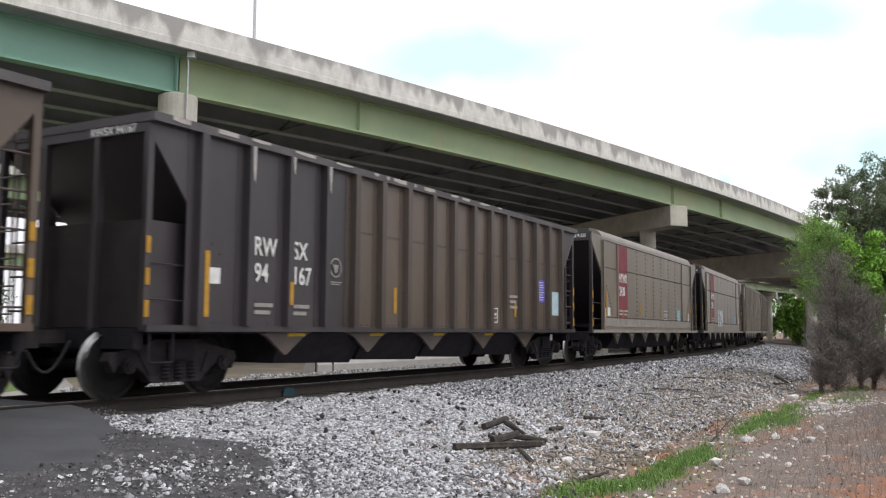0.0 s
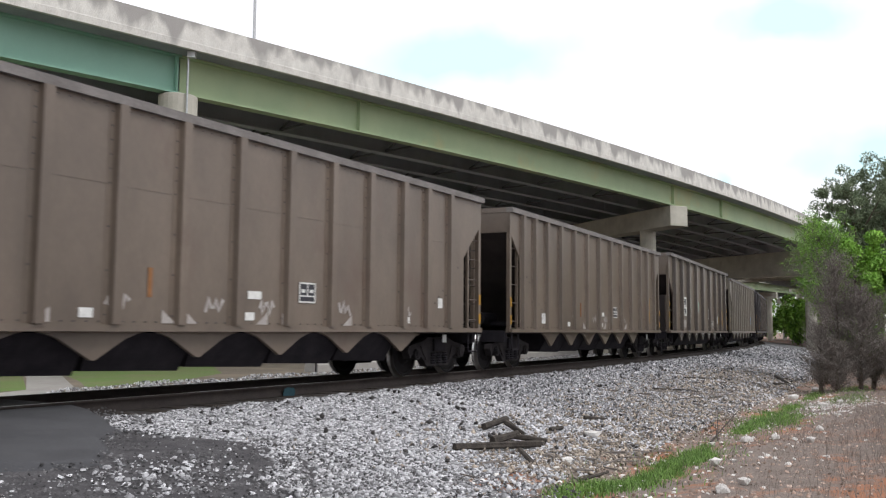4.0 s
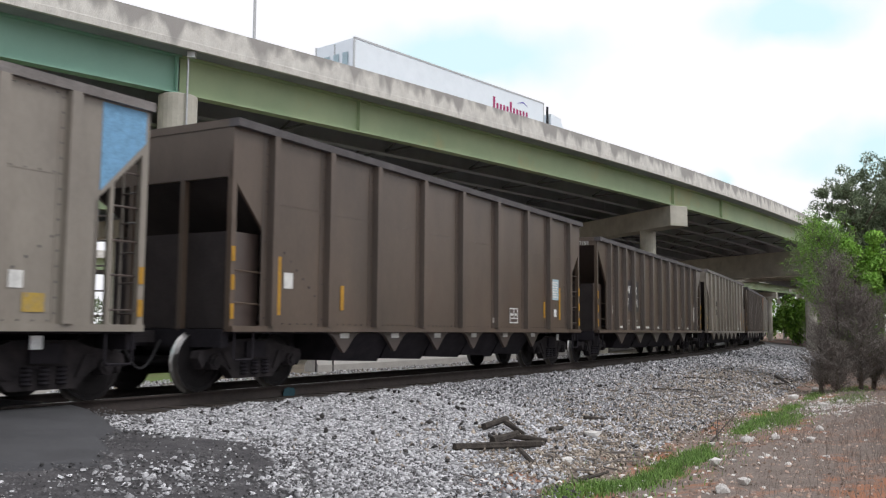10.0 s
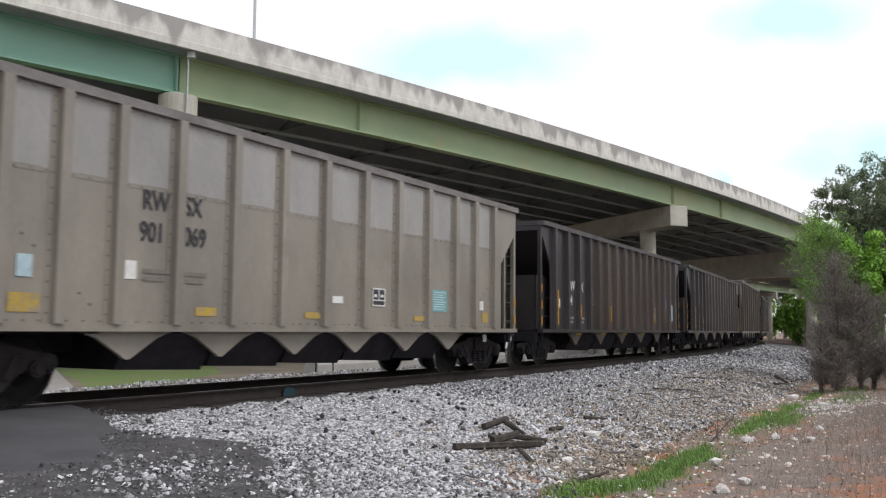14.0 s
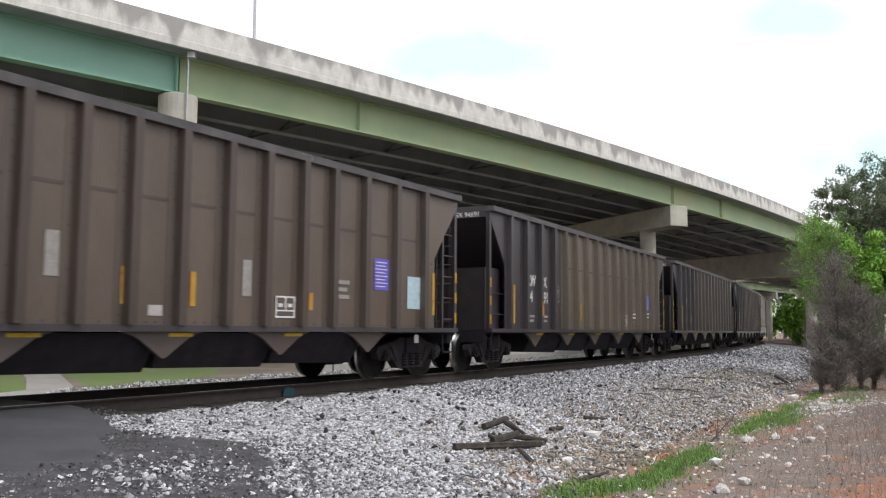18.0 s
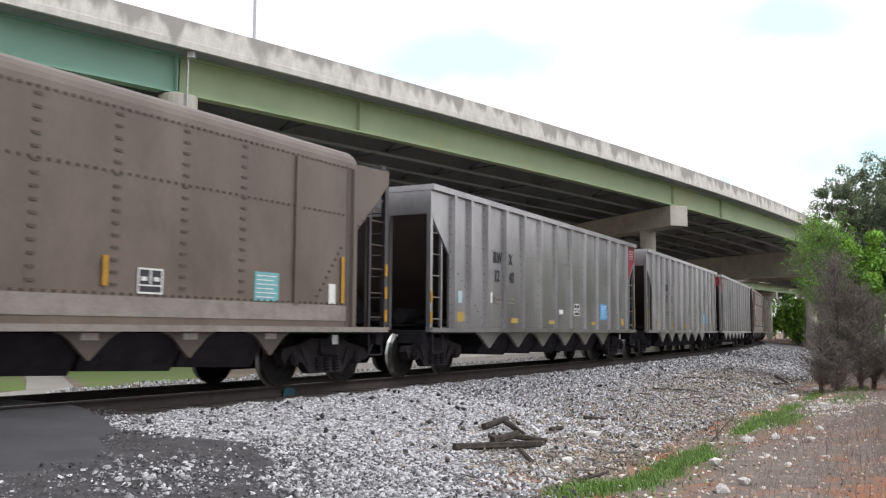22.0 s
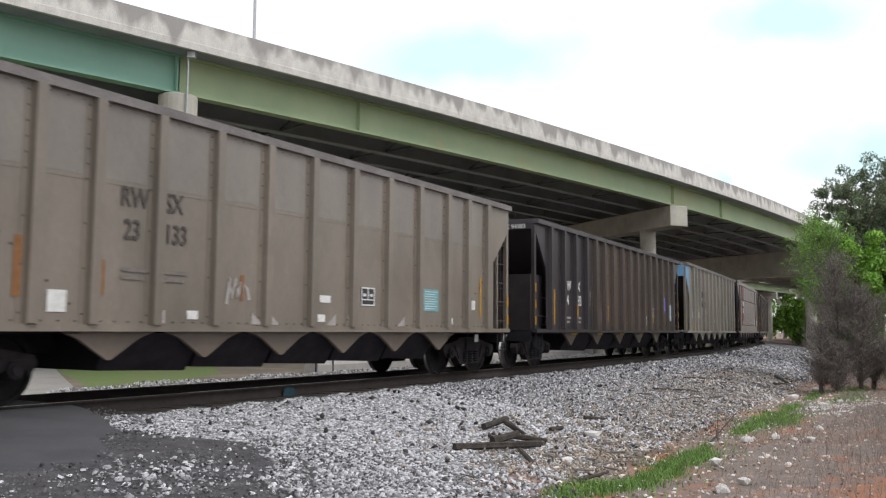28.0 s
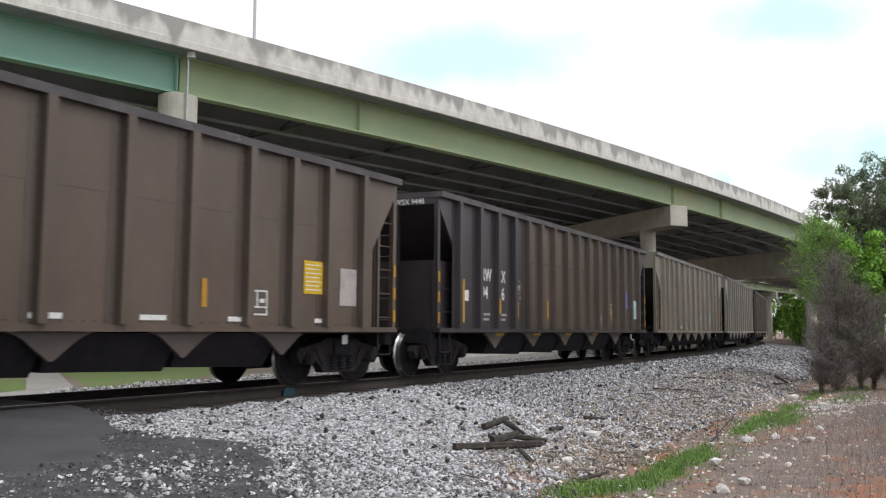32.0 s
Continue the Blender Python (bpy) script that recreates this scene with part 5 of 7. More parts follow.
def dress_tall(car, half, mark, i, skin):
    if i == 7:
        for text, x, z in ((mark[0], -4.27, 2.07), (mark[1], -3.39, 2.07), (mark[2], -4.24, 1.67), (mark[3], -3.39, 1.67)):
            w = 0.52 if text in ("HB", "99") else 0.62
            plate(car, "number_panel", x - 0.04, x + w, z - 0.05, z + 0.34, M["white"], label="white stencil panel")
            lettering(car, text, x, z, 0.38, M["dark_mark"], y=-SIDE - 0.016, squeeze=0.80)
        plate(car, "number_panel", -4.80, -3.84, 1.14, 1.44, M["pale_sill"])
        plate(car, "label_plate", -3.28, -2.80, 1.29, 1.62, M["white"])
        plate(car, "label_plate", -1.28, -0.85, 1.80, 2.32, M["pale_sill"])
        bars(car, -1.24, 1.84, 0.34, 0.44, 4, M["girder_teal"], y=-SIDE - 0.016)
        for x in (-4.64, -1.72, 1.6):
            plate(car, "reflector_strip", x - 0.05, x + 0.05, 1.5, 2.08, M["white"], y=-SIDE - 0.008)
        notice(car, 4.85, 1.77, 0.52, 0.58, M["blue"], 8)
        plate(car, "label_plate", 3.55, 4.25, 1.36, 1.72, M["white"], label="white label torn at the edge")
    else:
        if mark:
            lettering(car, mark[1], -3.02, 2.20, 0.40, M["grey_ink"], squeeze=0.8)
            lettering(car, mark[3], -3.30, 1.78, 0.40, M["grey_ink"], squeeze=0.8)
        plate(car, "notice", 5.02, 5.54, 1.77, 2.32, M["pale_blue"], label="pale blue notice panel")
        bars(car, 5.08, 1.82, 0.40, 0.45, 7, M["white"])
    stencil_box(car, 2.42, 1.13, 0.46, 0.36, BODY["deep_brown"])
    plate(car, "label_plate", -6.0 + 7.2 - half, -5.78 + 7.2 - half, 1.59, 1.84, M["white"], label="white framed label")
    plate(car, "label_plate", 1.5, 1.82, 1.13, 1.24, M["pale_sill"])
    strip_mark(car, -half + 1.08, 1.17, 2.08)
    strip_mark(car, half - 1.55, 1.25, 2.10)
    for x in (-4.4, -1.54, 1.83, 4.56):
        strip_mark(car, x, 1.28, 1.70)
    plate(car, "label_plate", half - 1.95, half - 1.78, 1.32, 1.52, M["white"])
    for k in range(6):
        x = -half + 3.05 + (2 * half - 6.1) * k / 5
        plate(car, "chute_label", x - 0.13, x + 0.13, 0.80, 0.89, M["white"], y=-1.432)


M["scoured"] = surface("scoured_dusty_paint", (0.25, 0.21, 0.185), (0.16, 0.13, 0.115), 3, 0.8, bump=0.1, stretch=(1, 1, 0.4))
M["clean_upper"] = body_paint("cleaner_pale_grey_skin", (0.345, 0.335, 0.325), (0.28, 0.27, 0.26), (0.31, 0.29, 0.278))
M["taupe_upper"] = body_paint("cleaner_taupe_skin", (0.240, 0.214, 0.184), (0.195, 0.172, 0.148), (0.205, 0.182, 0.162))
M["tack"] = surface("worn_yellow_paint", (0.50, 0.33, 0.04), (0.33, 0.25, 0.12), 9, 0.7, bump=0.05, wear=(0.27, 0.24, 0.20), wear_at=0.52)
M["grey_ink"] = paint("faded_black_stencil", (0.10, 0.088, 0.08), 0.8)
M["faint"] = paint("faint_stencil", (0.22, 0.195, 0.175), 0.8)
M["rust_strip"] = paint("rusty_orange_tape", (0.30, 0.14, 0.06), 0.8)
for i, (car, sets, mid, half, kind, skin, mark) in enumerate(TRAIN):
    if kind == "A":
        dress_black(car, half, mark, i, skin)
    elif kind == "B":
        dress_riveted(car, half, mark, i)
    elif kind == "C":
        dress_slim(car, half, mark, i, skin)
    else:
        dress_tall(car, half, mark, i, skin)
    # bright cut lever tag and valve plate near the rear truck
    plate(car, "tag_plate", half - 1.52, half - 1.36, 0.70, 0.86, M["galv"], y=-1.46)
    if i == 1:
        for x, z0 in ((RIBS_DARK[1] + 0.02, 3.12), (RIBS_DARK[2] + 0.02, 3.40), (RIBS_DARK[3] + 0.02, 3.22)):
            bm = bmesh.new()
            prism(bm, [(x - 0.035, 3.68), (x + 0.035, 3.68), (x + 0.03, z0 + 0.2), (x + 0.012, z0), (x - 0.012, z0 + 0.06), (x - 0.03, z0 + 0.24)], -SIDE - 0.127, -SIDE - 0.121)
            part("paint_run", bm, M["pale_sill"], car, "pale run of spilt paint on a rib")
    if i == 3:
        for cx, cz, rx, rz in ((-4.36, 1.66, 0.46, 0.36), (-3.10, 1.60, 0.36, 0.34), (-3.10, 1.60, 0.14, 0.13)):
            bm = bmesh.new()
            ring_line(bm, cx, cz, rx, rz)
            part("graffiti", bm, M["pale_sill"], car, "sprayed pale loop of graffiti")
        bm = bmesh.new()
        box(bm, -3.92, -3.44, -SIDE - 0.014, -SIDE - 0.010, 1.62, 1.66)
        part("graffiti", bm, M["pale_sill"], car, "sprayed pale bar of graffiti")
        for ch, x in (("E", -2.50), ("O", -1.98), ("N", -1.38)):
            g = lettering(car, ch, x, 1.30, 1.0, M["spray_white"], squeeze=0.66, name="graffiti", swell=0.07)
            tagged(g, "sprayed white bubble letter")
    if i == 32:
        for x, w in ((-2.75, 0.4), (-1.9, 0.3), (-0.2, 0.3), (1.7, 0.25), (3.5, 0.2)):
            squiggle(car, x, x + w, 1.1, 1.72, M["scoured"], int(x * 5) + 40, 14, 0.022)
    if i in (4, 8, 16, 31):
        ribs = RIBS_SLIM
        rnd = random.Random(i)
        for a, b in zip(ribs, ribs[1:]):
            x0, x1, z0 = a + 0.10, b - 0.18, 2.82
            edge = [(x0 + (x1 - x0) * k / 10, z0 + rnd.uniform(-0.008, 0.008)) for k in range(11)]
            bm = bmesh.new()
            prism(bm, edge + [(x1, 3.77), (x0, 3.77)], -SIDE - 0.003, -SIDE)
            part("upper_sheet", bm, M["clean_upper" if i == 16 else "taupe_upper"], car, "cleaner paler upper sheet between two ribs")
    if i == 9:
        squiggle(car, -4.0, -3.4, 1.15, 1.55, M["pale_sill"], 2, 16)
        squiggle(car, -0.5, 0.1, 1.15, 1.8, M["faint"], 3, 16)
        squiggle(car, 0.55, 1.1, 1.05, 1.95, M["pale_sill"], 6, 20)
        squiggle(car, 3.2, 3.6, 1.15, 1.6, M["faint"], 8, 12)
        squiggle(car, 5.2, 5.5, 1.1, 1.45, M["pale_sill"], 9, 10)
    if i == 28:
        for k in range(6):
            bm = bmesh.new()
            ring_line(bm, 1.9 + 0.40 * k, 1.40, 0.22, 0.24, 0.13, 12)
            part("graffiti", bm, M["pale_sill"], car, "sprayed pale bubble letter shape of graffiti")
    if i == 22:
        rnd = random.Random(22)
        for a, b in zip(RIBS_DARK[3:], RIBS_DARK[4:]):
            x0, x1 = a + 0.11, b - 0.11
            topz = 1.84 + 0.08 * math.sin(a * 1.3) - 0.04 * max(0, a - 1)
            edge = [(x1 - (x1 - x0) * k / 12, topz + rnd.uniform(-0.05, 0.05)) for k in range(13)]
            bm = bmesh.new()
            prism(bm, [(x0, 1.01), (x1, 1.01)] + edge, -SIDE - 0.005, -SIDE)
            part("scoured_patch", bm, M["scoured"], car, "scoured pale band at the foot of the side")




# ---- level crossing, aprons and far verge ----
def patch(name, rows, material, label, category, lift=0.0):
    """A sheet from rows of (s, off, z) points in the track's plan."""
    k = len(rows[0])
    v = []
    for r in rows:
        for s, o, z in r:
            x, y, a = on_track(s, o)
            v.append((x, y, z + lift))
    f = [(i * k + j, i * k + j + 1, (i + 1) * k + j + 1, (i + 1) * k + j) for i in range(len(rows) - 1) for j in range(k - 1)]
    return tagged(mesh_arrays(name, np.array(v), np.array(f), material), label, category, kind="structure")


def far_z(o):
    return float(np.interp(-o, [4.3, 5.2, 9, 14, 20, 34, 60], [-0.62, -0.59, -0.59, -0.60, -0.62, -0.645, -0.70]))


def apron_edge(o):
    return np.interp(o, [1.5, 2.2, 3.3, 4.0, 4.6, 5.2, 5.9, 6.4, 7.5, 10.5], [7.0, 6.9, 6.95, 7.1, 6.9, 6.1, 5.5, 5.0, 4.2, 1.8])


def apron_z(s, o):
    """Surface of the apron, falling away past its edge."""
    z = np.interp(o, [1.5, 2.0, 4.4, 6.4, 8.5, 10.5], [-0.16, -0.17, -0.27, -0.38, -0.55, -0.66])
    return z - np.interp(s - apron_edge(o), [0, 0.4, 1.0], [0, 0.09, 0.5]) - np.where((o < 1.5) | (s - apron_edge(o) > 1.0), 9, 0)


def build_surfaces():
    rnd = random.Random(5)
    # asphalt of the crossing beside the near rail
    offs = [0.84, 1.4, 1.74, 2.05, 2.36, 2.75, 3.12, 3.4, 3.66, 3.9, 4.1]
    edge = [7.4, 7.2, 7.0, 6.85, 6.65, 6.45, 6.05, 5.8, 5.58, 5.34, 5.12]
    zz = [-0.03, -0.045, -0.06, -0.075, -0.09, -0.115, -0.135, -0.155, -0.17, -0.19, -0.205]
    rows = []
    for o, e, z in zip(offs, edge, zz):
        e += rnd.uniform(-0.07, 0.07)
        a = -3.2 if o < 3.5 else 4.1 + 1.6 * (o - 3.5)
        rows.append([(a - 0.3, o, z - 0.3), (a, o, z)] + [(a + (e - a) * t / 8, o, z) for t in range(1, 9)] + [(e + 0.12, o, z - 0.06), (e + 0.3, o, z - 0.5)])
    rows.append([(s, o + 0.12, z - 0.5) for s, o, z in rows[-1]])
    patch("road", rows, M["asphalt"], "worn dark asphalt of a level crossing beside the rail", "road")
    for o0, o1, nm in ((-0.68, 0.68, "crossing_panel"), (-4.6, -0.84, "road")):
        rows = [[(s, o, -0.02 - 0.03 * max(0, -o - 1.0)) for s in (-3.2, 0.0, 3.0, 6.4, 7.4)] for o in np.linspace(o0, o1, 5)]
        rows = [[(-3.25, r[0][1], -0.5)] + r + [(7.5, r[0][1], -0.5)] for r in rows]
        patch(nm, rows, M["asphalt"], "dark asphalt between and beyond the rails", "road")
    # dusty dark gravel apron
    offs = np.linspace(1.5, 10.5, 19)
    rows = []
    for o in offs:
        e = float(apron_edge(o)) + rnd.uniform(-0.1, 0.1)
        z = np.interp(o, [1.5, 2.0, 4.4, 6.4, 8.5, 10.5], [-0.16, -0.17, -0.27, -0.38, -0.55, -0.66])
        rows.append([(s, o, z + rnd.uniform(-0.012, 0.012)) for s in np.linspace(-9, e, 26)] + [(e + 0.4, o, z - 0.09), (e + 1.0, o, min(z - 0.3, float(bed_z(o)) - 0.06))])
    patch("gravel_apron", rows, M["dark_gravel"], "dark dusty gravel apron with scattered pale stones", "ground")
    # far verge
    far = [[(s, o, z) for s in np.arange(6, 112, 3.0)] for o, z in ((-4.3, -0.62), (-5.2, -0.59), (-9, -0.59), (-14, -0.60), (-20, -0.62), (-34, -0.645), (-60, -0.70))]
    patch("verge", far, M["soil"], "bare brown soil and gravel beyond the track", "ground")
    turf = [[(s0 + (s1 - s0) * t, o, far_z(o) + 0.007) for t in np.linspace(0, 1, 6)] for o, s0, s1 in ((-8.8, 15.4, 18.5), (-11, 17, 23), (-15, 19.6, 27), (-19, 22.4, 29), (-24, 26.3, 33), (-34, 35, 44))]
    patch("verge_grass", turf, M["turf"], "short green grass beside the far road", "grass")
    turf = [[(s0 + (s1 - s0) * t, o, far_z(o) + 0.007) for t in np.linspace(0, 1, 6)] for o, s0, s1 in ((-9, 4, 13.8), (-15, 8, 18.1), (-20, 11, 21.5), (-24, 14, 24.5), (-40, 22, 37))]
    patch("verge_grass", turf, M["turf"], "short green grass beside the far road", "grass")
    road = [[(s0, o, z if o > -6 else far_z(o) + 0.012), (s1, o, z if o > -6 else far_z(o) + 0.012)] for o, s0, s1, z in ((-3.6, -1.0, 7.5, -0.14), (-4.8, 0.5, 9.4, -0.46), (-6.5, 8.0, 12.3, -0.53), (-9, 13.8, 15.2, -0.535), (-13.6, 17.2, 18.5, -0.545), (-20, 21.6, 23.3, -0.56), (-24, 24.6, 26.6, -0.57), (-40, 37, 40.5, -0.60))]
    patch("road", road, M["concrete_road"], "pale concrete road leading away from the crossing", "road")


def build_wall():
    bm = bmesh.new()
    L = 3.0
    prism(bm, [(-0.30, -0.7), (0.30, -0.7), (0.30, -0.35), (0.17, -0.18), (0.11, 0.25), (-0.11, 0.25), (-0.17, -0.18), (-0.30, -0.35)], -L / 2 + 0.012, L / 2 - 0.012, axis="x")
    first = tagged(part("concrete_barrier", bm, M["barrier"]), "pale concrete traffic barrier segment", "barrier", group="row of concrete barriers")
    first.matrix_basis = track_pose(27.2, -9.2)
    for i in range(1, 20):
        copy_thing(first, track_pose(27.2 + i * L, -9.2, random.uniform(-0.01, 0.01)))
    for s in (25.55, 26.62):
        bm = bmesh.new()
        rod(bm, (0, 0, -0.7), (0, 0, 0.9), 0.03, 6)
        p = tagged(part("fence_post", bm, M["under"]), "thin dark steel post beside the barriers", "post", group="steel posts")
        p.matrix_basis = track_pose(s, -8.9)


M["barrier"] = surface("pale_barrier_concrete", (0.50, 0.48, 0.46), (0.40, 0.38, 0.365), 1.2, 0.9, bump=0.2)
build_surfaces()
build_wall()


# ---- loose stone, litter, grass ----
def block_mesh(name, pos, size, material, flat=0.75, seed=1):
    """Many rough broken blocks, flat on top, in one mesh."""
    rng = np.random.default_rng(seed)
    n = len(pos)
    ring = np.array([(1, 0.2), (-0.2, 1), (-1, -0.2), (0.2, -1)], float)
    v = np.empty((n, 8, 3))
    v[:, :4, :2] = ring * rng.uniform(0.75, 1.2, (n, 4, 1))
    v[:, 4:, :2] = ring * rng.uniform(0.35, 0.9, (n, 4, 1)) + rng.normal(0, 0.12, (n, 4, 2))
    v[:, :4, 2] = -0.35
    v[:, 4:, 2] = rng.uniform(0.25, 0.95, (n, 4))
    v[:, :, 0] *= rng.uniform(0.7, 1.5, (n, 1))
    v *= size[:, None, None]
    a, b = rng.uniform(0, 6.283, n), rng.normal(0, 0.35, n)
    x, y, z = v[..., 0], v[..., 1], v[..., 2] * flat
    cb, sb, ca, sa = (q[:, None] for q in (np.cos(b), np.sin(b), np.cos(a), np.sin(a)))
    x, z = x * cb + z * sb, -x * sb + z * cb
    x, y = x * ca - y * sa, x * sa + y * ca
    v = np.stack([x, y, z], -1) + pos[:, None, :]
    quad = np.array([(0, 1, 5, 4), (1, 2, 6, 5), (2, 3, 7, 6), (3, 0, 4, 7), (4, 5, 6, 7)])
    f = (quad[None] + 8 * np.arange(n)[:, None, None]).reshape(-1, 4)
    return mesh_arrays(name, v.reshape(-1, 3), f, material)


def scatter_mesh(name, pos, size, material, flat=0.75, seed=1, top_only=False):
    """Many rough eight-sided stones in one mesh."""
    rng = np.random.default_rng(seed)
    n = len(pos)
    base = np.array([(1, 0, 0), (-1, 0, 0), (0, 1, 0), (0, -1, 0), (0, 0, 1), (0, 0, -1)], float)
    tri = np.array([(0, 2, 4), (2, 1, 4), (1, 3, 4), (3, 0, 4), (2, 0, 5), (1, 2, 5), (3, 1, 5), (0, 3, 5)])
    v = base[None] * (size[:, None, None] * rng.uniform(0.55, 1.25, (n, 6, 1)))
    v += rng.normal(0, 0.16, (n, 6, 3)) * size[:, None, None]
    a, b, c = (rng.uniform(0, 6.283, n) for _ in range(3))
    ca, sa, cb, sb = np.cos(a), np.sin(a), np.cos(b * 0.35), np.sin(b * 0.35)
    x, y, z = v[..., 0], v[..., 1], v[..., 2] * flat
    x, z = x * cb[:, None] + z * sb[:, None], -x * sb[:, None] + z * cb[:, None]
    x, y = x * ca[:, None] - y * sa[:, None], x * sa[:, None] + y * ca[:, None]
    v = np.stack([x, y, z], -1) + pos[:, None, :]
    tri = tri[:4] if top_only else tri
    f = (tri[None] + 6 * np.arange(n)[:, None, None]).reshape(-1, 3)
    return mesh_arrays(name, v.reshape(-1, 3), f, material)


def bed_points(n, s0, s1, o0, o1, rng, bias=1.0):
    s = s0 + (s1 - s0) * rng.random(n) ** bias
    o = o0 + (o1 - o0) * rng.random(n)
    return s, o


def build_stones():
    rng = np.random.default_rng(11)
    ss, oo, zz = [], [], []
    # near slope, thinning with distance
    for n, s0, s1, r0, r1 in ((84000, 5.2, 14, 0.013, 0.029), (56000, 14, 26, 0.017, 0.037), (24000, 26, 46, 0.026, 0.054), (9000, 46, 80, 0.045, 0.085)):
        s, o = bed_points(n, s0, s1, 1.28, 6.55, rng)
        lip = np.interp(o, [1.28, 2.2, 3.4, 3.9, 4.6, 5.3, 6.5], [7.0, 6.95, 7.1, 7.35, 7.2, 6.3, 5.3]) + 0.3 * np.sin(o * 3.1) * np.sin(o * 1.3)
        keep = rng.random(n) < np.clip((s - lip) / 0.7 + 0.3, 0, 1)
        # earth shows through towards the toe
        thin = np.clip((o - 5.0) / 1.8, 0, 0.72) * (0.45 + 0.55 * np.sin(s * 0.9 + o) ** 2)
        brown = np.exp(-((s - 31) / 6) ** 2 - ((o - 4.3) / 1.1) ** 2) * 0.8
        keep &= rng.random(n) > np.maximum(thin, brown)
        s, o = s[keep], o[keep]
        ss.append(s), oo.append(o), zz.append(rng.uniform(r0, r1, len(s)) * rng.choice([0.7, 1.0, 1.0, 1.25], len(s)))
    s, o, r = map(np.concatenate, (ss, oo, zz))
    far = s > 15
    x, y = track_arrays(s, o)
    lump = 0.02 * np.sin(s * 5.1) * np.sin(o * 6.3)
    zg = np.maximum(np.maximum(bed_z(o), np.where(o > 5.2, ground_z(x, y), -9)), apron_z(s, o))
    pos = np.stack([x, y, zg + lump + r * 0.25], 1)
    tagged(block_mesh("crushed_stone", pos[~far], r[~far], M["stone"], seed=3), "loose grey crushed stone ballast", "ballast", kind="stuff")
    tagged(scatter_mesh("crushed_stone", pos[far], r[far] * 1.1, M["stone"], seed=13, top_only=True), "loose grey crushed stone ballast", "ballast", kind="stuff")
    # pale stones on the dark apron and beyond the far rail
    n = 30000
    s, o = bed_points(n, -1, 7.2, 2.2, 8.8, rng)
    w = np.clip((o - 3.2) / 3.2, 0.04, 1) * np.clip((s + 2.5) / 6, 0.25, 1)
    inside = (o < 4.1) & (s < np.interp(o, [1.8, 2.9, 3.66, 4.1], [7.0, 6.3, 5.55, 5.1]))
    keep = (rng.random(n) < w * (0.22 + 0.78 * (np.sin(s * 2.3 + 1.7 * o) + np.sin(s * 1.1 - o * 2.2) > 0.3)) * np.where(inside, 0.12, 1))
    s, o = s[keep], o[keep]
    x, y = track_arrays(s, o)
    z = np.interp(o, [1.5, 2.0, 4.4, 6.4, 8.5, 10.5], [-0.16, -0.17, -0.27, -0.38, -0.55, -0.66])
    r = rng.uniform(0.008, 0.027, len(s)) * rng.choice([0.5, 0.7, 1.25], len(s))
    tagged(block_mesh("scattered_gravel", np.stack([x, y, z + r * 0.35], 1), r, M["stone"], seed=4), "pale stones scattered over dark gravel", "gravel", kind="stuff")
    # dark crumbs that blur the edge of the asphalt
    n = 24000
    s, o = bed_points(n, -1.5, 7.6, 1.2, 9.0, rng)
    rim = np.abs(s - np.interp(o, [1.2, 1.8, 2.9, 3.66, 4.2, 9.0], [7.2, 7.0, 6.3, 5.55, 5.0, 4.0]))
    keep = rng.random(n) < np.where(o < 4.2, np.clip(1.1 - rim / 0.8, 0.03, 1), 0.75)
    s, o = s[keep], o[keep]
    x, y = track_arrays(s, o)
    z = np.interp(o, [1.2, 2.0, 4.4, 6.4, 8.5, 10.5], [-0.06, -0.10, -0.235, -0.38, -0.55, -0.66])
    r = rng.uniform(0.004, 0.017, len(s))
    tagged(block_mesh("dark_crumbs", np.stack([x, y, z + r * 0.2], 1), r, M["crumb"], seed=14), "dark grit and crumbled asphalt", "gravel", kind="stuff")
    s, o = bed_points(16000, 9, 60, -11.2, -4.6, rng, 1.5)
    keep = (o > -8.9 + 0.5 * np.sin(s * 1.3)) & (s > np.interp(o, [-11, -9, -6.5, -4.6], [17, 15.2, 11.8, 9.4])) & ((o > -8.8) | (s < 27))
    s, o = s[keep], o[keep]
    x, y = track_arrays(s, o)
    r = rng.uniform(0.022, 0.055, len(s))
    tagged(scatter_mesh("crushed_stone", np.stack([x, y, np.maximum(bed_z(o), -0.585) + r * 0.3], 1), r, M["stone"], seed=5), "loose pale crushed stone beyond the far rail", "ballast", kind="stuff")
    # dark lumps among the stone
    s, o = bed_points(420, 7.5, 34, 1.5, 6.6, rng)
    x, y = track_arrays(s, o)
    r = rng.uniform(0.025, 0.06, len(s))
    tagged(scatter_mesh("coal_lumps", np.stack([x, y, bed_z(o) + r * 0.7], 1), r, M["dust"], seed=6), "black coal lumps lying among the stones", "coal", kind="stuff")
    # stones and clods on the clay bank
    s, o = bed_points(10000, 7, 34, 5.4, 12.5, rng)
    x, y = track_arrays(s, o)
    r = rng.uniform(0.006, 0.03, len(s))
    tagged(block_mesh("bank_gravel", np.stack([x, y, ground_z(x, y) + r * 0.3], 1), r, M["clod"], seed=7), "small stones and clods on the clay bank", "gravel", kind="stuff")
    # white chips strewn over the bank
    s, o = rng.uniform(7, 30, 1300), 5.8 + np.abs(rng.normal(0, 1.5, 1300))
    x, y = track_arrays(s, o)
    s, o = np.concatenate([s, rng.normal(23.5, 1.3, 900)]), np.concatenate([o, rng.normal(8.2, 0.45, 900)])
    x, y = track_arrays(s, o)
    r = rng.uniform(0.012, 0.045, len(s)) * rng.choice([0.5, 0.7, 1.0], len(s))
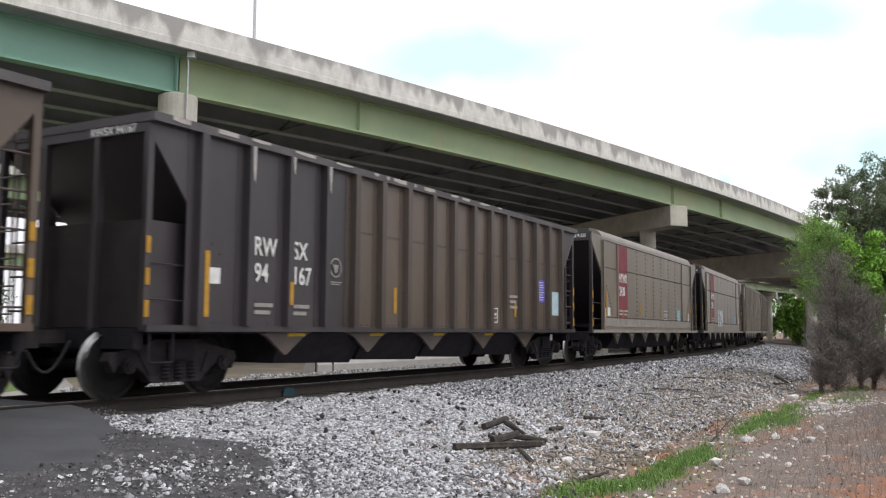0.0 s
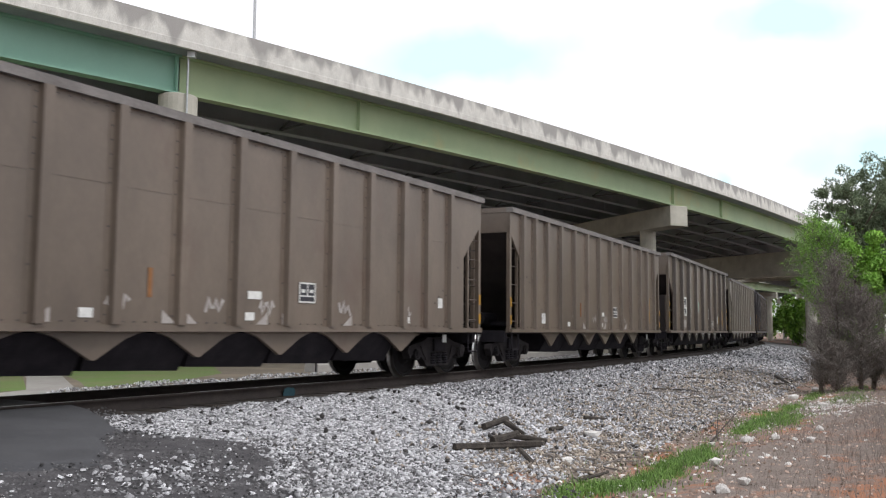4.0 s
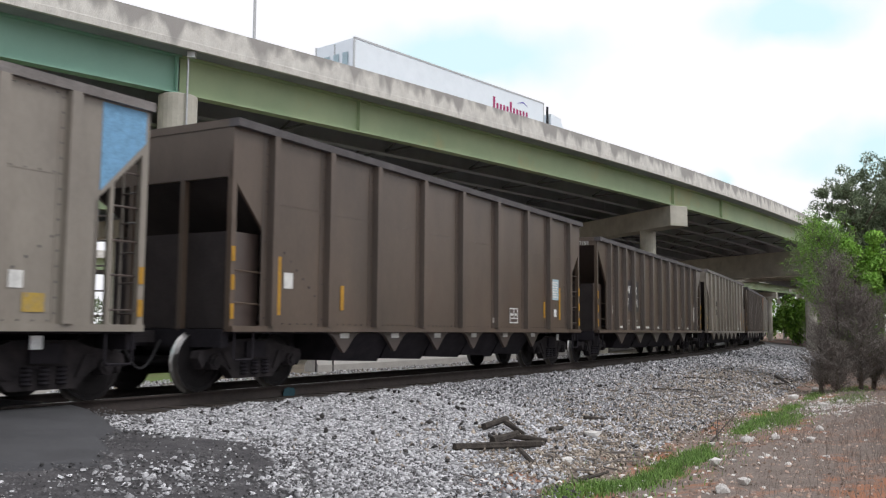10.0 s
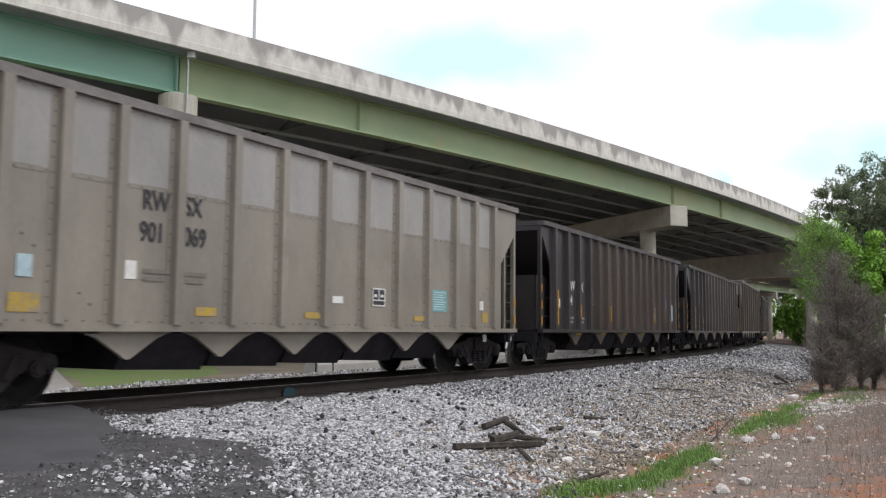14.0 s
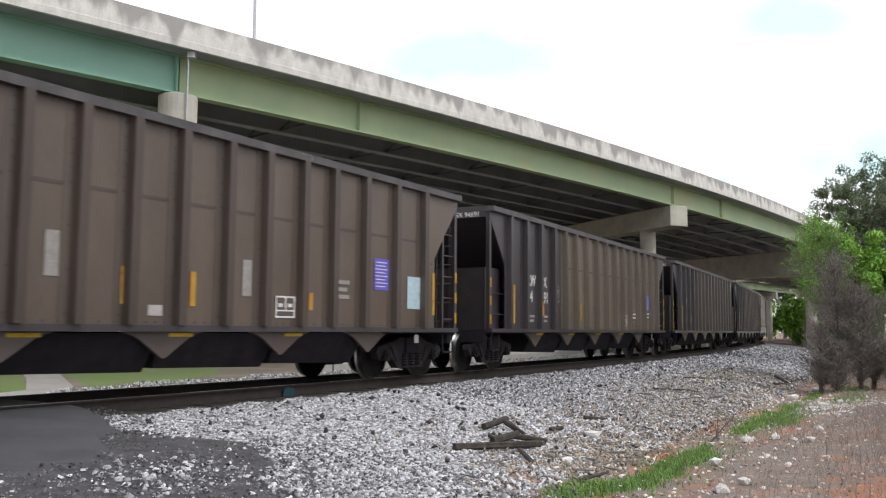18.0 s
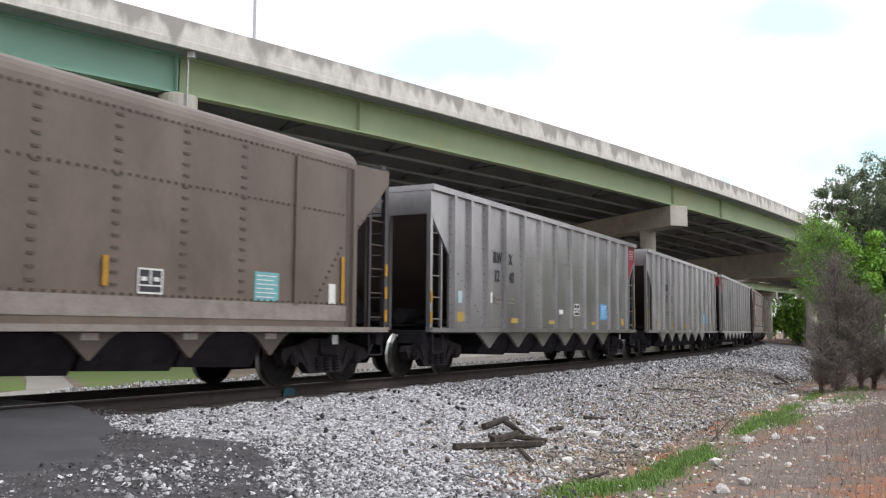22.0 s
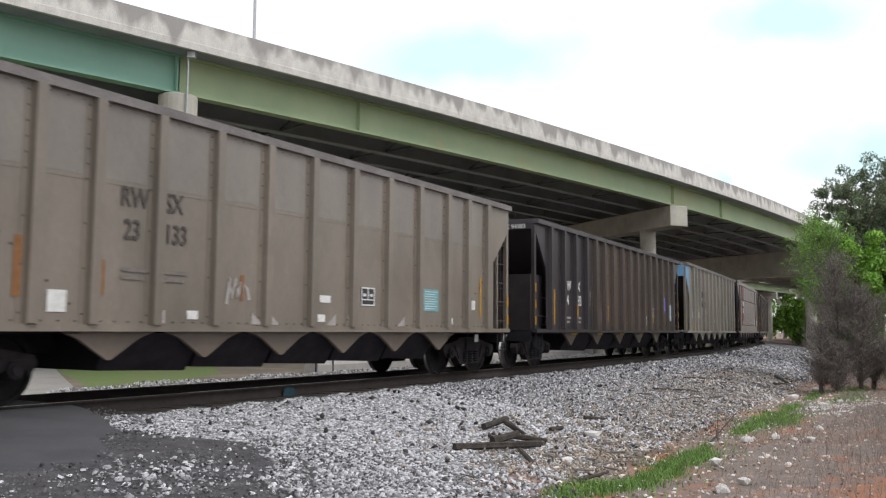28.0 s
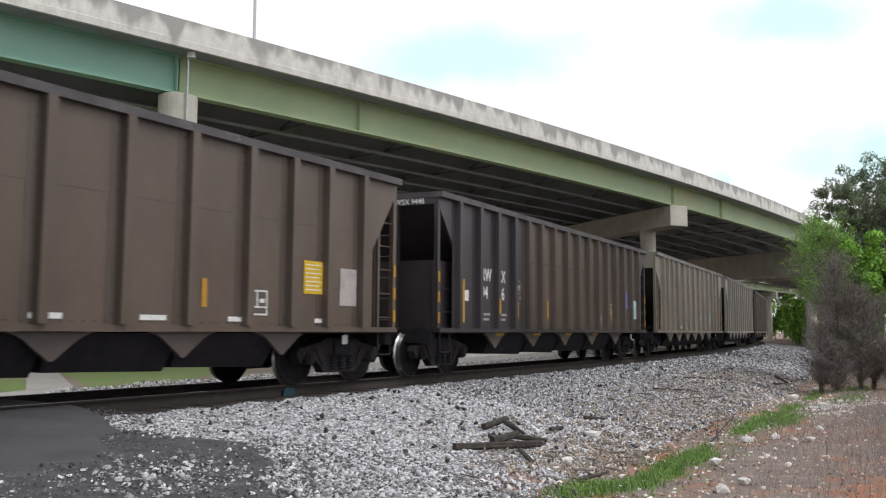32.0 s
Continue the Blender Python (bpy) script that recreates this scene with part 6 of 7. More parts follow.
    tagged(block_mesh("white_chips", np.stack([x, y, np.maximum(ground_z(x, y), np.where(o < 6.5, bed_z(o), -9)) + r * 0.3], 1), r, M["pale_rock"], seed=17), "white stone chips strewn over the clay bank", "gravel", kind="stuff")
    # leaf litter
    s = np.concatenate([rng.normal(29, 6, 5200), rng.uniform(9.5, 36, 3800), rng.normal(17, 3.5, 1500), rng.normal(11.8, 1.3, 900)])
    o = np.concatenate([rng.normal(4.5, 0.9, 5200), rng.normal(6.0, 0.55, 3800), rng.normal(5.0, 0.75, 1500), rng.normal(6.25, 0.35, 900)])
    ok = (o > 2) & (o < 7.0) & (s > 8)
    s, o = s[ok], o[ok]
    x, y = track_arrays(s, o)
    r = rng.uniform(0.016, 0.048, len(s))
    z = np.maximum(bed_z(o), ground_z(x, y)) + 0.028
    tagged(scatter_mesh("leaf_litter", np.stack([x, y, z], 1), r, M["litter"], flat=0.28, seed=8), "brown dead leaves and debris on the slope", "litter", kind="stuff")
    # broken sticks and bark washed over the foot of the slope
    srng = np.random.default_rng(61)
    s = np.concatenate([srng.normal(24, 3.6, 90), srng.normal(11.8, 1.2, 30)])
    o = np.concatenate([srng.normal(5.0, 0.7, 90), srng.normal(6.2, 0.4, 30)])
    verts, faces = [], []
    for a, b in zip(s, o):
        if not 3.2 < b < 7.0:
            continue
        x, y, _ = on_track(float(a), float(b))
        z = max(float(bed_z(float(b))), float(ground_z(np.array(x), np.array(y)))) + 0.035
        turn, tip = srng.uniform(0, math.pi), srng.uniform(-0.12, 0.12)
        half_length, r = srng.uniform(0.08, 0.34), srng.uniform(0.007, 0.018)
        d = Vector((math.cos(turn), math.sin(turn), tip))
        n = Vector((-d.y, d.x, 0)).normalized()
        k = len(verts)
        for e, q in ((-1, 1.0), (1, 0.6)):
            for u, v in ((-1, -1), (1, -1), (1, 1), (-1, 1)):
                verts.append(Vector((x, y, z)) + d * (half_length * e) + n * (r * q * u) + Vector((0, 0, r * q * v)))
        faces += [(k, k + 3, k + 2, k + 1), (k + 4, k + 5, k + 6, k + 7)] + [(k + j, k + (j + 1) % 4, k + 4 + (j + 1) % 4, k + 4 + j) for j in range(4)]
    me = bpy.data.meshes.new("broken_sticks")
    me.from_pydata(verts, [], faces)
    me.materials.append(M["twig"])
    tagged(new("broken_sticks", me), "grey broken sticks strewn along the slope's foot", "sticks", kind="stuff")


def blades(name, x, y, z, h, w, material, label, category, seed=1, lean=0.4):
    rng = np.random.default_rng(seed)
    n = len(x)
    a = rng.uniform(0, 6.283, n)
    dx, dy = np.cos(a) * w, np.sin(a) * w
    lx, ly = rng.normal(0, lean, n) * h, rng.normal(0, lean, n) * h
    p = np.stack([x, y, z], 1)
    d = np.stack([dx, dy, np.zeros(n)], 1)
    m = p + np.stack([lx * 0.35, ly * 0.35, h * 0.6], 1)
    t = p + np.stack([lx, ly, h], 1)
    v = np.stack([p - d, p + d, m + d * 0.7, m - d * 0.7, t, t + d * 0.1], 1)
    f = np.concatenate([np.stack([np.arange(n) * 6 + k for k in q], 1) for q in ((0, 1, 2, 3), (3, 2, 5, 4))])
    return tagged(mesh_arrays(name, v.reshape(-1, 3), f, material), label, category, kind="stuff")


def build_grass():
    rng = np.random.default_rng(21)
    ss, oo = [], []
    for sc, oc, sw, ow, n in ((9.3, 6.86, 0.15, 0.10, 500), (9.9, 7.02, 0.30, 0.13, 1100), (10.6, 7.18, 0.25, 0.12, 900), (11.5, 7.28, 0.35, 0.13, 1500), (12.6, 7.30, 0.35, 0.15, 1900), (13.3, 7.26, 0.35, 0.14, 1900), (14.0, 7.22, 0.25, 0.07, 500), (12.0, 7.3, 1.6, 0.35, 700),
                              (17.3, 7.25, 0.4, 0.10, 900), (18.6, 7.42, 0.6, 0.22, 2600), (19.9, 7.45, 0.6, 0.22, 2200), (23.2, 7.3, 0.8, 0.12, 1300), (27.6, 7.35, 1.0, 0.12, 700), (20.0, 7.5, 2.5, 0.4, 700), (25.2, 8.4, 1.0, 0.3, 900), (29.8, 8.3, 0.9, 0.3, 1200)):
        ss.append(rng.normal(sc, sw, n)), oo.append(rng.normal(oc, ow, n))
    s, o = np.concatenate(ss), np.concatenate(oo)
    x, y = track_arrays(s, o)
    blades("ditch_grass", x, y, ground_z(x, y) - 0.01, rng.uniform(0.03, 0.12, len(x)), np.full(len(x), 0.007), M["grass"], "bright green grass growing in the ditch", "grass", 2)
    s, o = rng.uniform(5, 34, 52000), rng.uniform(7.4, 13, 52000)
    k = np.sin(s * 1.1 + o) + np.sin(o * 2.3 - s * 0.7) > -0.1
    s, o = s[k], o[k]
    x, y = track_arrays(s, o)
    blades("dry_weeds", x, y, ground_z(x, y) - 0.02, rng.uniform(0.02, 0.13, len(x)) * np.clip(s / 20, 0.35, 1.3), np.full(len(x), 0.003), M["pink_weed"], "dead pinkish grey weeds on the clay bank", "grass", 3, 1.1)
    s, o = rng.normal(17, 5, 11000), rng.normal(10.4, 1.1, 11000)
    x, y = track_arrays(s, o)
    blades("dry_weeds", x, y, ground_z(x, y) - 0.02, rng.uniform(0.08, 0.42, len(x)), np.full(len(x), 0.0022), M["pink_weed"], "tall dead weed stalks on the clay bank", "grass", 4, 0.45)


def rock(s, o, r, seed, squash=0.7, z=None):
    rnd = random.Random(seed)
    bm = bmesh.new()
    bmesh.ops.create_icosphere(bm, subdivisions=1, radius=1)
    k = [rnd.uniform(0, 6) for _ in range(4)]
    for v in bm.verts:
        d = 1 + 0.22 * math.sin(v.co.x * 2.3 + k[0]) * math.sin(v.co.y * 2.9 + k[1]) + 0.14 * math.sin(v.co.z * 4 + k[2]) + rnd.uniform(-0.16, 0.16)
        v.co = Vector((v.co.x * d * 1.15, v.co.y * d * 0.9, v.co.z * d * squash)) * r
    x, y, a = on_track(s, o)
    zz = max(float(bed_z(o)) if o < 6.6 else -9, float(ground_z(np.array(x), np.array(y)))) if z is None else z
    ob = part("rock", bm, M["pale_rock"])
    ob.matrix_basis = pose(x, y, zz + r * squash * 0.6, 0, 0, rnd.uniform(0, 360))
    tagged(ob, "pale weathered rock lying on the bank", "rock", group="pale rocks")


def log(name, s0, o0, s1, o1, r, z0, z1, label, taper=0.8):
    bm = bmesh.new()
    a = Vector((*on_track(s0, o0)[:2], z0))
    b = Vector((*on_track(s1, o1)[:2], z1))
    rod(bm, (0, 0, 0), tuple(b - a), r, 7, r * taper)
    for v in bm.verts:
        v.co += Vector((random.uniform(-1, 1), random.uniform(-1, 1), random.uniform(-1, 1))) * r * 0.15
    ob = part(name, bm, M["old_wood"])
    ob.matrix_basis = pose(*a)
    tagged(ob, label, "wood", group="broken timber")


def build_debris():
    for i, (s, o, r) in enumerate(((13.45, 5.61, 0.093), (11.15, 6.13, 0.07), (12.65, 6.98, 0.051), (14.58, 7.24, 0.049), (12.10, 7.85, 0.072), (12.55, 8.0, 0.037), (15.3, 7.65, 0.071), (15.43, 8.08, 0.071),
                                   (13.38, 8.3, 0.04), (15.13, 8.66, 0.073), (17.19, 8.55, 0.067), (12.35, 5.78, 0.03), (12.85, 6.69, 0.043), (12.49, 5.93, 0.026), (9.82, 8.47, 0.065), (13.63, 6.68, 0.028), (9.54, 7.07, 0.026),
                                   (10.6, 6.2, 0.04), (10.0, 6.1, 0.03), (23.2, 8.0, 0.09), (24.4, 8.3, 0.08), (26.8, 6.9, 0.10), (30.2, 7.2, 0.10), (10.48, 8.56, 0.06))):
        rock(s, o, r * 1.3, 40 + i)
    b = lambda o: float(bed_z(o))
    log("timber", 10.25, 4.9, 11.55, 5.55, 0.055, b(4.9) + 0.05, b(5.55) + 0.10, "long grey weathered timber lying on the stones", 0.9)
    log("timber", 11.95, 4.45, 12.55, 4.55, 0.05, b(4.4) + 0.06, b(4.6) + 0.17, "short broken timber end propped on the stones")
    log("timber", 12.35, 4.62, 12.30, 4.95, 0.05, b(4.6) + 0.14, b(5.0) + 0.04, "short upright broken timber stub")
    log("timber", 11.2, 4.98, 11.75, 5.1, 0.06, b(5.0) + 0.05, b(5.1) + 0.12, "broken dark timber block on the stones")
    log("timber", 11.6, 5.05, 12.1, 5.4, 0.045, b(5.05) + 0.10, b(5.4) + 0.05, "broken dark timber block on the stones")
    log("timber", 13.1, 5.05, 13.5, 5.1, 0.035, b(5.0) + 0.04, b(5.1) + 0.05, "small dark piece of timber on the stones")
    log("timber", 15.0, 4.9, 15.35, 5.2, 0.035, b(4.9) + 0.05, b(5.2) + 0.05, "small dark piece of timber on the stones")
    log("branch", 11.0, 5.5, 9.65, 6.6, 0.04, b(5.5) + 0.06, b(6.5) + 0.02, "dead branch trailing down to the ditch", 0.6)
    log("branch", 9.6, 6.65, 10.7, 6.86, 0.03, -0.84, -0.80, "dead branch lying in the ditch", 0.5)
    log("branch", 14.96, 7.13, 20.6, 6.62, 0.016, -0.86, -0.66, "dead branch along the ditch", 0.3)
    log("branch", 15.6, 7.1, 18.2, 6.55, 0.012, -0.86, -0.56, "thin dead branch sticking up by the ditch", 0.3)
    log("branch", 15.2, 7.2, 15.9, 7.0, 0.013, -0.88, -0.66, "forked dead stick in the ditch", 0.5)
    log("branch", 34.2, 5.5, 31.6, 6.2, 0.07, -0.66, -0.74, "dark broken branch on the slope", 0.6)
    log("branch", 30.4, 5.9, 31.8, 6.3, 0.05, -0.72, -0.78, "dark broken branch on the slope", 0.6)
    log("branch", 27.0, 3.8, 28.6, 4.4, 0.035, -0.44, -0.50, "thin branch on the stone slope", 0.5)
    log("branch", 22.0, 4.2, 23.3, 4.8, 0.03, -0.48, -0.56, "thin branch on the stone slope", 0.5)
    # blue spray on the ballast shoulder and rail foot
    bm = bmesh.new()
    prism(bm, [(-0.15, -0.19), (-0.02, -0.20), (0.13, -0.185), (0.16, -0.12), (0.12, -0.05), (-0.04, -0.035), (-0.13, -0.06), (-0.16, -0.13)], -0.004, 0.004)
    m = part("spray_mark", bm, M["blue_spray"])
    m.matrix_basis = track_pose(11.75, 0.832, 0.0)
    tagged(m, "faded blue survey paint mark on a tie end", "paint mark")


M["pink_weed"] = surface("dead_grey_weeds", (0.33, 0.285, 0.26), (0.21, 0.175, 0.155), 2.0, 0.9, bump=0.0, island=0.4)
M["needle_green"] = surface("brown_green_needles", (0.17, 0.175, 0.115), (0.10, 0.10, 0.07), 1.5, 0.9, bump=0.0, island=0.4)
M["crumb"] = surface("dark_grit", (0.15, 0.145, 0.15), (0.06, 0.058, 0.06), 8, 0.95, bump=0.2, island=0.7)
M["clod"] = surface("stones_and_clods", (0.44, 0.35, 0.30), (0.27, 0.18, 0.14), 8, 0.95, bump=0.2, island=0.65)
build_stones()
build_grass()
build_debris()


# ---- trees ----
def leaf_cloud(centres, radii, n, size, rng, squash=0.8):
    """Small leaf quads in clumps; returns vertices and faces."""
    k = len(centres)
    pick = rng.integers(0, k, n)
    d = rng.normal(0, 1, (n, 3))
    d /= np.linalg.norm(d, axis=1)[:, None]
    rad = radii[pick] * rng.random(n) ** 0.45
    p = centres[pick] + d * rad[:, None] * np.array([1, 1, squash])
    a = rng.normal(0, 1, (n, 3))
    a /= np.linalg.norm(a, axis=1)[:, None]
    b = np.cross(a, rng.normal(0, 1, (n, 3)))
    b /= np.linalg.norm(b, axis=1)[:, None]
    s = size * rng.uniform(0.6, 1.3, n)[:, None]
    v = np.stack([p - a * s, p + b * s * 0.45, p + a * s, p - b * s * 0.45], 1).reshape(-1, 3)
    return v, np.arange(n * 4).reshape(n, 4)


def tree(name, x, y, height, spread, leaf, n_leaves, size, seed, label, category="tree", trunk_r=0.12, low=0.35, clumps=34, group="", limbs=9, puff=1.0):
    rnd = random.Random(seed)
    rng = np.random.default_rng(seed)
    z = float(ground_z(np.array(x), np.array(y))) - 0.05
    t = tagged(empty(name, pose(x, y, z)), label, category, group=group)
    bm = bmesh.new()
    pts = [Vector((0, 0, 0))]
    for i in range(6):
        pts.append(pts[-1] + Vector((rnd.uniform(-0.12, 0.12), rnd.uniform(-0.12, 0.12), 1)) * height * 0.14)
    for i in range(6):
        rod(bm, pts[i], pts[i + 1], trunk_r * (1 - i / 7), 7, trunk_r * (1 - (i + 1) / 7))
    ends = []
    for i in range(limbs):
        a = 2 * math.pi * i / limbs + rnd.uniform(-0.3, 0.3)
        f = low + (0.84 - low) * rnd.random()
        base = pts[0].lerp(pts[-1], f / 0.84)
        tip = base + Vector((math.cos(a) * spread * rnd.uniform(0.5, 0.95), math.sin(a) * spread * rnd.uniform(0.5, 0.95), height * rnd.uniform(0.06, 0.24)))
        rod(bm, base, tip, trunk_r * 0.35, 5, trunk_r * 0.08)
        ends.append(tip)
        for _ in range(2):
            q = base.lerp(tip, rnd.uniform(0.4, 0.8))
            e = q + Vector((rnd.uniform(-1, 1), rnd.uniform(-1, 1), rnd.uniform(0, 1))) * spread * 0.35
            rod(bm, q, e, trunk_r * 0.14, 4, trunk_r * 0.05)
            ends.append(e)
    part("trunk", bm, M["bark"], t)
    c, r = [], []
    for i in range(clumps):
        base = ends[i % len(ends)] if i < len(ends) * 2 else pts[3 + i % 4]
        c.append(base + Vector((rnd.uniform(-1, 1), rnd.uniform(-1, 1), rnd.uniform(-0.6, 0.9))) * spread * 0.28)
        r.append(spread * rnd.uniform(0.16, 0.36) * puff)
    v, f = leaf_cloud(np.array(c), np.array(r), n_leaves, size, rng)
    mesh_arrays("crown", v, f, leaf, t)
    return t


def cedar(name, x, y, height, spread, seed, label, n=9000, leaf=None, size=0.019, low=0.08):
    """Thin dull conifer bush: many fine upswept twigs with sparse needles."""
    rnd = random.Random(seed)
    rng = np.random.default_rng(seed)
    z = float(ground_z(np.array(x), np.array(y))) - 0.05
    t = tagged(empty(name, pose(x, y, z)), label, "bush")
    bm = bmesh.new()
    rod(bm, (0, 0, 0), (0.05, 0, height * 0.5), 0.075, 7, 0.04)
    rod(bm, (0.05, 0, height * 0.5), (0.0, 0.05, height * 0.95), 0.04, 6, 0.01)
    part("trunk", bm, M["bark"], t)
    v, f, c, r = [], [], [], []
    bm = bmesh.new()
    for i in range(230):
        h = height * rnd.uniform(low, 0.95)
        u = (h / height - low) / (1 - low)
        prof = rnd.uniform(0.35, 1.2) * spread * (0.28 + 0.72 * math.sin(math.pi * (0.14 + 0.80 * u)))
        a = rnd.uniform(0, 6.283)
        tip = Vector((math.cos(a) * prof, math.sin(a) * prof, h + height * 0.16 * rnd.uniform(0.3, 1.1)))
        base = Vector((0.03, 0, h * 0.92))
        rod(bm, base, tip, 0.010, 3, 0.003)
        for _ in range(9):
            q = base.lerp(tip, rnd.uniform(0.3, 0.95))
            e = q + Vector((rnd.uniform(-1, 1), rnd.uniform(-1, 1), rnd.uniform(0.2, 1.2))) * 0.22 * spread
            rod(bm, q, e, 0.0045, 3, 0.002)
            c.append(e)
            r.append(0.13 * spread)
        c.append(tip)
        r.append(0.16 * spread)
    part("branchwork", bm, M["twig"], t)
    v, f = leaf_cloud(np.array(c), np.array(r), n, size, rng)
    mesh_arrays("needles", v, f, leaf or M["needle"], t)
    return t


def build_trees():
    cedar("cedar_bush", 12.15, 27.6, 4.15, 0.95, 3, "leafless grey-brown cedar bush with fine bare twigs", 26000)
    cedar("cedar_bush", 11.5, 27.3, 2.1, 0.62, 5, "low leafless grey shrub", 3000)
    cedar("cedar_bush", 13.35, 27.8, 2.75, 0.95, 4, "dull brown-green cedar bush with bare twigs", 16000, M["needle_green"])
    cedar("cedar_bush", 12.72, 27.3, 2.9, 0.85, 15, "leafless grey-brown cedar bush with fine bare twigs", 14000)
    cedar("cedar_bush", 14.7, 27.6, 2.6, 1.0, 8, "dull brown-green cedar bush with bare twigs", 12000, M["needle_green"])
    for x, y, h, w, sd in ((11.8, 26.9, 1.5, 0.6, 16), (13.7, 26.8, 1.8, 0.7, 17), (14.6, 26.7, 1.6, 0.75, 18)):
        cedar("low_shrub", x, y, h, w, sd, "low leafless grey-brown shrub of fine twigs", 8000)
    cedar("green_cedar", 13.9, 32.5, 5.7, 1.25, 6, "feathery green young cedar", 26000, M["leaf_bright"], 0.03, 0.42)
    cedar("green_cedar", 14.9, 33.6, 5.0, 1.0, 12, "feathery green young cedar", 24000, M["leaf"], 0.035, 0.3)
    tree("broadleaf_tree", 15.0, 32.2, 5.2, 1.35, M["leaf_bright"], 26000, 0.065, 7, "young broadleaf tree with bright green leaves", low=0.2, clumps=52)
    tree("broadleaf_tree", 17.7, 33.0, 6.0, 1.8, M["leaf"], 20000, 0.075, 9, "young broadleaf tree with green leaves", low=0.2, clumps=44)
    tree("broadleaf_tree", 20.5, 44.0, 8.8, 2.0, M["leaf_dark"], 62000, 0.06, 10, "tall broadleaf tree with grey-green open foliage", low=0.42, clumps=230, trunk_r=0.16, limbs=26, puff=0.66)
    tree("broadleaf_tree", 23.8, 46.5, 11.2, 3.1, M["leaf_dark"], 60000, 0.068, 11, "tall broadleaf tree with grey-green open foliage", low=0.32, clumps=280, trunk_r=0.18, limbs=30, puff=0.55)
    # woods beyond the bridges, and rows added out of view
    rng = np.random.default_rng(31)
    # first row, right-hand and rear rows are unseen, added to dim light and reflections
    for nm, x0, y0, x1, y1, count, hh, seed in (("wayside_woods", 26, 40, 44, 76, 14, 6.5, 5), ("far_woods", 66, 205, 112, 236, 26, 11.0, 7), ("far_woods", -150, 112, -10, 205, 34, 9.0, 1), ("far_woods", -10, 215, 60, 240, 16, 10.0, 2), ("far_woods", 52, 170, 90, 185, 12, 8.0, 3), ("far_woods", 58, 62, 112, 140, 20, 9.0, 4), ("far_woods", -60, -40, 60, -60, 22, 9.0, 5), ("far_woods", 41.5, 103, 60, 138, 18, 6.0, 6), ("far_woods", 31, 34, 42, -12, 16, 5.0, 7)):
        c, r = [], []
        for i in range(count):
            u = (i + rng.random()) / count
            bx, by = x0 + (x1 - x0) * u, y0 + (y1 - y0) * u + rng.uniform(-6, 6)
            s, off = track_of(bx, by)
            if abs(off) < 7:
                continue
            h = hh * rng.uniform(0.7, 1.15)
            for k in range(9):
                c.append((bx + rng.uniform(-2.6, 2.6), by + rng.uniform(-2.6, 2.6), -0.6 + h * rng.uniform(0.12, 0.9)))
                r.append(h * rng.uniform(0.14, 0.26))
        v, f = leaf_cloud(np.array(c), np.array(r), 16000, 0.34, rng)
        tagged(mesh_arrays(nm, v, f, M["leaf_dark"] if seed == 1 else M["leaf_bright" if seed == 6 else "leaf"]), "green woods, some rows added out of view", "trees", kind="stuff")


build_trees()


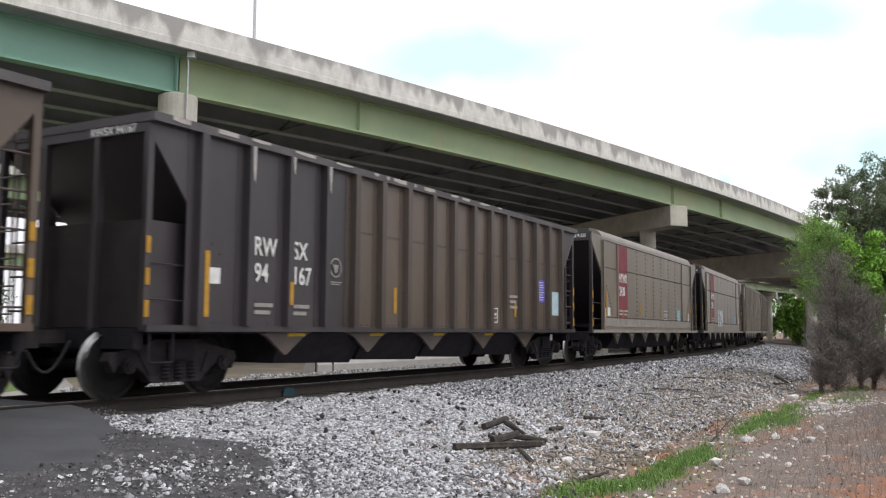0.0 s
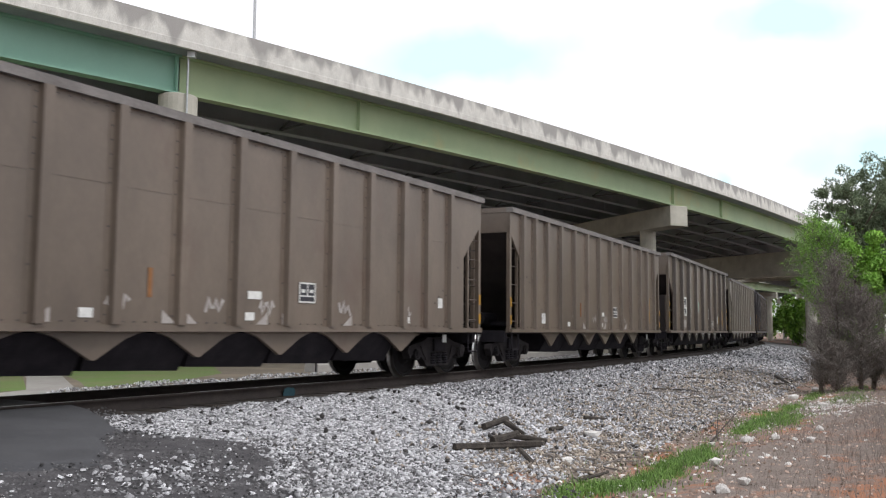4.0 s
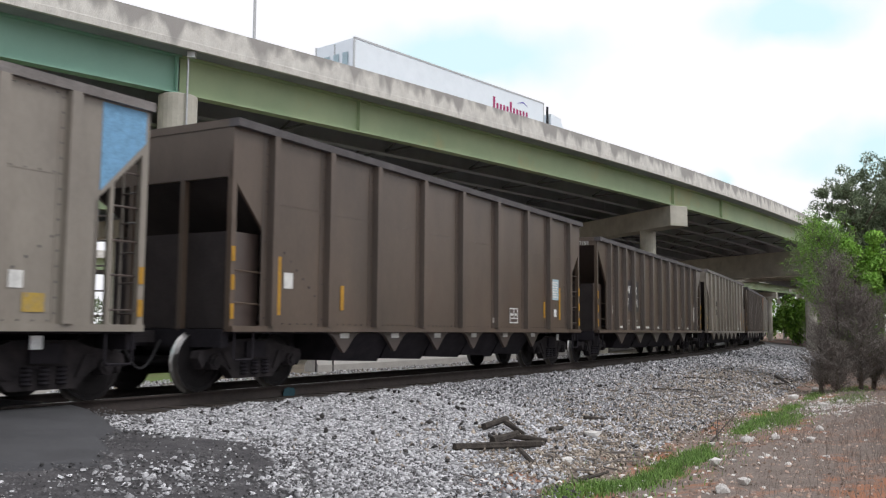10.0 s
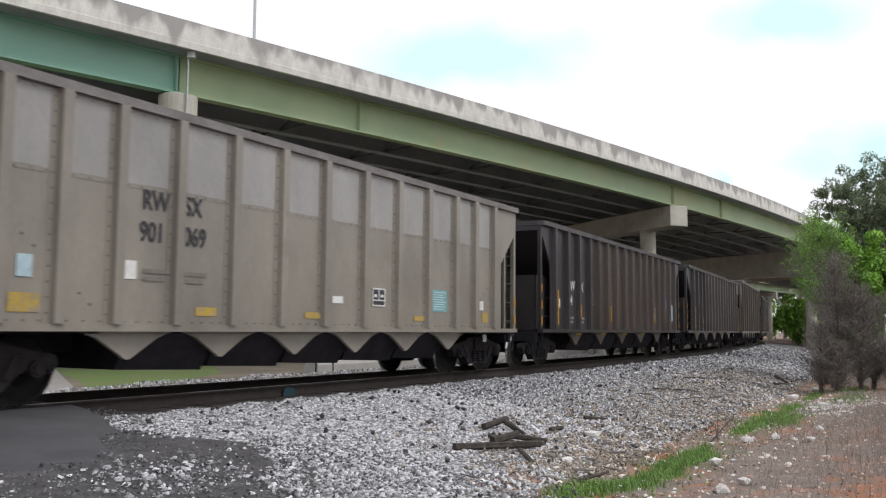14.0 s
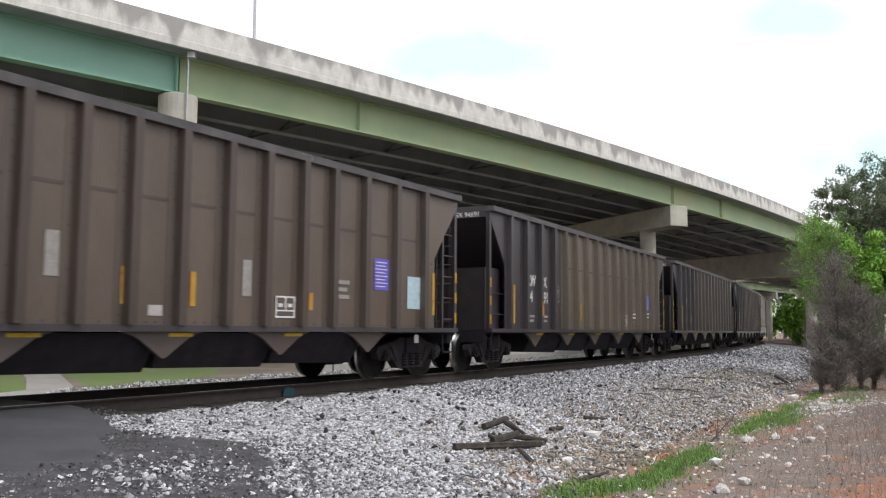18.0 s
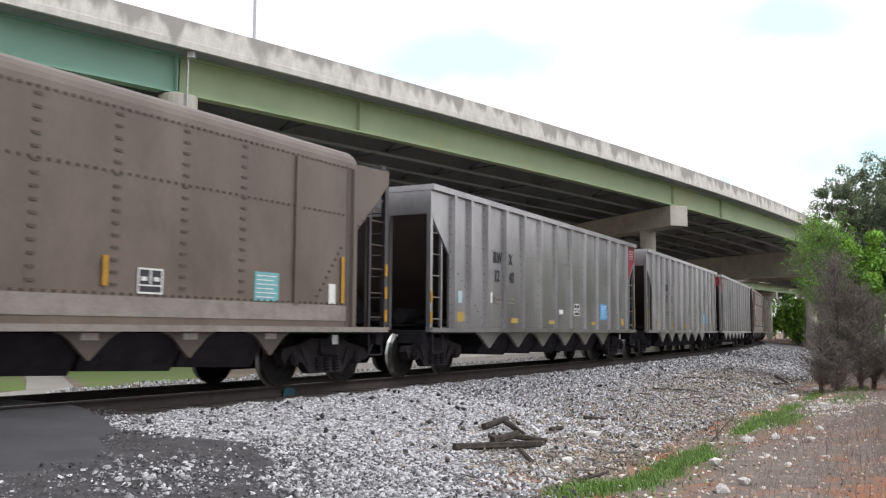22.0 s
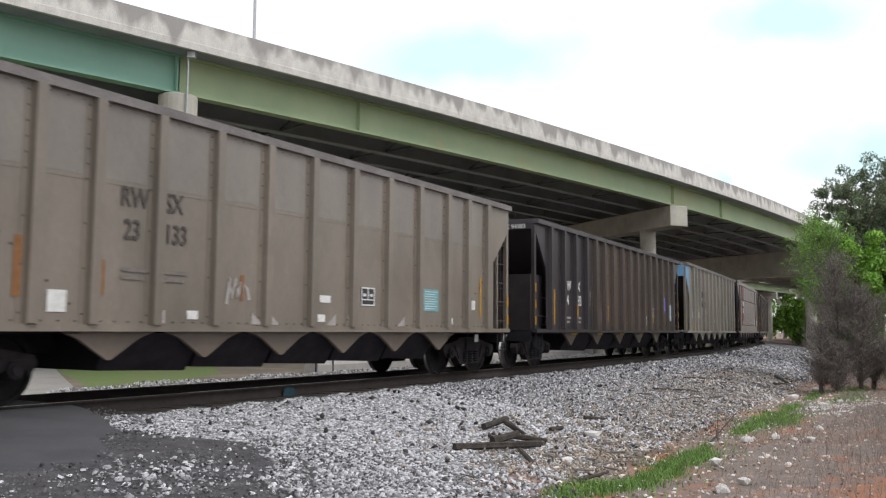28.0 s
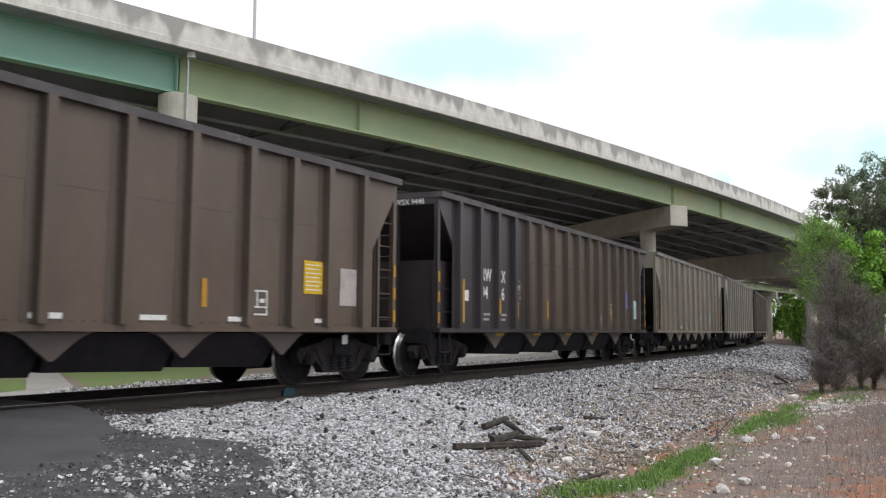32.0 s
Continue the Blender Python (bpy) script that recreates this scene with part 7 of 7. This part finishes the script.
# ---- the lorry on the bridge ----
def build_lorry():
    t = tagged(empty("semi_truck"), "white box semi-trailer truck on the bridge", "truck")
    L = 14.9
    bm = bmesh.new()
    box(bm, -L, 0, -1.29, 1.29, 1.15, 3.90)
    bmesh.ops.bevel(bm, geom=bm.edges[:], offset=0.04, segments=1, affect="EDGES")
    part("trailer_box", bm, M["trailer"], t, "white trailer box")
    bm = bmesh.new()
    for z in (1.15, 3.82):
        box(bm, -L + 0.02, -0.02, -1.31, -1.291, z, z + 0.09)
    part("rub_rail", bm, M["galv"], t)
    bm = bmesh.new()
    for x in (-L - 0.03, -0.02):
        for y in (-1.30, 1.22):
            box(bm, x, x + 0.06, y, y + 0.08, 1.16, 3.9)
    box(bm, -L - 0.03, -L, -0.03, 0.03, 1.2, 3.8)
    part("corner_post", bm, M["galv"], t)
    # the maker's name becomes plain shapes in its colours
    for k in range(11):
        bm = bmesh.new()
        h = 0.86 if k in (0, 5) else 0.56
        box(bm, -4.75 + 0.30 * k, -4.58 + 0.30 * k, -1.305, -1.292, 2.45, 2.45 + h)
        part("name_shape", bm, M["magenta"], t)
    bm = bmesh.new()
    prism(bm, [(-2.6, 3.35), (-2.0, 3.55), (-1.6, 3.35), (-2.0, 3.47)], -1.305, -1.292)
    part("name_swoosh", bm, M["blue"], t)
    for k in range(3):
        bm = bmesh.new()
        box(bm, -L - 0.045, -L - 0.031, -0.9 + 0.6 * k, -0.55 + 0.6 * k, 2.6, 3.3)
        part("rear_mark", bm, M["pale_blue"], t)
    bm = bmesh.new()
    prism(bm, [(0.9, 0.6), (3.9, 0.6), (3.9, 1.5), (2.7, 1.7), (2.4, 2.5), (1.9, 3.35), (0.9, 3.45)], -1.2, 1.2)
    part("cab", bm, M["trailer"], t, "white tractor cab")
    bm = bmesh.new()
    prism(bm, [(2.62, 1.80), (2.37, 2.5), (2.2, 2.5), (1.6, 1.80)], -1.215, 1.215)
    part("cab_window", bm, M["black"], t)
    bm = bmesh.new()
    rod(bm, (0.75, -1.05, 0.8), (0.75, -1.05, 3.85), 0.07, 8)
    part("exhaust_stack", bm, M["black"], t)
    bm = bmesh.new()
    box(bm, -L + 0.2, 3.6, -0.5, 0.5, 0.75, 1.14)
    part("chassis", bm, M["under"], t)
    for x in (-L + 1.0, -L + 2.3, -0.9, 0.4, 3.0):
        for y in (-1.2, 0.85):
            bm = bmesh.new()
            rod(bm, (x, y, 0.5), (x, y + 0.35, 0.5), 0.5, 18)
            part("wheel", bm, M["black"], t)
    return t


M["magenta"] = paint("magenta_print", (0.45, 0.04, 0.16), 0.5)
LORRY = build_lorry()


def lorry_pose(t):
    d = -40.48 + 3.75 * (t - 10.0)
    x, y = bridge_at(d, -5.35)
    return pose(x, y, 10.005, 0, 0, min(d, CURVE_END) + 90)


LORRY.matrix_basis = lorry_pose(0)


# ---- what moves ----
def motions():
    times = [k * 0.5 for k in range(65)]
    for car, sets, mid, half, kind, skin, mark in TRAIN:
        walk(car, [(t, track_pose(mid - travel(t))) for t in times])
        # the wheels turn while the car is within sight
        hits = [k / 30 for k in range(961) if -6 < mid - travel(k / 30) < 62]
        if not hits:
            continue
        for k, ws in enumerate(sets):
            x = ws.matrix_basis.translation.x
            rows = []
            for t in ([0.0] if hits[0] > 0.02 else []) + hits + ([32.0] if hits[-1] < 31.98 else []):
                tt = min(max(t, hits[0]), hits[-1])
                rows.append((t, pose(x, 0, 0.457) @ Matrix.Rotation(-travel(tt) / 0.457, 4, "Y")))
            walk(ws, rows)
    walk(LORRY, [(t, lorry_pose(t)) for t in times])


motions()
